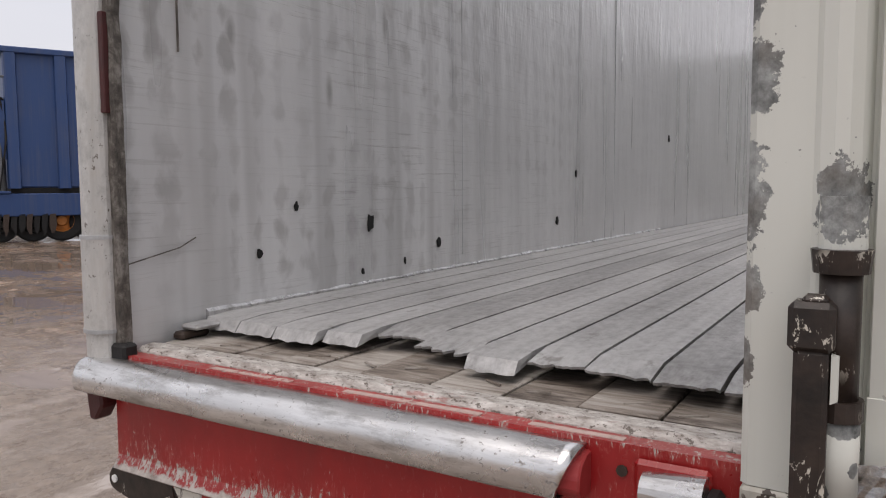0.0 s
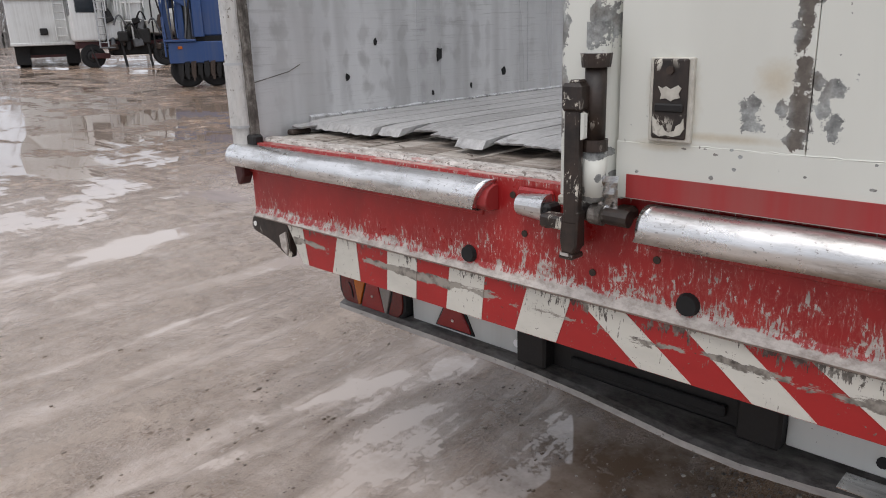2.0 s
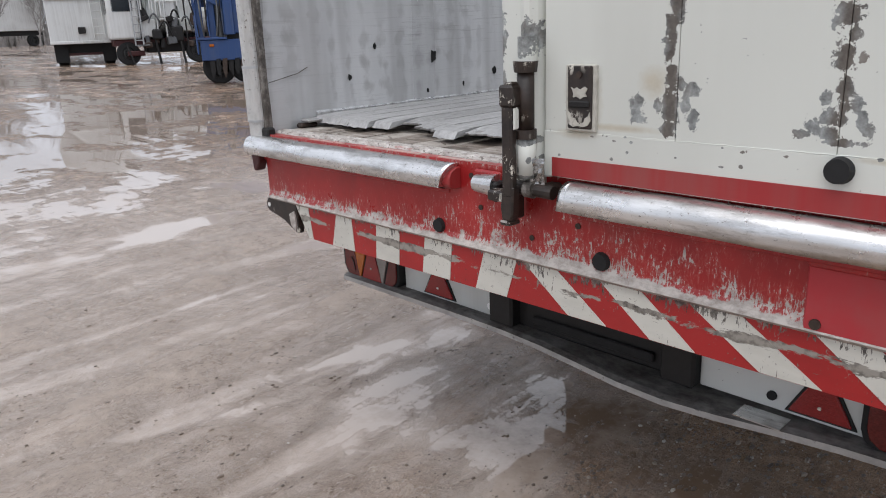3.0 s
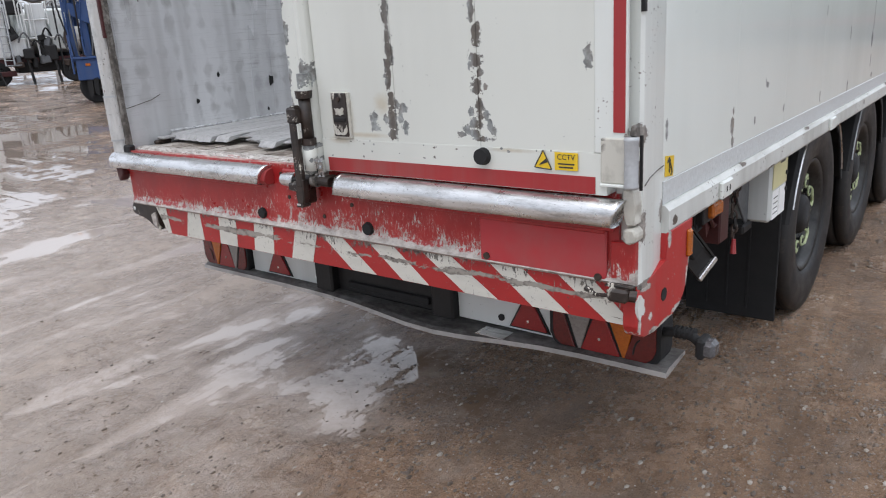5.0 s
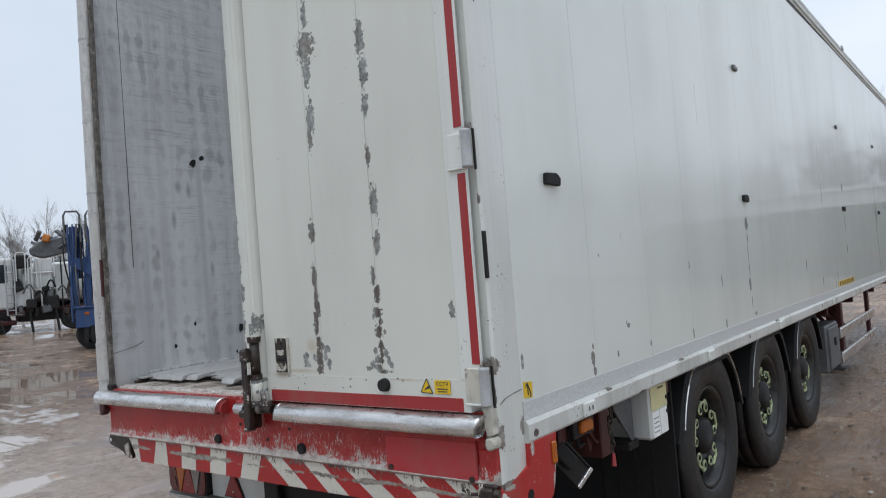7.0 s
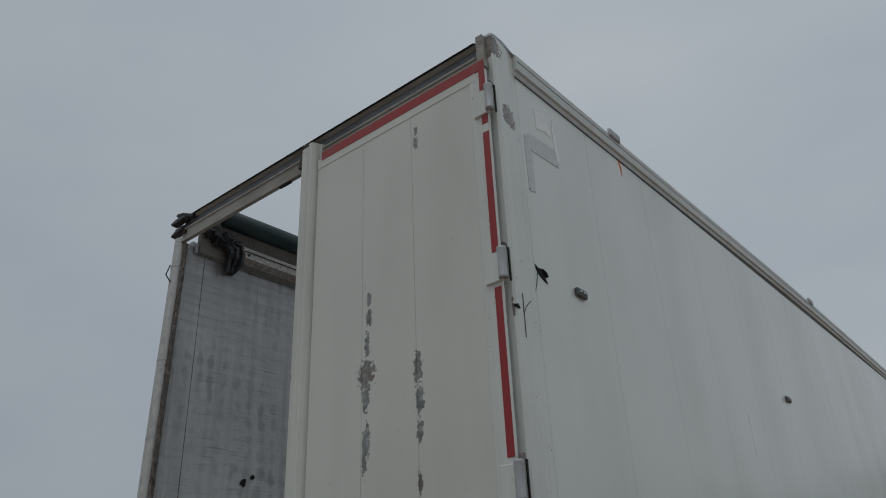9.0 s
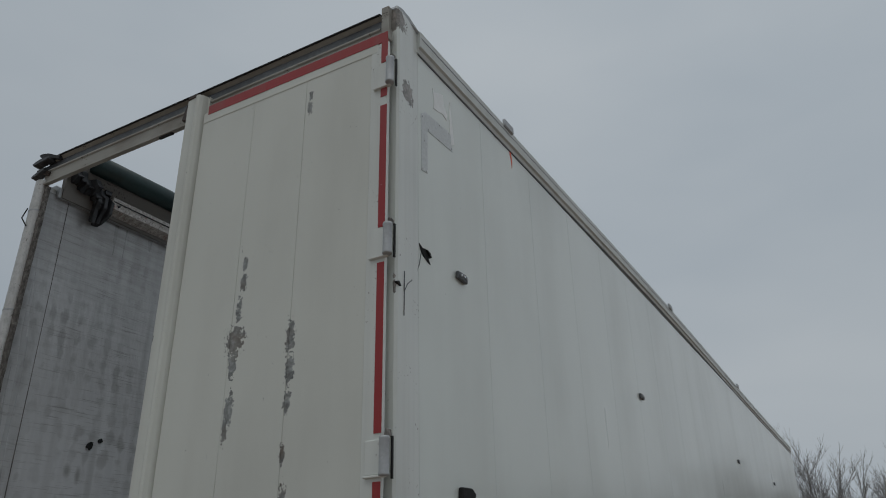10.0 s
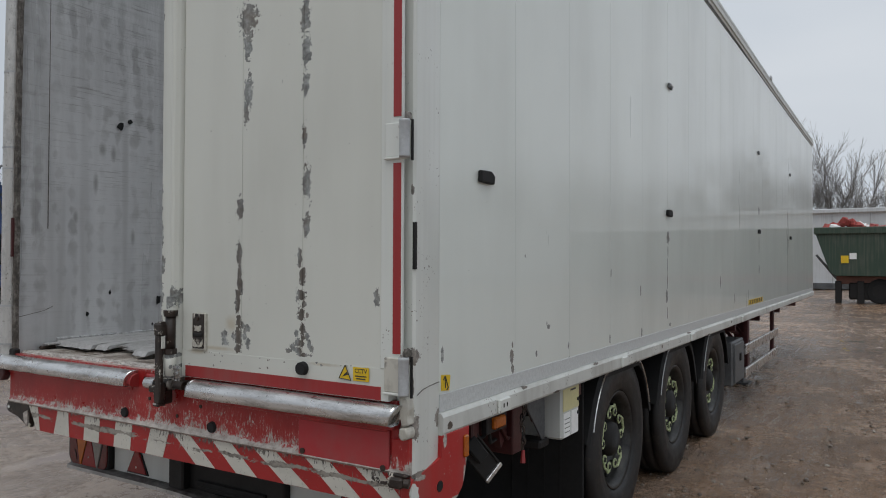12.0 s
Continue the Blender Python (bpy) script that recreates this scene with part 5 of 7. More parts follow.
part("upper_sleeve", rod((-1.127, -0.060, 1.38), (-1.127, -0.060, 1.435), 0.0235, 16), M_EDGE, free_edge)
lever = bmesh.new()
box(-1.172, -1.128, -0.118, -0.078, 1.276, 1.328, 0.006, lever)
box(-1.160, -1.136, -0.110, -0.082, 1.322, 1.334, 0.004, lever)
box(-1.166, -1.133, -0.116, -0.092, 1.06, 1.28, 0.005, lever)
part("latch_lever", lever, M_LEVER, free_edge, "brown latch lever with chipped paint")
keep = bmesh.new()
prism([(-1.168, 1.080), (-1.130, 1.088), (-1.134, 1.014), (-1.142, 0.998), (-1.168, 0.995), (-1.174, 1.03)], "y", -0.114, -0.085, 0.004, keep)
part("latch_hook", keep, M_LEVER, free_edge)
part("latch_tip", box(-1.171, -1.138, -0.119, -0.078, 0.989, 1.000, 0.003), M_LEVER, free_edge)
part("tip_scrape", box(-1.166, -1.146, -0.1205, -0.1185, 0.997, 1.003), M_GALV, free_edge)
part("lever_slip", prism([(-1.131, 1.275), (-1.124, 1.273), (-1.124, 1.228), (-1.131, 1.224)], "y", -0.110, -0.098), M_EDGE, free_edge)
part("cam_bar", rod((-1.175, -0.066, 1.078), (-1.05, -0.060, 1.074), 0.017, 12), M_LEVER, free_edge)
part("cam_collar", rod((-1.128, -0.066, 1.077), (-1.102, -0.066, 1.076), 0.021, 14), M_SEAL, free_edge)
part("cam_block", box(-1.10, -1.058, -0.072, -0.005, 1.062, 1.090, 0.008), M_LEVER, free_edge)
part("catch_arm", box(-1.245, -1.165, -0.085, -0.045, 1.035, 1.062, 0.005), M_LEVER, free_edge)
part("catch_arm", box(-1.198, -1.178, -0.070, -0.01, 0.985, 1.045, 0.006), M_LEVER, free_edge)
flap = sheet((-1.112, -0.072, 1.062), (0.036, 0.010, 0.0), (0.0, 0.0, 0.092), 5, 8, lambda p: 0.010 * nz(p.x * 60, p.z * 45, 2.0) + 0.004 * nz(p.x * 150, p.z * 120, 5.0))
bmesh.ops.solidify(flap, geom=list(flap.faces), thickness=0.0025)
part("bent_flap", flap, M_GALV, free_edge, "crumpled bright metal flap")
plate = part("keeper_plate", box(-1.080, -0.996, -0.010, 0.002, 1.222, 1.372, 0.002), M_OLDCREAM, door, "keeper plate worn to dark steel")
part("keeper_recess", box(-1.072, -1.004, -0.014, -0.009, 1.228, 1.370, 0.003), M_LEVER, plate)
part("keeper_catch", prism([(-1.060, 1.322), (-1.052, 1.318), (-1.045, 1.322), (-1.036, 1.317), (-1.022, 1.324), (-1.015, 1.319), (-1.020, 1.309), (-1.017, 1.302), (-1.028, 1.300), (-1.034, 1.296), (-1.044, 1.301), (-1.055, 1.299), (-1.053, 1.308)], "y", -0.0165, -0.013), M_OLDCREAM, plate)
part("keeper_catch", prism([(-1.069, 1.268), (-1.061, 1.261), (-1.054, 1.249), (-1.049, 1.253), (-1.043, 1.243), (-1.036, 1.240), (-1.024, 1.244), (-1.021, 1.253), (-1.012, 1.258), (-1.008, 1.267), (-1.006, 1.248), (-1.013, 1.237), (-1.026, 1.233), (-1.041, 1.235), (-1.053, 1.232), (-1.066, 1.238)], "y", -0.0165, -0.013), M_OLDCREAM, plate)
part("keeper_bar", box(-1.066, -1.01, -0.019, -0.013, 1.276, 1.292, 0.003), M_DARK, plate)
part("keeper_bolt", rod((-1.038, -0.013, 1.35), (-1.038, -0.018, 1.35), 0.008, 6), M_RUST, plate)
part("rubber_buffer", rod((-0.467, 0.0, 1.190), (-0.467, -0.022, 1.191), 0.026, 18, 0.0225), M_BLACK, door, "round black rubber buffer")

# stickers on the door
tri = part("warning_sticker", prism([(-0.292, 1.170), (-0.238, 1.166), (-0.264, 1.218)], "y", -0.0058, -0.004), M_YELLOW, door, "yellow triangle sticker")
for a, b in (((-0.292, 1.170), (-0.238, 1.166)), ((-0.238, 1.166), (-0.264, 1.218)), ((-0.264, 1.218), (-0.292, 1.170))):
    part("sticker_rim", rod((a[0], -0.006, a[1]), (b[0], -0.006, b[1]), 0.0016, 5), M_INK, tri)
part("sticker_sign", prism([(-0.277, 1.176), (-0.25, 1.185), (-0.255, 1.195), (-0.272, 1.182)], "y", -0.0066, -0.0055), M_INK, tri)
cctv = part("camera_sticker", box(-0.228, -0.158, -0.0058, -0.004, 1.166, 1.214), M_YELLOW, door, "yellow sticker with black print")
words("CCTV", 0.021, pose(-0.193, -0.0064, 1.201, 90, 0, 0), M_INK, cctv)
for i, wdt in enumerate((0.050, 0.042)):
    part("print_bar", box(-0.193 - wdt / 2, -0.193 + wdt / 2, -0.0064, -0.0056, 1.181 - i * 0.009, 1.185 - i * 0.009), M_INK, cctv)

# red rear sill
sill = part("rear_sill", prism([(0.0, 0.895), (-0.006, 0.880), (-0.014, 0.868), (0.0, 0.858), (0.115, 0.858), (0.115, 1.098), (0.0, 1.107)], "x", -2.455, -0.03), M_RED, trailer, "red steel rear sill scraped to primer")
band = part("warning_band", prism([(-2.29, 0.857), (-2.20, 0.742), (0.02, 0.742), (0.018, 0.857)], "y", 0.003, 0.05), M_FILMR, sill, "red and white striped warning band")
STRIPES = ((-2.285, -2.206, -2.215, -2.188), (-2.036, -1.950, -2.068, -1.941), (-1.817, -1.702, -1.826, -1.711), (-1.584, -1.468, -1.600, -1.481), (-1.340, -1.220, -1.375, -1.258),
           (-1.195, -1.085, -1.050, -0.935), (-0.955, -0.841, -0.814, -0.700), (-0.720, -0.600, -0.555, -0.430), (-0.452, -0.335, -0.305, -0.185), (-0.216, -0.104, -0.065, 0.018))
for a, b, c, d in STRIPES:
    part("white_stripe", prism([(a, 0.8565), (b, 0.8565), (d, 0.7435), (c, 0.7435)], "y", 0.0012, 0.0045), M_FILMW, band)
lowp = part("cover_plate", box(-0.476, -0.062, -0.012, 0.002, 0.868, 1.008, 0.004), M_FADED, sill, "fresher red cover plate")
for x, z in ((-0.452, 0.885), (-0.085, 0.875)):
    part("plate_bolt", rod((x, -0.012, z), (x, -0.017, z), 0.011, 10), M_RUST, lowp)
part("plate_lip", box(-0.474, -0.064, -0.020, -0.010, 1.0, 1.014, 0.003), M_RED, lowp)
for x, z, r in ((-1.512, 0.908, 0.022), (-0.95, 0.909, 0.024)):
    part("rubber_plug", rod((x, 0.0, z), (x, -0.012, z), r, 16, r * 0.85), M_BLACK, sill)
for x, z in ((-1.378, 1.070), (-1.345, 0.985), (-1.165, 0.93), (-1.02, 0.985)):
    part("sill_bolt", rod((x, 0.0, z), (x, -0.003, z), 0.008, 8), M_RUST, sill)
part("sill_edge", prism([(0.042, 1.095), (0.045, 1.106), (0.054, 1.115), (0.085, 1.117), (0.104, 1.112), (0.108, 1.095)], "x", -2.44, -1.12), M_GRUBBY, sill, "worn pale edge rail")
part("edge_gap", box(-2.44, -1.12, 0.1085, 0.1135, 1.095, 1.106), M_HOLE, sill)
for a, l in ((-2.18, 0.20), (-1.86, 0.26), (-1.52, 0.14)):
    part("reflective_strip", box(a, a + l, 0.010, 0.024, 1.100, 1.1075), M_PINK, sill)


def roller(x0, x1, name):
    prof = [(0.002, 1.030), (-0.040, 1.030), (-0.058, 1.036)]
    for i in range(9):
        a = radians(-15 + 105 * i / 8)
        prof.append((-0.016 - 0.044 * math.cos(a), 1.060 + 0.041 * math.sin(a)))
    prof += [(0.002, 1.099)]
    bm = bmesh.new()
    rows = []
    n = 48
    for k in range(n + 1):
        t = k / n if k > 5 else (k / 5) * 0.035
        t = t if k <= 5 else 0.035 + (k - 5) / (n - 5) * 0.965
        x = x0 + (x1 - x0) * t
        d = min(1.0, (x - x0) / 0.035)
        tight = 0.55 + 0.45 * math.sqrt(max(0.0, 1 - (1 - d) ** 2)) if x1 < -1 else 1.0
        cut = 0.028 if k == 0 and x1 > -1 else 0.0
        rows.append([bm.verts.new((x + cut * (z - 1.03) / 0.07 + (0.030 * (1.102 - z) / 0.07 * -1 if k == n else 0), y * tight + 0.0026 * nz(x * 9, z * 30, 4), 1.064 + (z - 1.064) * tight + 0.0022 * nz(x * 5, y * 20, 8))) for y, z in prof])
    m = len(prof)
    for p, q in zip(rows, rows[1:]):
        for i in range(m):
            bm.faces.new((p[i], p[(i + 1) % m], q[(i + 1) % m], q[i]))
    bm.faces.new(rows[0])
    bm.faces.new(rows[-1][::-1])
    ob = part(name, bm, M_GALV, trailer, "scuffed aluminium bumper roll")
    for p in ob.data.polygons:
        p.use_smooth = len(p.vertices) == 4
    if x1 < -1:
        part("end_plate", prism([(0.002, 1.028), (-0.034, 1.032), (-0.047, 1.046), (-0.046, 1.064), (-0.036, 1.081), (-0.016, 1.091), (0.002, 1.091)], "x", x1 - 0.034, x1 + 0.004, 0.003), M_TAPE, ob, "red end plate")
    part("back_strip", box(x0, x1 - 0.04, -0.004, 0.004, 1.010, 1.029, 0.002), M_RED, ob)
    return ob


roll_l = roller(-2.535, -1.425, "bumper_roll")
part("roll_bracket", prism([(-2.515, 1.03), (-2.465, 1.03), (-2.462, 1.00), (-2.485, 0.968), (-2.505, 0.966)], "y", -0.030, 0.01, 0.005), M_REDDARK, roll_l)
roll_r = roller(-1.035, 0.004, "bumper_roll")
roll_r.location = (0, -0.018, 0)
lug = part("lug_roll", rod((-1.345, -0.014, 1.056), (-1.265, -0.018, 1.058), 0.024, 20, 0.031), M_GALV, trailer, "short bright roll stub", smooth=False)
part("lug_plate", box(-1.36, -1.262, -0.012, 0.0, 1.03, 1.093, 0.006), M_RED, lug)
part("lug_bracket", box(-1.268, -1.246, -0.045, 0.0, 1.020, 1.072, 0.006), M_DARK, lug)
eye = part("eye_bracket", prism([(-2.512, 0.818), (-2.512, 0.836), (-2.502, 0.852), (-2.484, 0.861), (-2.40, 0.866), (-2.30, 0.862), (-2.296, 0.800), (-2.300, 0.742), (-2.318, 0.742), (-2.34, 0.762), (-2.385, 0.785), (-2.43, 0.797), (-2.484, 0.797), (-2.502, 0.804)], "y", 0.012, 0.040, 0.005), M_LEVER, trailer, "grimy black eye bracket")
part("gusset", prism([(-2.345, 0.812), (-2.312, 0.828), (-2.304, 0.79), (-2.310, 0.752), (-2.338, 0.772)], "y", 0.006, 0.0125), M_RED, eye, "red gusset")
part("eye_hole", rod((-2.488, 0.009, 0.829), (-2.488, 0.013, 0.829), 0.0085, 12), M_STICK, eye)
lat = bmesh.new()
box(-0.045, 0.015, -0.050, -0.008, 0.824, 0.862, 0.008, lat)
rod((-0.115, -0.030, 0.845), (-0.095, -0.030, 0.838), 0.0085, 10, None, lat)
pipe([(-0.10, -0.030, 0.840), (-0.085, -0.032, 0.832), (-0.06, -0.032, 0.833), (-0.04, -0.030, 0.840)], 0.006, 7, lat)
rod((0.012, -0.028, 0.843), (0.030, -0.022, 0.840), 0.016, 12, None, lat)
box(-0.055, 0.020, -0.030, 0.0, 0.858, 0.868, 0.003, lat)
part("side_latch", lat, M_LEVER, trailer, "rusty latch at the corner")
corner = part("corner_plate", prism([(0.0, 0.742), (0.0, 0.846), (0.200, 0.876), (0.206, 0.958), (0.400, 0.958), (0.376, 0.83), (0.362, 0.765), (0.345, 0.735), (0.31, 0.708), (0.256, 0.692), (0.12, 0.686), (0.05, 0.696), (0.015, 0.715)], "x", -0.02, 0.022, 0.003),
              painted("chipped_corner_red", (0.42, 0.02, 0.02), 0.4, [((0.02, 0.30, 0.705), (0.1, 0.05, 0.016)), ((0.02, 0.362, 0.77), (0.1, 0.010, 0.05)), ((0.02, 0.20, 0.692), (0.1, 0.06, 0.012)), ((0.02, 0.09, 0.745), (0.1, 0.014, 0.012)), ((0.02, 0.375, 0.84), (0.1, 0.008, 0.03)), ((0.02, 0.02, 0.74), (0.1, 0.012, 0.03)), ((0.02, 0.12, 0.69), (0.1, 0.04, 0.016)),
               ((0.02, 0.22, 0.94), (0.1, 0.012, 0.04)), ((0.02, 0.06, 0.84), (0.1, 0.04, 0.010))], dirt=0.3, chips=0.66, bare=(0.40, 0.38, 0.35)), trailer, "red corner plate, paint chipped at the rim")
part("plate_hole", rod((0.021, 0.185, 0.780), (0.0235, 0.185, 0.780), 0.020, 14), M_HOLE, corner)
part("pale_tab", prism([(-0.004, 0.800), (0.001, 0.822), (0.010, 0.834), (0.022, 0.830), (0.030, 0.818), (0.041, 0.813), (0.038, 0.797), (0.046, 0.782), (0.037, 0.768), (0.024, 0.772), (0.014, 0.757), (0.003, 0.770)], "x", 0.018, 0.026), M_POST, corner)
part("amber_marker", box(0.018, 0.034, 0.350, 0.380, 0.845, 0.930, 0.006), M_AMBER, corner, "amber side reflector")

# floor
wood = part("subfloor", box(XLI, XRI, 0.116, 0.6, 1.06, 1.102), M_DARK, trailer, "worn wooden boards at the sill")
xr = random.Random(3)
x = XLI + 0.01
while x < XRI - 0.02:
    w = xr.uniform(0.09, 0.15)
    part("board", box(x, min(x + w - 0.004, XRI), 0.114, 0.58, 1.103, 1.111 + xr.uniform(-0.003, 0.003), 0.002), M_WOOD, wood)
    x += w
floor = part("floor", box(XLI + 0.002, XRI - 0.002, 0.45, END, 1.119, 1.128), M_DARK, trailer, "walking floor of worn grey planks")
CUTS = [-2.445, -2.332, -2.215, -2.092, -1.995, -1.857, -1.728, -1.622, -1.512, -1.396, -1.288]
while CUTS[-1] < XRI - 0.13:
    CUTS.append(CUTS[-1] + 0.116)
CUTS[-1] = XRI
TIPS = [0.225, 0.22, 0.21, 0.235, 0.285, 0.215, 0.185, 0.225, 0.205, 0.190]
LIPPED = (0, 1, 2, 3, 6)
for i, (xa, xb) in enumerate(zip(CUTS, CUTS[1:])):
    y0 = TIPS[i] if i < len(TIPS) else 0.20 + xr.uniform(-0.015, 0.03)
    lip = i in LIPPED
    b = bmesh.new()
    n = 14
    xa, xb = xa + 0.0036, xb - 0.0036
    zt = ZF - (0.006 if lip else 0.011)
    top, low = [], []
    for q in range(n + 1):
        px = xa + (xb - xa) * q / n
        if lip:
            dy = 0.004 * nz(px * 30, i)
            top.append((px, y0 + 0.012 + dy, zt + 0.002 * nz(px * 20, i, 3)))
            low.append((px + 0.003, y0 - 0.010 + 1.8 * dy, zt - 0.022 + 0.004 * nz(px * 40, i, 5)))
        else:
            torn = 2.2 if i in (4, 5) else 1.0
            dy = torn * (0.012 * nz(px * 14, i * 2.7) + 0.014 * nz(px * 55, i)) + xr.uniform(-0.004, 0.004)
            zz = zt + 0.006 * nz(px * 11, i * 3.1, 2)
            top.append((px, y0 + dy, zz))
            low.append((px, y0 + dy + 0.003, zz - 0.005))
    vt, vl = [b.verts.new(p) for p in top], [b.verts.new(p) for p in low]
    vm = [b.verts.new((p[0], y0 + 0.08, ZF - 0.001)) for p in top]
    vf = [b.verts.new((p[0], y0 + 0.28, ZF)) for p in top]
    vb = [b.verts.new((p[0], END - 0.02, ZF)) for p in top]
    vu = [b.verts.new((p[0], y0 + 0.05, ZF - 0.020)) for p in top]
    for q in range(n):
        for lo, hi in ((vl, vt), (vt, vm), (vm, vf), (vf, vb), (vu, vl)):
            b.faces.new((lo[q], lo[q + 1], hi[q + 1], hi[q]))
    for q in (0, n):
        b.faces.new((vl[q], vt[q], vm[q], vu[q]))
        s0 = b.verts.new((top[q][0], END - 0.02, ZF - 0.020))
        b.faces.new((vu[q], vm[q], vf[q]))
        b.faces.new((vu[q], vf[q], vb[q], s0))
    part("plank", b, M_PLANK, floor)
part("plank_stub", box(-2.450, -2.415, 0.14, 0.22, 1.112, 1.130, 0.006), M_RUST, floor, "broken dark plank end")
part("plank_stub", box(-2.44, -2.385, 0.155, 0.225, 1.134, 1.146, 0.005), M_PLANK, floor)
shim = random.Random(77)
for i in range(9):
    px = -2.3 + i * 0.125 + shim.uniform(-0.03, 0.03)
    ob = part("splinter", box(-0.022, 0.022, -0.002, 0.002, -0.0015, 0.0015), M_WOOD, floor)
    ob.matrix_local = pose(px, 0.16 + shim.uniform(-0.02, 0.03), 1.114, 0, 0, shim.uniform(0, 180))

# underride bar, lamps and reflectors
bar = bmesh.new()
segs = 16
ring = []
for k in range(segs + 1):
    t = k / segs
    x = -2.44 + 2.43 * t
    sag = -0.030 * math.exp(-((t - 0.60) / 0.16) ** 2)
    yo = -0.035 * math.exp(-((t - 0.63) / 0.14) ** 2)
    ring.append([bar.verts.new((x, 0.30 + yo + dy, 0.455 + sag + dzz)) for dy, dzz in ((0, 0), (0, 0.018), (0.02, 0.026), (0.16, 0.034), (0.16, 0.02), (0.02, 0.0))])
for a, b in zip(ring, ring[1:]):
    for q in range(6):
        bar.faces.new((a[q], a[(q + 1) % 6], b[(q + 1) % 6], b[q]))
bar.faces.new(ring[0])
bar.faces.new(ring[-1][::-1])
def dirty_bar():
    """Dull aluminium, black with dirt in spots and darker where a face lies level."""
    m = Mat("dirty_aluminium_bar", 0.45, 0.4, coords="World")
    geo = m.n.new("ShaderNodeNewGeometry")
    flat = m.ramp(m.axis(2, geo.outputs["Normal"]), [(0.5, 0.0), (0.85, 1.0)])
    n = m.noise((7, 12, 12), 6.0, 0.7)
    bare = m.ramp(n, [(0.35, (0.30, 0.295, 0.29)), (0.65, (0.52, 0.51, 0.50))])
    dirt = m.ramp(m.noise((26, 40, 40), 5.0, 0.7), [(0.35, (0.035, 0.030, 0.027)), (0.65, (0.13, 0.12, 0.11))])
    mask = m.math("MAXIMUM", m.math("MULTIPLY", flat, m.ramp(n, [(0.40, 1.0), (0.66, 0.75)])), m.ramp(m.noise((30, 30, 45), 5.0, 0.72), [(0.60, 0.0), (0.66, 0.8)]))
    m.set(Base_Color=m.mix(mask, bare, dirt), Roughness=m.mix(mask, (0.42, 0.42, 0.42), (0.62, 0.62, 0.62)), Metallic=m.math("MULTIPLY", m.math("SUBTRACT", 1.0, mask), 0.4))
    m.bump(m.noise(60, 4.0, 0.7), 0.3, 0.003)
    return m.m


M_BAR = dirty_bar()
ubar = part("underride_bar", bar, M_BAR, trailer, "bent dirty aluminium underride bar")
part("worn_patch", box(-0.72, -0.60, 0.268, 0.34, 0.470, 0.4725), M_GALV, ubar)
for a, b in ((-2.10, -1.624), (-0.856, -0.42)):
    lp = part("lamp_panel", box(a, b, 0.352, 0.37, 0.48, 0.70, 0.003), M_WHITE, trailer, "white lamp panel")
    part("panel_bolt", rod(((b - 0.018 if a < -1 else a + 0.20), 0.345, 0.517), ((b - 0.018 if a < -1 else a + 0.20), 0.353, 0.517), 0.013, 10), M_STICK if a < -1 else M_BLACK, lp)
dark = part("rear_box", box(-1.53, -0.93, 0.36, 0.62, 0.47, 0.70, 0.012), M_DARK, trailer, "black plastic box under the sill")
part("box_lip", box(-1.45, -1.0, 0.345, 0.36, 0.50, 0.53, 0.004), M_BLACK, dark)
for a in (-1.622, -0.962):
    part("bar_mount", box(a, a + 0.105, 0.315, 0.40, 0.475, 0.72, 0.008), M_DARK, trailer)
for cx in (-1.900, -0.535):
    t3 = part("triangle_reflector", prism([(cx - 0.076, 0.497), (cx + 0.076, 0.497), (cx + 0.006, 0.622), (cx - 0.006, 0.622)], "y", 0.338, 0.353, 0.003), M_REFLECT, trailer, "red triangular reflector")
    part("reflector_rim", prism([(cx - 0.086, 0.491), (cx + 0.086, 0.491), (cx + 0.010, 0.632), (cx - 0.010, 0.632)], "y", 0.346, 0.356), M_DARK, t3)
    part("reflector_screw", rod((cx, 0.336, 0.527), (cx, 0.339, 0.527), 0.005, 8), M_GALV, t3)


def rounded(x0, x1, z0, z1, r, n=6):
    """Outline of a rectangle with round corners."""
    pts = []
    for cx, cz, a0 in ((x1 - r, z0 + r, -90), (x1 - r, z1 - r, 0), (x0 + r, z1 - r, 90), (x0 + r, z0 + r, 180)):
        for k in range(n + 1):
            a = radians(a0 + 90 * k / n)
            pts.append((cx + r * math.cos(a), cz + r * math.sin(a)))
    return pts


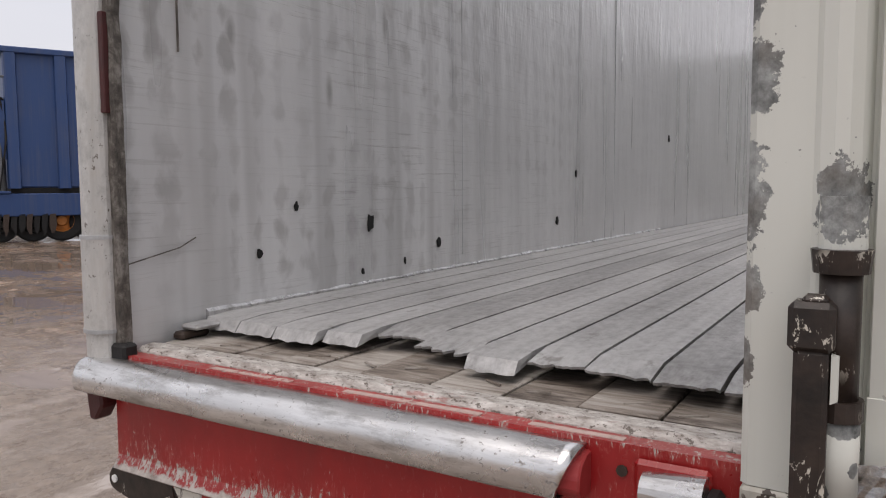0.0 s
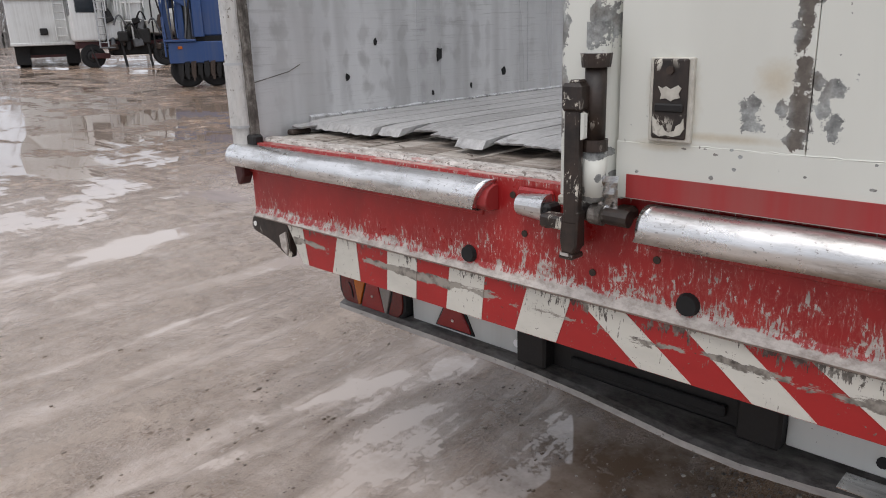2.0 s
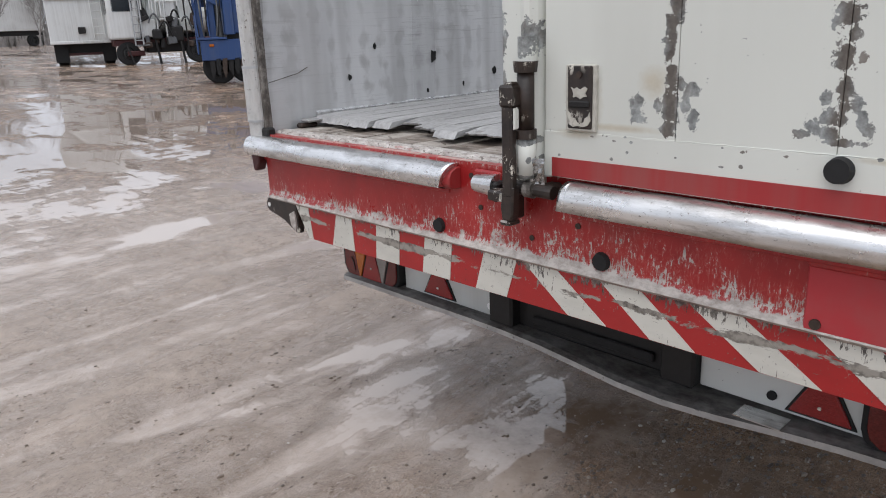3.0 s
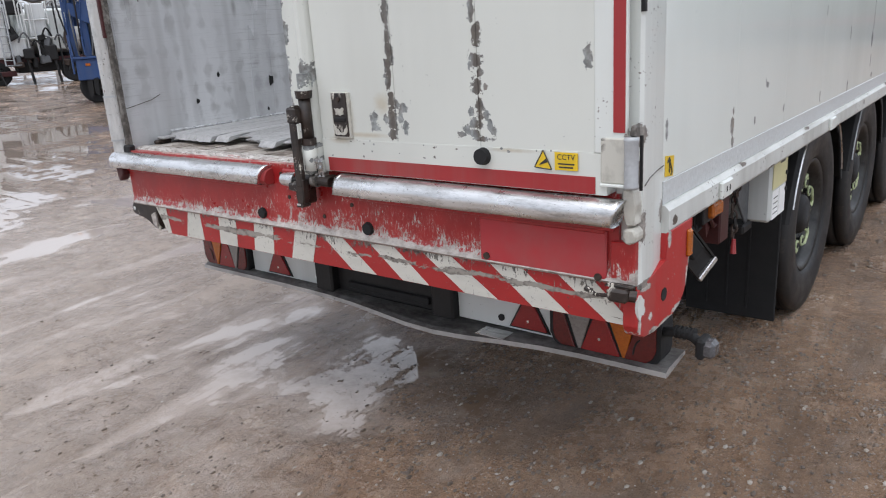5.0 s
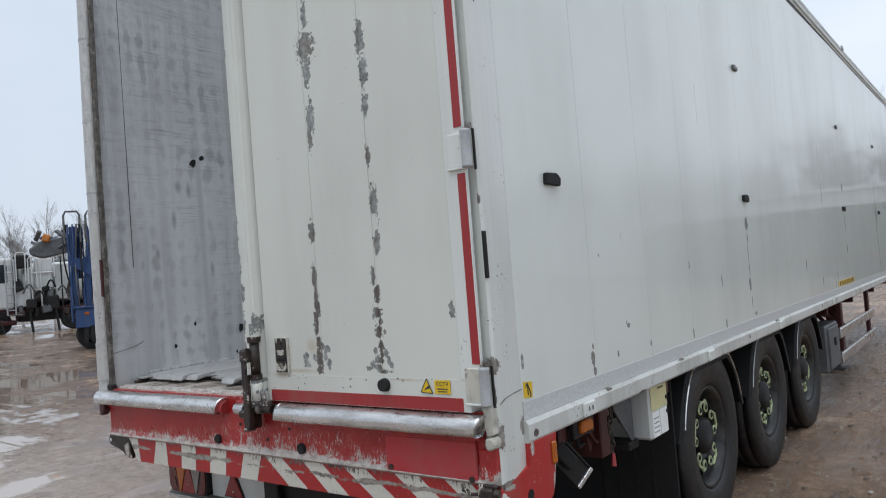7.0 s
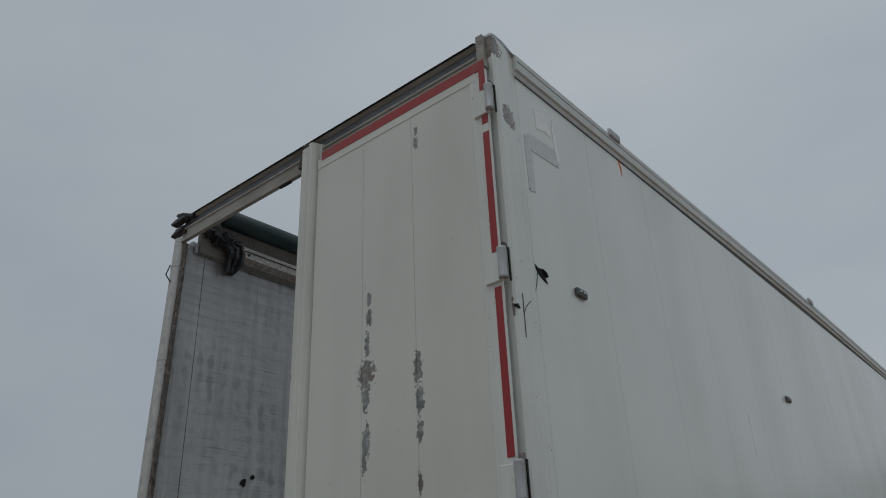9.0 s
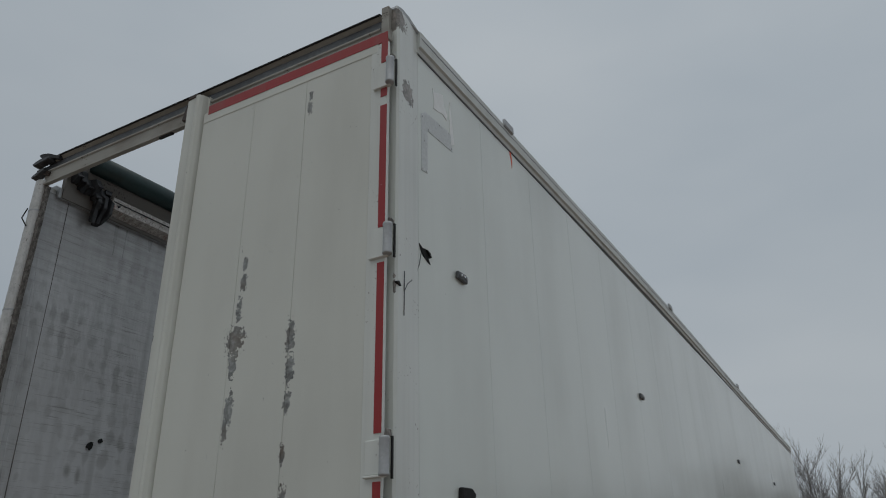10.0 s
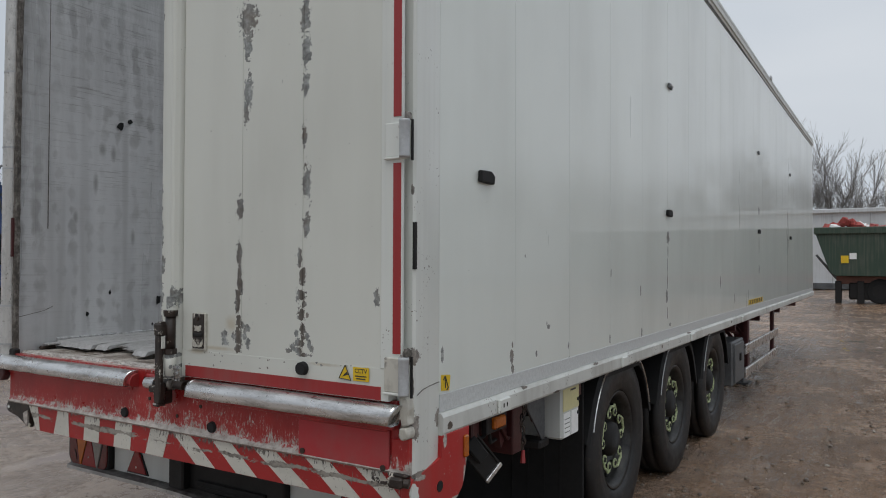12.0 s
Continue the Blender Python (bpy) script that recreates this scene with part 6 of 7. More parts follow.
def tail_lamp(x0, x1, flip):
    """Long rounded lamp: lenses of a triangle pattern in a black rubber frame."""
    lo, hi = 0.466, 0.655
    body = part("tail_lamp", prism(rounded(x0, x1, lo, hi, 0.050), "y", 0.325, 0.42, 0.006), M_BLACK, trailer, "rounded red tail lamp in a black rubber frame", smooth=False)
    w = x1 - x0
    z0, z1 = lo + 0.014, hi - 0.012
    # shares of the width: foot from, foot to, head to, head from
    spec = (("lens", 0.115, 0.245, 0.075, 0.035, M_LENS), ("clear_lens", 0.275, 0.300, 0.420, 0.140, M_CLEAR), ("triangle_lens", 0.300, 0.655, 0.485, 0.460, M_REFLECT),
            ("amber_lens", 0.680, 0.705, 0.800, 0.520, M_AMBER), ("lens", 0.690, 0.880, 0.960, 0.835, M_LENS))
    for name, a, b, c, d, mt in spec:
        poly = [(a, z0), (b, z0), (c, z1), (d, z1)]
        if name == "lens" and a < 0.5:
            poly = [(0.115, z0), (0.245, z0), (0.095, z1), (0.035, z1 - 0.03), (0.035, z0 + 0.045), (0.055, z0 + 0.018)]
        elif name == "lens":
            poly = [(0.690, z0), (0.880, z0), (0.935, z0 + 0.018), (0.962, z0 + 0.045), (0.962, z1 - 0.03), (0.90, z1), (0.835, z1)]
        poly = [((x1 - q * w) if flip else (x0 + q * w), z) for q, z in poly]
        lens = part(name, prism(poly, "y", 0.319, 0.327, 0.002), mt, body)
        if name == "triangle_lens":
            m = sum(q for q, z in poly) / 4
            part("lens_screw", rod((m, 0.3165, z0 + 0.05), (m, 0.320, z0 + 0.05), 0.005, 8), M_GALV, lens)
        if name == "lens" and a > 0.5:
            b2 = bmesh.new()
            q = [(0.86 + 0.085 * math.cos(t), z0 + 0.02 + 0.06 * math.sin(t)) for t in (1.9, 2.2, 2.5, 2.8, 3.1)]
            pipe([((x1 - g * w) if flip else (x0 + g * w), 0.3185, z) for g, z in q], 0.003, 6, b2)
            part("lens_rib", b2, M_BLACK, lens)
    part("lamp_back", prism(rounded(x0 + 0.02, x1 - 0.02, lo + 0.02, hi - 0.02, 0.03), "y", 0.42, 0.47, 0.004), M_DARK, body)
    return body


tail_lamp(-2.460, -2.105, True)
tail_lamp(-0.437, -0.038, False)
arm = bmesh.new()
pipe([(-0.06, 0.35, 0.585), (0.0, 0.345, 0.60), (0.05, 0.34, 0.60), (0.085, 0.335, 0.58)], 0.016, 10, arm)
mk = part("marker_arm", arm, M_BLACK, trailer, "black rubber outline lamp on an arm", smooth=True)
for i in range(5):
    part("arm_ridge", rod((0.0 + i * 0.014, 0.344, 0.602), (0.006 + i * 0.014, 0.344, 0.602), 0.021, 10), M_BLACK, mk)
part("marker_lens", box(0.082, 0.132, 0.305, 0.365, 0.545, 0.60, 0.012), M_GREYLENS, mk, "clear lens")
part("marker_body", box(0.076, 0.104, 0.300, 0.37, 0.54, 0.606, 0.008), M_BLACK, mk)

# ---- chassis and wheels ----
for x in (-1.75, -0.88):
    part("chassis_beam", prism([(x - 0.06, 0.72), (x + 0.06, 0.72), (x + 0.06, 0.74), (x + 0.01, 0.75), (x + 0.01, 1.0), (x + 0.06, 1.01), (x + 0.06, 1.03), (x - 0.06, 1.03), (x - 0.06, 1.01), (x - 0.01, 1.0), (x - 0.01, 0.75), (x - 0.06, 0.74)], "y", 0.4, END - 0.3),
         M_REDDARK, trailer, "dark red chassis beam")
for y in (0.55, 1.7, 6.2, 7.8, 9.6, 11.5):
    part("cross_member", box(XL + 0.05, -0.05, y, y + 0.06, 0.86, 1.0, 0.006), M_REDDARK, trailer)
part("floor_underside", box(XL + 0.02, -0.03, 0.10, END, 1.0, 1.05), M_DARK, trailer)

R = 0.53
tread = [(-0.165, R - 0.010), (-0.12, R), (-0.118, R - 0.065), (-0.108, R - 0.065), (-0.106, R), (-0.035, R), (-0.033, R - 0.065), (-0.023, R - 0.065), (-0.021, R), (0.021, R), (0.023, R - 0.065), (0.033, R - 0.065), (0.035, R),
         (0.106, R), (0.108, R - 0.065), (0.118, R - 0.065), (0.12, R), (0.165, R - 0.010)]
tyre_prof = [(-0.135, 0.30), (-0.175, 0.36), (-0.185, 0.42), (-0.178, 0.48)] + tread + [(0.178, 0.48), (0.187, 0.43), (0.187, 0.40), (0.176, 0.36), (0.172, 0.325), (0.150, 0.302)]
rim_prof = [(-0.13, 0.298), (-0.15, 0.31), (-0.12, 0.27), (0.0, 0.262), (0.09, 0.266), (0.135, 0.282), (0.156, 0.306), (0.162, 0.300), (0.142, 0.278), (0.10, 0.262), (0.065, 0.255), (0.055, 0.240), (0.092, 0.205), (0.096, 0.150), (0.06, 0.125), (0.02, 0.0), (-0.02, 0.0), (-0.02, 0.20)]
hub_prof = [(0.02, 0.118), (0.10, 0.112), (0.135, 0.100), (0.150, 0.075), (0.152, 0.0), (0.02, 0.0)]
base = new("wheel")
base.parent = trailer
tagged(base, "worn black truck tyre on a grey rim")
part("tyre", lathe(tyre_prof, 56), M_TYRE, base, smooth=True)
rim = part("rim", lathe(rim_prof, 48), M_STEELRIM, base, smooth=True)
part("hub", lathe(hub_prof, 28), M_DARK, base, smooth=True)
for i in range(10):
    a = 2 * math.pi * i / 10
    c, s = math.cos(a), math.sin(a)
    part("wheel_nut", rod((0.09, 0.172 * c, 0.172 * s), (0.130, 0.172 * c, 0.172 * s), 0.019, 6, 0.016), M_DARK, base)
    t = a + 0.42
    c2, s2 = math.cos(t), math.sin(t)
    if i % 2 == 0:
        b = bmesh.new()
        c2, s2 = math.cos(a + 0.628), math.sin(a + 0.628)
        am = a + 0.314
        for q, w in ((c, s), (c2, s2)):
            pipe([(0.122, 0.172 * q + 0.025 * math.cos(t * 0.7), 0.172 * w + 0.025 * math.sin(t * 0.7)) for t in range(10)], 0.0065, 6, b)
        pipe([(0.124, 0.196 * c, 0.196 * s), (0.127, 0.212 * math.cos(am - 0.16), 0.212 * math.sin(am - 0.16)), (0.128, 0.204 * math.cos(am), 0.204 * math.sin(am)), (0.127, 0.212 * math.cos(am + 0.16), 0.212 * math.sin(am + 0.16)), (0.124, 0.196 * c2, 0.196 * s2)], 0.0085, 6, b)
        part("nut_clip", b, M_NUT, base, "pale lime nut clip")
    part("rim_hole", rod((0.094, 0.225 * math.cos(a + 0.31), 0.225 * math.sin(a + 0.31)), (0.066, 0.225 * math.cos(a + 0.31), 0.225 * math.sin(a + 0.31)), 0.022, 8), M_HOLE, base)
base.location = (-0.25, 2.49, R - 0.065)
WHEELS = (2.49, 3.88, 5.27)
for k, y in enumerate(WHEELS):
    if k:
        copy_thing(base, pose(-0.25, y, R - 0.065, 17 * k, 0, 0))
    copy_thing(base, pose(-2.29, y, R - 0.065, 9 * k, 0, 180))
    part("axle", rod((-2.3, y, 0.465), (-0.25, y, 0.465), 0.075, 14), M_DARK, trailer)
    part("brake_drum", rod((-0.62, y, 0.52), (-0.45, y, 0.52), 0.22, 20), M_DARK, trailer)
    for x in (-0.25, -2.29):
        arc = bmesh.new()
        ring = []
        for i in range(15):
            a = radians(8 + 164 * i / 14)
            rr = 0.60 + (0.02 if i in (0, 14) else 0)
            ring.append([arc.verts.new((x + dx, y + (rr + dr) * math.cos(a), 0.475 + min((rr + dr) * math.sin(a), 0.48 + dr))) for dx, dr in ((-0.20, 0), (0.185, 0), (0.20, -0.02), (0.20, -0.055), (0.19, -0.055), (0.182, -0.014), (-0.20, -0.014))])
        for p, q in zip(ring, ring[1:]):
            for j in range(7):
                arc.faces.new((p[j], p[(j + 1) % 7], q[(j + 1) % 7], q[j]))
        arc.faces.new(ring[0])
        arc.faces.new(ring[-1][::-1])
        mg = part("mudguard", arc, M_BLACK, trailer, "black plastic mudguard")
        if x > -1:
            for s in ((-1,) if k else (-1, 1)):
                b = bmesh.new()
                pipe([(x + 0.202, y + s * 0.565 * math.cos(a), 0.475 + min(0.565 * math.sin(a), 0.45)) for a in [radians(d) for d in range(15, 60, 6)]], 0.005, 5, b)
                part("guard_trim", b, M_GALV if k == 0 else M_RAIL, mg)
for x0, x1 in ((-0.52, -0.10), (-2.44, -2.02)):
    fl = part("mud_flap", box(x0, x1 + 0.02, 1.86, 1.875, 0.07, 0.97, 0.004), M_BLACK, trailer, "black rubber mud flap")
    for x in (x0 + 0.1, x0 + 0.2, x0 + 0.3):
        part("flap_rib", box(x, x + 0.012, 1.855, 1.86, 0.12, 0.9, 0.002), M_BLACK, fl)
# Added black sheet that keeps the space between the wheels dark.
part("dark_sheet", box(-2.0, -0.53, 1.88, 1.895, 0.10, 0.95), M_BLACK, trailer, "wide black sheet added for the dark under the trailer")

# control box and clutter between sill and wheels
cbox = part("control_box", box(-0.40, -0.012, 1.395, 1.625, 0.69, 0.955, 0.012), M_WHITE, trailer, "white control box with labels")
part("box_label", box(-0.012, -0.009, 1.405, 1.615, 0.83, 0.945), M_OLDLABEL, cbox, "yellowed label")
part("box_label", box(-0.012, -0.0095, 1.415, 1.50, 0.70, 0.820), M_STICK, cbox, "white label")
part("box_label", box(-0.012, -0.0095, 1.515, 1.605, 0.70, 0.820), M_STICK, cbox, "white label")
part("label_bar", box(-0.0092, -0.008, 1.50, 1.57, 0.925, 0.934), M_INK, cbox)
for i in range(4):
    part("label_bar", box(-0.0096, -0.0085, 1.425, 1.49, 0.722 + i * 0.022, 0.726 + i * 0.022), M_SCRAP, cbox)
part("box_bracket", box(-0.36, -0.08, 1.28, 1.395, 0.66, 0.70, 0.008), M_DARK, cbox)
for z in (0.80, 0.87):
    part("box_knob", rod((-0.012, 1.60, z), (-0.004, 1.60, z), 0.010, 10), M_BLACK, cbox)
part("amber_marker", box(-0.03, 0.0, 0.66, 0.76, 0.885, 0.935, 0.008), M_AMBER, trailer, "amber side marker lamp")
part("marker_bracket", box(-0.05, -0.02, 0.62, 0.80, 0.87, 0.96, 0.004), M_DARK, trailer)
part("red_bracket", box(-0.30, -0.08, 0.98, 1.08, 0.70, 0.98, 0.006), M_REDDARK, trailer, "red steel bracket")
part("red_bracket", prism([(0.86, 0.97), (1.0, 0.97), (0.98, 0.80), (0.92, 0.74)], "x", -0.14, -0.11), M_REDDARK, trailer)
tray = part("lamp_tray", prism([(-0.05, 0.0), (0.05, 0.0), (0.05, 0.012), (0.042, 0.012), (0.042, 0.004), (-0.042, 0.004), (-0.042, 0.012), (-0.05, 0.012)], "y", 0.0, 0.30), M_DARK, trailer, "black channel-shaped lamp tray hanging down")
t_long = Vector((0.07, 0.19, -0.22)).normalized()
t_face = Vector((0.70, -0.55, 0.2))
t_face = (t_face - t_long * t_face.dot(t_long)).normalized()
t_side = t_long.cross(t_face)
tray.matrix_local = Matrix(((t_side.x, t_long.x, t_face.x, -0.10), (t_side.y, t_long.y, t_face.y, 0.50), (t_side.z, t_long.z, t_face.z, 0.92), (0, 0, 0, 1)))
part("tray_end", box(-0.05, 0.05, 0.285, 0.305, -0.004, 0.016, 0.003), M_GALV, tray, "bright worn end")
part("tray_box", box(-0.030, 0.030, 0.08, 0.20, 0.004, 0.030, 0.006), M_BLACK, tray)
chain = new("chain")
chain.parent = trailer
tagged(chain, "short rusty chain with a frayed red end")
for i in range(9):
    b = bmesh.new()
    pipe([((0.010 * math.cos(t * 0.7)) if i % 2 else 0.0, 0.0 if i % 2 else 0.010 * math.cos(t * 0.7), 0.017 * math.sin(t * 0.7)) for t in range(10)], 0.0042, 5, b)
    ob = part("chain_link", b, M_RUST if i % 3 else M_DARK, chain)
    ob.location = (-0.03 + 0.006 * math.sin(i * 1.3), 0.98 + 0.008 * math.sin(i * 0.9), 0.955 - 0.026 * i)
part("frayed_end", rod((-0.03, 0.985, 0.73), (-0.026, 0.972, 0.675), 0.007, 7, 0.012), M_TAPE, chain)
hs = random.Random(12)
for i in range(7):
    b = bmesh.new()
    y, sag = 0.70 + i * 0.085, hs.uniform(0.05, 0.16)
    pipe([(-0.16 + 0.03 * (i % 3), y + 0.05 * t + 0.03 * math.sin(2 * t + i), 0.96 - sag * math.sin(t * 0.8) - 0.03 * t) for t in range(5)], 0.009, 7, b)
    part("hose", b, (M_BLACK, M_DARK, M_REDDARK)[i % 3], trailer)
part("gusset_plate", prism([(1.14, 0.90), (1.36, 0.955), (1.36, 0.70), (1.33, 0.70)], "x", -0.10, -0.09, 0.002), M_SCRAP, trailer, "grey triangular gusset plate")
for dy in (0.03, 0.06):
    part("bracket_slot", box(0.038, 0.0412, 0.62 + dy, 0.628 + dy, 0.985, 1.003), M_HOLE, srail)
part("air_tank", rod((-2.2, 1.15, 0.80), (-0.6, 1.15, 0.80), 0.13, 20), M_DARK, trailer)
# tool box, side guard and landing leg ahead of the wheels
tb = part("tool_box", box(-0.40, -0.04, 6.0, 6.62, 0.30, 0.76, 0.015), M_SCRAP, trailer, "grey metal tool box")
part("box_lid", box(-0.045, -0.022, 6.05, 6.57, 0.33, 0.73, 0.008), M_SCRAP, tb)
part("box_latch", box(-0.024, -0.008, 6.28, 6.36, 0.54, 0.62, 0.004), M_DARK, tb)
for z in (0.30, 0.56):
    part("side_guard", box(-0.055, -0.02, 6.70, 9.25, z, z + 0.11, 0.010), M_GALV, trailer, "aluminium side guard rail")
for y in (7.0, 9.0):
    part("guard_post", box(-0.10, -0.055, y, y + 0.11, 0.27, 1.0, 0.006), M_REDDARK, trailer)
for y in (6.75, 7.35):
    part("guard_stay", rod((-0.08, y, 0.62), (-0.45, y + 0.25, 0.96), 0.022, 8), M_REDDARK, trailer)
for x in (-0.42, -2.08):
    leg = part("landing_leg", box(x - 0.07, x + 0.07, 8.55, 8.69, 0.42, 1.0, 0.010), M_REDDARK, trailer, "landing leg")
    part("leg_foot", box(x - 0.05, x + 0.05, 8.57, 8.67, -0.05, 0.43, 0.004), M_SCRAP, leg)
    part("foot_plate", box(x - 0.13, x + 0.13, 8.50, 8.74, -0.07, -0.03, 0.006), M_SCRAP, leg)
part("leg_brace", rod((-0.42, 8.6, 0.62), (-0.88, 7.4, 0.9), 0.025, 8), M_REDDARK, trailer)


# ---- yard: other vehicles ----
def far(az, d, z=None):
    """A place d metres off the first viewpoint, az degrees left of the trailer's axis."""
    x, y = -0.3 - d * math.sin(radians(az)), -1.2 + d * math.cos(radians(az))
    return x, y, (land(x, y) if z is None else z)


def turned(az, d, extra=0.0, z=None):
    """A frame at far(az, d) whose x runs to the right and whose y runs away from the viewer."""
    x, y, zz = far(az, d, z)
    return pose(x, y, zz, 0, 0, az + extra)


def plain_wheel(parent, x, y, r, width, rim_mat, axis="x"):
    w = new("wheel")
    w.parent = parent
    part("tyre", lathe([(-width / 2, r * 0.55), (-width / 2, r * 0.9), (-width * 0.4, r), (width * 0.4, r), (width / 2, r * 0.9), (width / 2, r * 0.55)], 28), M_BLACK, w, smooth=False)
    part("rim", lathe([(width * 0.42, 0.0), (width * 0.42, r * 0.22), (width * 0.2, r * 0.30), (width * 0.15, r * 0.5), (width * 0.48, r * 0.56), (-width * 0.4, r * 0.56), (-width * 0.4, 0.0)], 24), rim_mat, w)
    w.matrix_local = pose(x, y, r, 0, 0, -90 if axis == "y" else 0)
    return w


# blue waste machine on a trailer frame
blue = thing("scrap_press", "blue ribbed scrap press on a trailer frame, scrap on top", "machine", at=turned(60.6, 21.0, 3.0))
hop = part("hopper", box(-0.50, 7.5, 0.0, 2.4, 1.30, 4.50, 0.03), M_BLUE, blue, "blue ribbed steel hopper")
for i in range(8):
    x = -0.50 + i * 1.05
    part("rib", prism([(x, -0.001), (x + 0.03, -0.10), (x + 0.26, -0.10), (x + 0.29, -0.001)], "z", 1.28, 4.42), M_BLUE, hop)
part("top_rim", box(-0.56, 7.55, -0.12, 2.46, 4.42, 4.56, 0.02), M_BLUE, hop)
part("frame_beam", box(-1.15, 7.5, -0.05, 0.20, 0.62, 1.16, 0.02), M_BLUE, blue, "blue frame beam")
part("frame_beam", box(-1.15, 7.5, 2.1, 2.35, 0.62, 1.16, 0.02), M_BLUE, blue)
part("gap_plate", box(-0.45, 7.4, 0.02, 2.3, 1.16, 1.30), M_HOLE, blue)
part("amber_marker", box(-0.92, -0.80, -0.075, -0.05, 0.98, 1.05, 0.01), M_AMBER, blue, "amber marker lamp")
for x in (-1.10, -0.78):
    part("post", box(x - 0.09, x + 0.09, 0.0, 0.2, 1.1, 3.45, 0.02), M_BLUE, blue)
part("gusset", prism([(-1.1, 3.2), (-0.45, 3.0), (-0.45, 3.3), (-1.1, 3.45)], "y", 0.0, 0.12), M_BLUE, blue)
part("cylinder", rod((-0.62, 0.15, 1.2), (-0.62, 0.15, 2.7), 0.10, 14), M_SCRAP, blue)
part("cylinder", rod((-0.95, 0.25, 2.0), (-0.95, 0.25, 3.4), 0.07, 14), M_BLUE, blue)
part("ladder_rail", rod((-1.22, -0.05, 0.8), (-1.22, -0.05, 3.5), 0.025, 8), M_BLUE, blue)
part("deck", box(-1.22, -0.45, -0.1, 0.7, 1.16, 1.22, 0.01), M_BLUE, blue)
hz = random.Random(21)
for i in range(7):
    b = bmesh.new()
    x, sway = -1.25 + 0.11 * i, hz.uniform(-0.15, 0.15)
    pipe([(x + sway * math.sin(j * 0.5 + i), -0.08 + 0.05 * math.sin(j + 2 * i), 3.5 - 0.25 * j) for j in range(10)], 0.022, 6, b)
    part("hose", b, (M_DARK, M_BLUE, M_SCRAP)[i % 3], blue)
for x in (-1.3, -0.75):
    b = bmesh.new()
    pipe([(x, -0.05, 3.0), (x, -0.05, 3.75), (x + 0.06, -0.05, 3.86), (x + 0.34, -0.05, 3.86), (x + 0.40, -0.05, 3.75), (x + 0.40, -0.05, 3.0)], 0.03, 8, b)
    part("guard_hoop", b, M_SCRAP, blue)
part("cylinder_rod", rod((-0.80, 0.0, 2.6), (-0.80, 0.0, 3.6), 0.05, 10), M_GALV, blue, "bright piston rod")
part("side_plate", prism([(-1.2, 2.35), (-0.5, 1.95), (-0.5, 3.3), (-0.75, 3.3), (-0.75, 2.5), (-1.2, 2.6)], "y", -0.06, -0.02), M_BLUE, blue)
for x in (0.6, 1.9, 3.4):
    plain_wheel(blue, x, 0.25, 0.50, 0.35, M_RIM, "y")
for x in (-0.72, -0.02, 1.2):
    plain_wheel(blue, x, 0.30, 0.44, 0.36, M_STEELRIM, "y")
for i in range(9):
    x = -0.95 + 0.16 * i
    rag = prism([(x, 0.66), (x + 0.13, 0.68), (x + 0.12 + hz.uniform(-0.03, 0.03), 0.40), (x + 0.09, 0.14 + 0.16 * hz.random()), (x + 0.03, 0.10 + 0.2 * hz.random()), (x - 0.02, 0.38)], "y", -0.02 - 0.03 * (i % 3), 0.0)
    part("torn_flap", rag, (M_DARK, M_BLACK, M_RUST)[i % 3], blue, "ragged dark flap hanging over the wheels")
part("stay", rod((2.45, -0.05, 0.0), (2.45, -0.05, 0.7), 0.05, 10), M_DARK, blue)
part("grab_arm", prism([(-2.15, 2.72), (-1.85, 2.62), (-1.2, 2.78), (-0.5, 2.95), (-0.5, 3.30), (-1.3, 3.18), (-1.9, 3.10), (-2.2, 2.88)], "y", 0.2, 0.6, 0.04), M_SCRAP, blue, "grey grab arm")
for i in range(26):
    b = box(-0.22, 0.22, -0.06, 0.06, -0.04, 0.04, 0.02)
    ob = part("scrap_piece", b, (M_SCRAP, M_DARK, M_SCRAP, M_BLUE)[i % 4], blue)
    ob.matrix_local = pose(-2.0 + 1.7 * hz.random(), 0.1 + 0.6 * hz.random(), 2.98 + 0.32 * hz.random(), hz.uniform(-40, 40), hz.uniform(-40, 40), hz.uniform(0, 180))
ob = part("orange_lamp", box(-0.10, 0.10, -0.08, 0.08, -0.11, 0.11, 0.04), M_RIM, blue, "orange block")
ob.matrix_local = pose(-1.75, 0.12, 3.16, 0, 20, 0)

# white tipper trailer seen from behind
tip = thing("tipper_trailer", "white tipping trailer seen from behind, ladder on its tailgate", "trailer", at=turned(71.2, 34.5))
part("tailgate", box(-1.25, 1.25, 0.0, 9.0, 0.86, 3.75, 0.03), M_FARWHITE, tip, "white tailgate and body")
part("lower_frame", box(-1.27, 1.27, -0.05, 0.15, 0.84, 0.96, 0.02), M_FARWHITE, tip)
part("top_rail", box(-1.28, 1.28, -0.06, 0.1, 2.55, 2.68, 0.02), M_FARWHITE, tip)
part("camera_box", box(-0.16, 0.12, -0.10, 0.0, 1.24, 1.50, 0.03), M_DARK, tip)
for x in (0.42, 0.82):
    part("ladder_rail", rod((x, -0.10, 1.05), (x, -0.10, 3.7), 0.025, 8), M_FARWHITE, tip)
for i in range(8):
    part("rung", rod((0.42, -0.10, 1.2 + i * 0.3), (0.82, -0.10, 1.2 + i * 0.3), 0.018, 8), M_FARWHITE, tip)
part("tail_sticker", box(0.95, 1.12, -0.056, -0.048, 1.05, 1.12), M_YELLOW, tip)
for s in (-1, 1):
    for y in (0.9, 2.2):
        plain_wheel(tip, s * 0.90, y, 0.52, 0.4, M_STEELRIM)
    part("mud_flap", box(s * 0.9 - 0.26, s * 0.9 + 0.26, 0.25, 0.28, 0.12, 0.86), M_BLACK, tip)
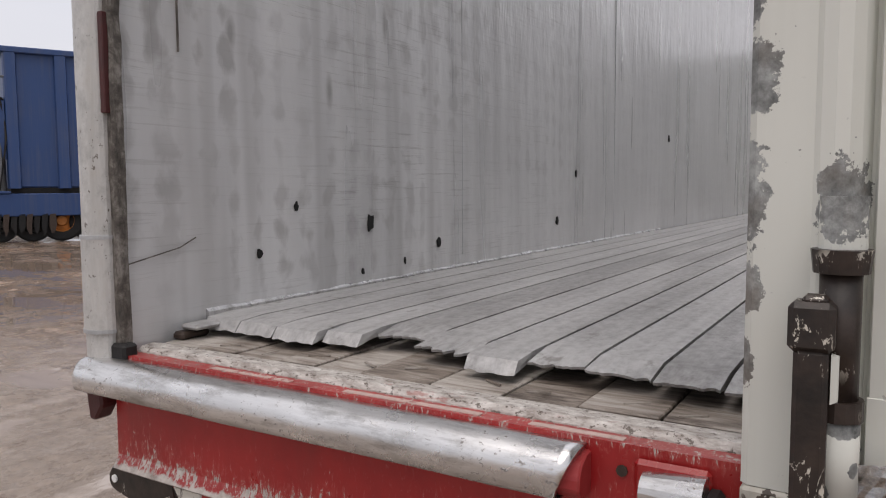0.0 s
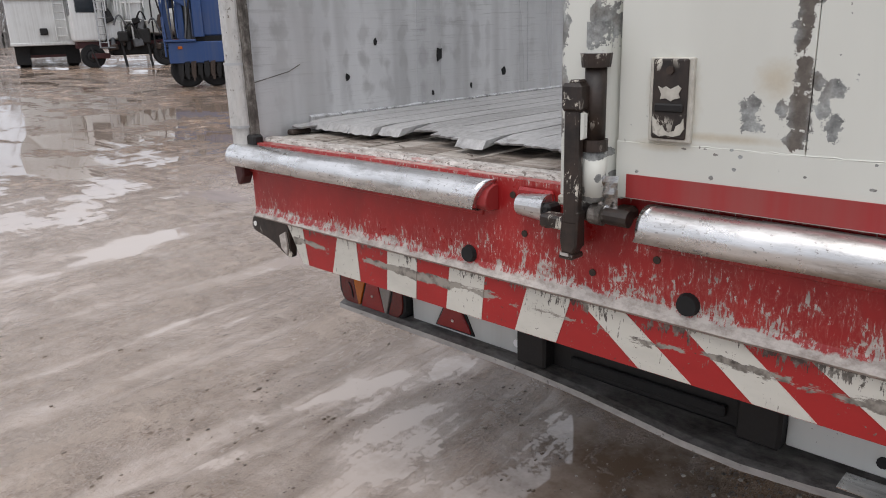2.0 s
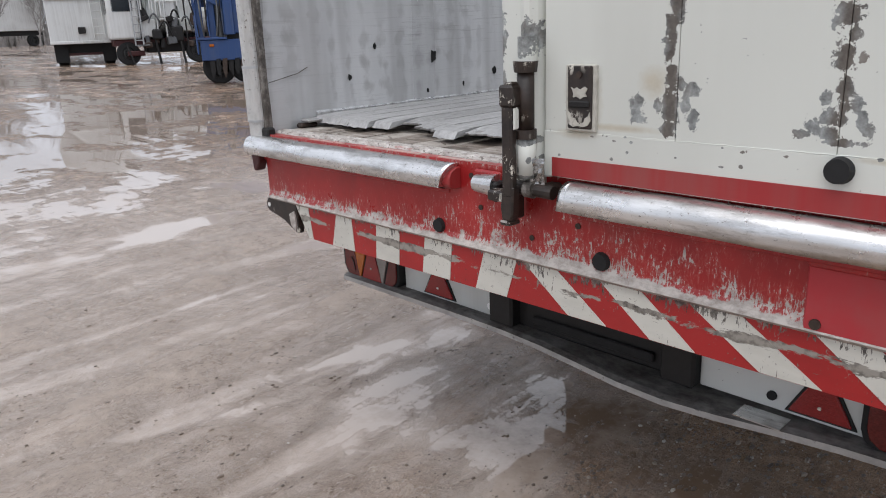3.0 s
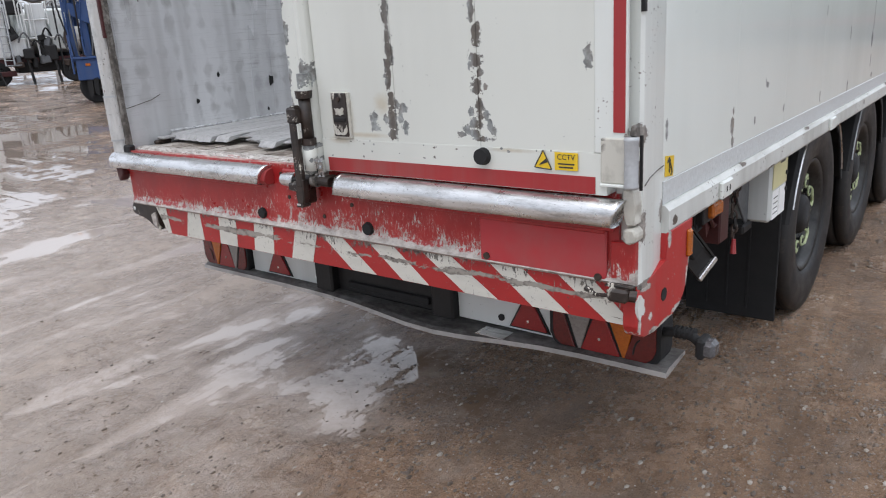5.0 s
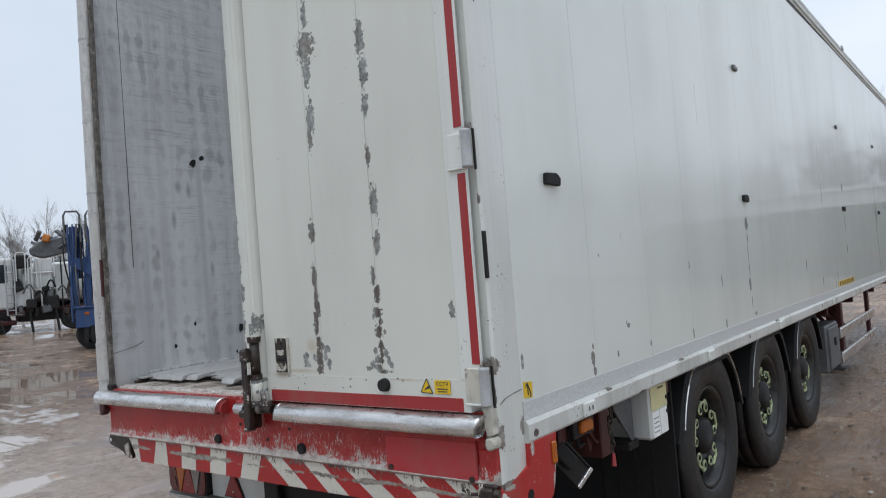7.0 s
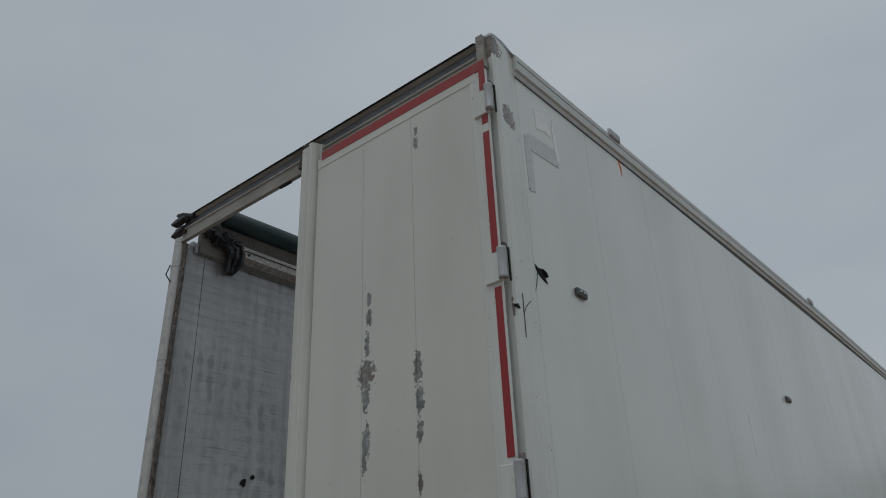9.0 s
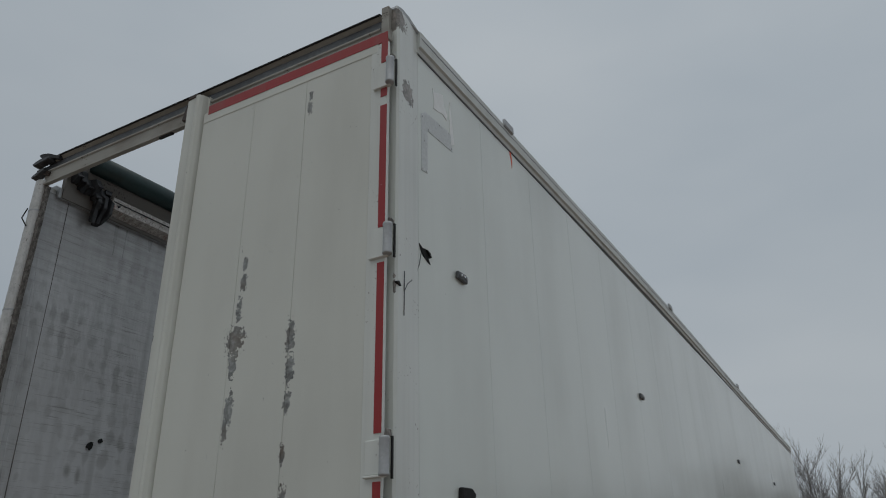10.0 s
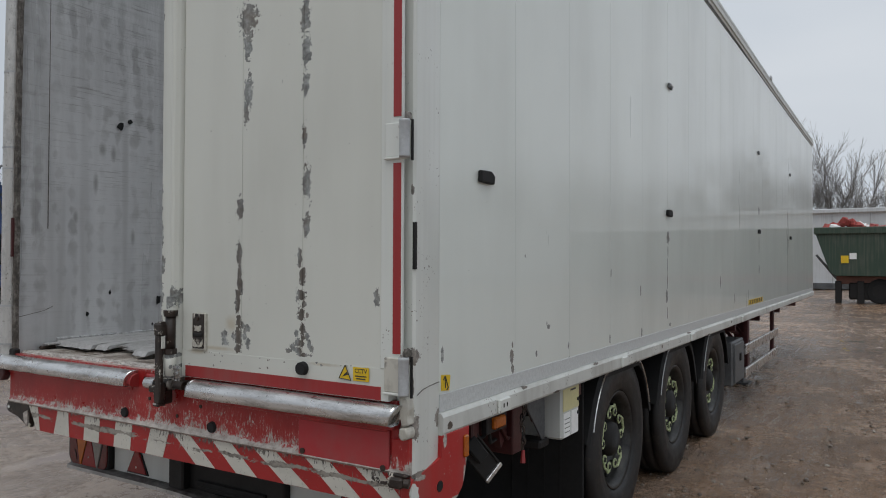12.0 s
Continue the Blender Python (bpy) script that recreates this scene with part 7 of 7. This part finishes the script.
part("axle_box", box(-0.75, 0.75, 0.5, 2.6, 0.42, 0.86, 0.03), M_DARK, tip)
part("red_bar", box(-0.65, 0.65, 0.35, 0.45, 0.38, 0.48, 0.01), M_REDDARK, tip)

# box trailer further off
bt = thing("box_trailer", "white box trailer parked far off across the yard", "trailer", at=turned(75.0, 78.0, 20.0))
part("body", box(-5.5, 2.4, 0.0, 2.5, 1.35, 4.0, 0.03), M_FARWHITE, bt)
part("chassis", box(-5.4, 2.3, 0.3, 2.2, 0.95, 1.35, 0.02), M_DARK, bt)
for x in (-3.6, -2.3, 1.4):
    plain_wheel(bt, x, 0.35, 0.5, 0.35, M_STEELRIM, "y")

# pale lorry with tanks, pipes and a ladder
lorry = thing("vacuum_lorry", "pale lorry with tanks, pipes and folding ladder", "lorry", at=turned(66.9, 32.5, 5.0))
part("chassis", box(-1.4, 4.0, 0.2, 2.0, 0.75, 1.0, 0.02), M_REDDARK, lorry)
cab = part("cab", box(-1.5, -0.35, 0.0, 2.3, 1.0, 3.05, 0.12, None, 3), M_FARWHITE, lorry, "white cab")
part("cab_window", box(-1.30, -0.55, -0.012, 0.02, 2.05, 2.80, 0.03), M_GLASS, cab)
part("cab_window", box(-1.515, -1.49, 0.2, 2.1, 2.0, 2.85, 0.02), M_GLASS, cab)
part("tank", rod((0.0, 1.1, 2.0), (3.8, 1.1, 2.0), 0.85, 24), M_WHITE, lorry, "white steel tank")
part("back_frame", box(-0.36, 4.0, 1.9, 2.3, 0.9, 3.0, 0.04), M_SCRAP, lorry)
part("locker", box(-0.32, 0.25, 0.0, 0.5, 1.05, 1.75, 0.04), M_FARWHITE, lorry)
part("locker", box(0.45, 1.05, -0.02, 0.55, 1.75, 3.0, 0.04), M_FARWHITE, lorry)
part("locker", box(1.15, 1.75, 0.05, 0.6, 1.25, 2.75, 0.04), M_WHITE, lorry)
part("pump", box(0.05, 0.42, -0.25, 0.3, 0.95, 1.35, 0.05), M_DARK, lorry)
part("pump", box(0.75, 1.25, -0.15, 0.4, 0.85, 1.45, 0.06), M_DARK, lorry)
part("step", box(-0.6, -0.1, -0.35, 0.1, 0.72, 0.78, 0.02), M_SCRAP, lorry)
for x in (-0.62, -0.32):
    part("ladder_rail", rod((x, -0.15, 0.75), (x, -0.15, 3.0), 0.03, 8), M_RAIL, lorry)
for i in range(7):
    part("rung", rod((-0.62, -0.15, 0.95 + 0.3 * i), (-0.32, -0.15, 0.95 + 0.3 * i), 0.02, 6), M_RAIL, lorry)
for a, b in (((0.30, -0.1, 1.2), (0.30, -0.1, 3.0)), ((0.62, -0.1, 0.9), (0.62, -0.1, 2.6)), ((1.38, -0.1, 0.5), (1.38, -0.1, 3.0)), ((0.30, -0.1, 1.72), (1.4, -0.1, 1.72)), ((0.30, -0.1, 2.4), (1.1, -0.1, 2.4))):
    part("pipe", rod(a, b, 0.03, 8), M_FARWHITE if a[0] < 1 else M_DARK, lorry)
lh = random.Random(33)
for i in range(4):
    b = bmesh.new()
    x, z, w, lift = -0.05 + 0.42 * i, 1.3 + lh.random() * 0.5, lh.uniform(0.3, 0.5), lh.uniform(0.15, 0.4)
    pipe([(x + w * t, -0.2 - 0.1 * math.sin(3.1 * t), z + lift * math.sin(3.14 * t) - 0.4 * t * (i % 2)) for t in (0, 0.17, 0.33, 0.5, 0.67, 0.83, 1.0)], 0.035, 7, b)
    part("hose", b, M_BLACK if i % 3 else M_SCRAP, lorry)
for i in range(16):
    x, z = -0.25 + 2.0 * lh.random(), 0.75 + 1.25 * lh.random() ** 1.5
    a, c, d = lh.uniform(0.05, 0.20), lh.uniform(0.05, 0.14), lh.uniform(0.06, 0.26)
    ob = part("valve_box", box(-a, a, -c, c, -d, d, 0.03), (M_DARK, M_SCRAP, M_DARK, M_RUST)[i % 4], lorry)
    ob.matrix_local = pose(x, -0.05 + 0.1 * lh.random(), z, 0, lh.uniform(-30, 30), lh.uniform(-20, 20))
for x in (0.25, 1.2):
    part("support_leg", rod((x, -0.1, 0.0), (x - 0.1, -0.05, 1.0), 0.05, 8), M_DARK, lorry)
part("support_leg", rod((-0.75, -0.2, 0.02), (-0.95, 0.0, 0.8), 0.03, 8), M_DARK, lorry)
plain_wheel(lorry, -0.9, 0.3, 0.45, 0.3, M_STEELRIM, "y")
plain_wheel(lorry, 1.75, 0.15, 0.46, 0.3, M_STEELRIM, "y")
part("undergear", box(-0.2, 2.6, 0.2, 1.8, 0.45, 0.9, 0.05), M_DARK, lorry)
for x, z0, z1, w in ((-0.25, 2.1, 3.25, 0.34), (0.18, 1.9, 3.05, 0.30), (0.62, 2.5, 3.4, 0.42), (1.12, 2.2, 3.1, 0.36)):
    b = bmesh.new()
    pipe([(x, -0.12, z0), (x, -0.12, z1 - 0.08), (x + 0.06, -0.12, z1), (x + w - 0.06, -0.12, z1), (x + w, -0.12, z1 - 0.08), (x + w, -0.12, z0)], 0.028, 7, b)
    part("guard_hoop", b, M_FARWHITE, lorry)
part("hatch", box(-0.30, 0.28, 0.0, 0.5, 2.62, 3.15, 0.05), M_DARK, lorry)
part("red_tool", box(-0.95, -0.3, 0.0, 0.4, 0.35, 0.55, 0.03), M_REDDARK, lorry)

# green tipper ahead of the trailer
green = thing("green_tipper", "green half-round tipper body on a rusty chassis, loaded with red scrap", "trailer", at=pose(-1.5, 31.5, -0.055))
GL = 13.5
part("body", prism([(0.0, 2.92), (0.10, 3.05), (GL, 3.05), (GL, 1.10), (0.75, 1.10), (0.55, 1.25)], "y", 0.0, 2.4, 0.02), M_GREEN, green, "dark green tipper body")
part("top_rim", box(-0.02, GL, -0.10, 2.5, 2.78, 3.06, 0.03), M_GREEN, green)
part("chassis", box(0.75, GL, 0.35, 2.0, 0.78, 1.10, 0.02), simple("rusty_chassis", (0.16, 0.07, 0.05), 0.7, 0.0, 0.4, 4.0), green, "rusty red chassis")
part("pale_panel", box(2.9, GL - 2, 0.30, 0.36, 0.84, 1.06), M_RAGS, green)
part("notice", box(0.95, 1.22, -0.03, 0.0, 1.62, 1.92), M_YELLOW, green, "yellow notice")
part("notice", box(1.25, 1.50, -0.03, 0.0, 1.78, 2.02), M_STICK, green, "white notice")
for i in range(4):
    part("tail_arm", rod((0.05 + i * 0.09, 0.2, 1.95 - 0.12 * i), (0.75, 0.4, 1.0 + 0.05 * i), 0.045, 8), M_SCRAP, green)
part("leg", box(0.72, 0.95, 0.2, 0.5, 0.0, 0.9, 0.02), M_DARK, green)
part("leg", box(1.5, 1.75, 0.2, 0.5, 0.0, 0.9, 0.02), M_DARK, green)
for x in (2.3, 3.6, 4.9, 11.5):
    plain_wheel(green, x, 0.45, 0.50, 0.35, M_STEELRIM, "y")
part("undergear", box(1.2, 12.5, 0.3, 2.0, 0.16, 0.85, 0.06), M_DARK, green)
rg = random.Random(6)
heap = thing("scrap_heap", "heap of red and pale scrap lying in the green tipper", "scrap", at=pose(-1.5, 31.5, 2.945))
for i in range(46):
    b = bmesh.new()
    bmesh.ops.create_icosphere(b, subdivisions=1, radius=0.22)
    for v in b.verts:
        v.co *= rg.uniform(0.7, 1.3)
    ob = part("scrap_piece", b, M_RAGS if rg.random() < 0.75 else M_STICK, heap)
    t = rg.random()
    ob.matrix_local = pose(0.25 + 3.0 * t, 0.3 + rg.random() * 1.2, -0.12 + 0.45 * rg.random() * math.exp(-((t - 0.3) / 0.22) ** 2) + 0.08 * rg.random(), rg.uniform(0, 90), rg.uniform(0, 90), 0)

# long pale hall behind it
hall = thing("long_hall", "long low pale industrial hall at the edge of the yard", "building")
hw = part("wall", box(-45, 75, 48.0, 60.0, 0.0, 4.55), M_CLAD, hall)
part("roof_edge", box(-45.2, 75.2, 47.8, 60.2, 4.55, 4.80, 0.03), M_CLAD, hall)
for i in range(60):
    part("cladding_joint", box(-44 + i * 2.0, -43.96 + i * 2.0, 47.97, 48.0, 0.1, 4.5), M_RAIL, hw)
part("plinth", box(-45, 75, 47.94, 48.0, 0.0, 0.35), M_SCRAP, hall)


# low scrub along the far edge of the yard
scrub_v, scrub_f = [], []
sr = random.Random(91)
for i in range(900):
    x, y, z = far(48 + 40 * i / 900 + sr.uniform(-0.3, 0.3), 98 + sr.uniform(-4, 6))
    hgt, wid = sr.uniform(1.2, 3.4), sr.uniform(0.5, 1.3)
    k = len(scrub_v)
    for q in range(6):
        a = sr.uniform(0, 6.28)
        scrub_v += [(x + wid * math.cos(a), y + wid * math.sin(a), z - 0.3), (x + wid * math.cos(a + 0.5), y + wid * math.sin(a + 0.5), z - 0.3), (x + wid * 1.3 * math.cos(a + 0.2), y + wid * 1.3 * math.sin(a + 0.2), z + hgt * sr.uniform(0.5, 1.0)), (x, y, z + hgt * sr.uniform(0.2, 0.6))]
        scrub_f += [(k + 4 * q, k + 4 * q + 1, k + 4 * q + 2), (k + 4 * q + 1, k + 4 * q + 3, k + 4 * q + 2), (k + 4 * q + 3, k + 4 * q, k + 4 * q + 2)]
sc_me = bpy.data.meshes.new("scrub")
sc_me.from_pydata(scrub_v, [], scrub_f)
sc_me.materials.append(M_BARK)
tagged(new("scrub", sc_me), "grey-brown winter scrub along the far edge of the yard", "scrub", kind="stuff")


# bare trees
def bare_tree(seed, height):
    """Slender leafless tree: a rising leader, ascending limbs, four orders of thin twigs."""
    r = random.Random(seed)
    trunk, crown = bmesh.new(), bmesh.new()

    def grow(bm, p, d, length, rad, depth):
        n = 3
        q = p
        for i in range(n):
            d = (d + Vector((r.uniform(-1, 1), r.uniform(-1, 1), r.uniform(-0.1, 0.5))) * 0.13).normalized()
            q2 = q + d * (length / n)
            r0, r1 = rad * (1 - 0.40 * i / n), rad * (1 - 0.40 * (i + 1) / n)
            rod(q, q2, r0, 3 if depth > 1 else 6, r1, bm, False)
            if depth < 4:
                for k in range((3, 2, 2, 2)[depth]):
                    side = Vector((r.uniform(-1, 1), r.uniform(-1, 1), r.uniform(0.0, 0.5))).normalized()
                    nd = (d * 0.8 + side * r.uniform(0.4, 0.8)).normalized()
                    grow(crown, q2, nd, length * r.uniform(0.42, 0.66), max(0.010, rad * (0.42 if depth else 0.5)), depth + 1)
            q = q2
        if depth < 4:
            grow(bm, q, d, length * 0.7, rad * 0.58, depth + 1)
    grow(trunk, Vector((0, 0, -0.2)), Vector((0, 0, 1)), height * 0.42, height * 0.0105, 0)
    return trunk, crown


models = []
for k in range(4):
    tr, cr = bare_tree(30 + k, 11.0)
    t = thing("bare_tree", "leafless winter tree with fine branching twigs", "tree", "bare trees round the yard")
    part("trunk", tr, M_BARK, t)
    part("crown", cr, M_BARK, t)
    models.append(t)
tg = random.Random(14)
spots = [(-14 + i * 2.6 + tg.uniform(-1.0, 1.0), 66 + tg.uniform(-3, 8)) for i in range(24)] + [far(60 + i * 2.3 + tg.uniform(-0.8, 0.8), 75 + tg.uniform(-8, 14))[:2] for i in range(11)]
for i, (x, y) in enumerate(spots):
    s = tg.uniform(0.85, 1.1) * (1.05 if i < 24 else 0.8)
    m = pose(x, y, land(x, y), 0, 0, tg.uniform(0, 360))
    if i < 4:
        models[i].matrix_world = m @ Matrix.Scale(s, 4)
    else:
        c = copy_thing(models[i % 4], m)
        c.scale = (s, s, s)
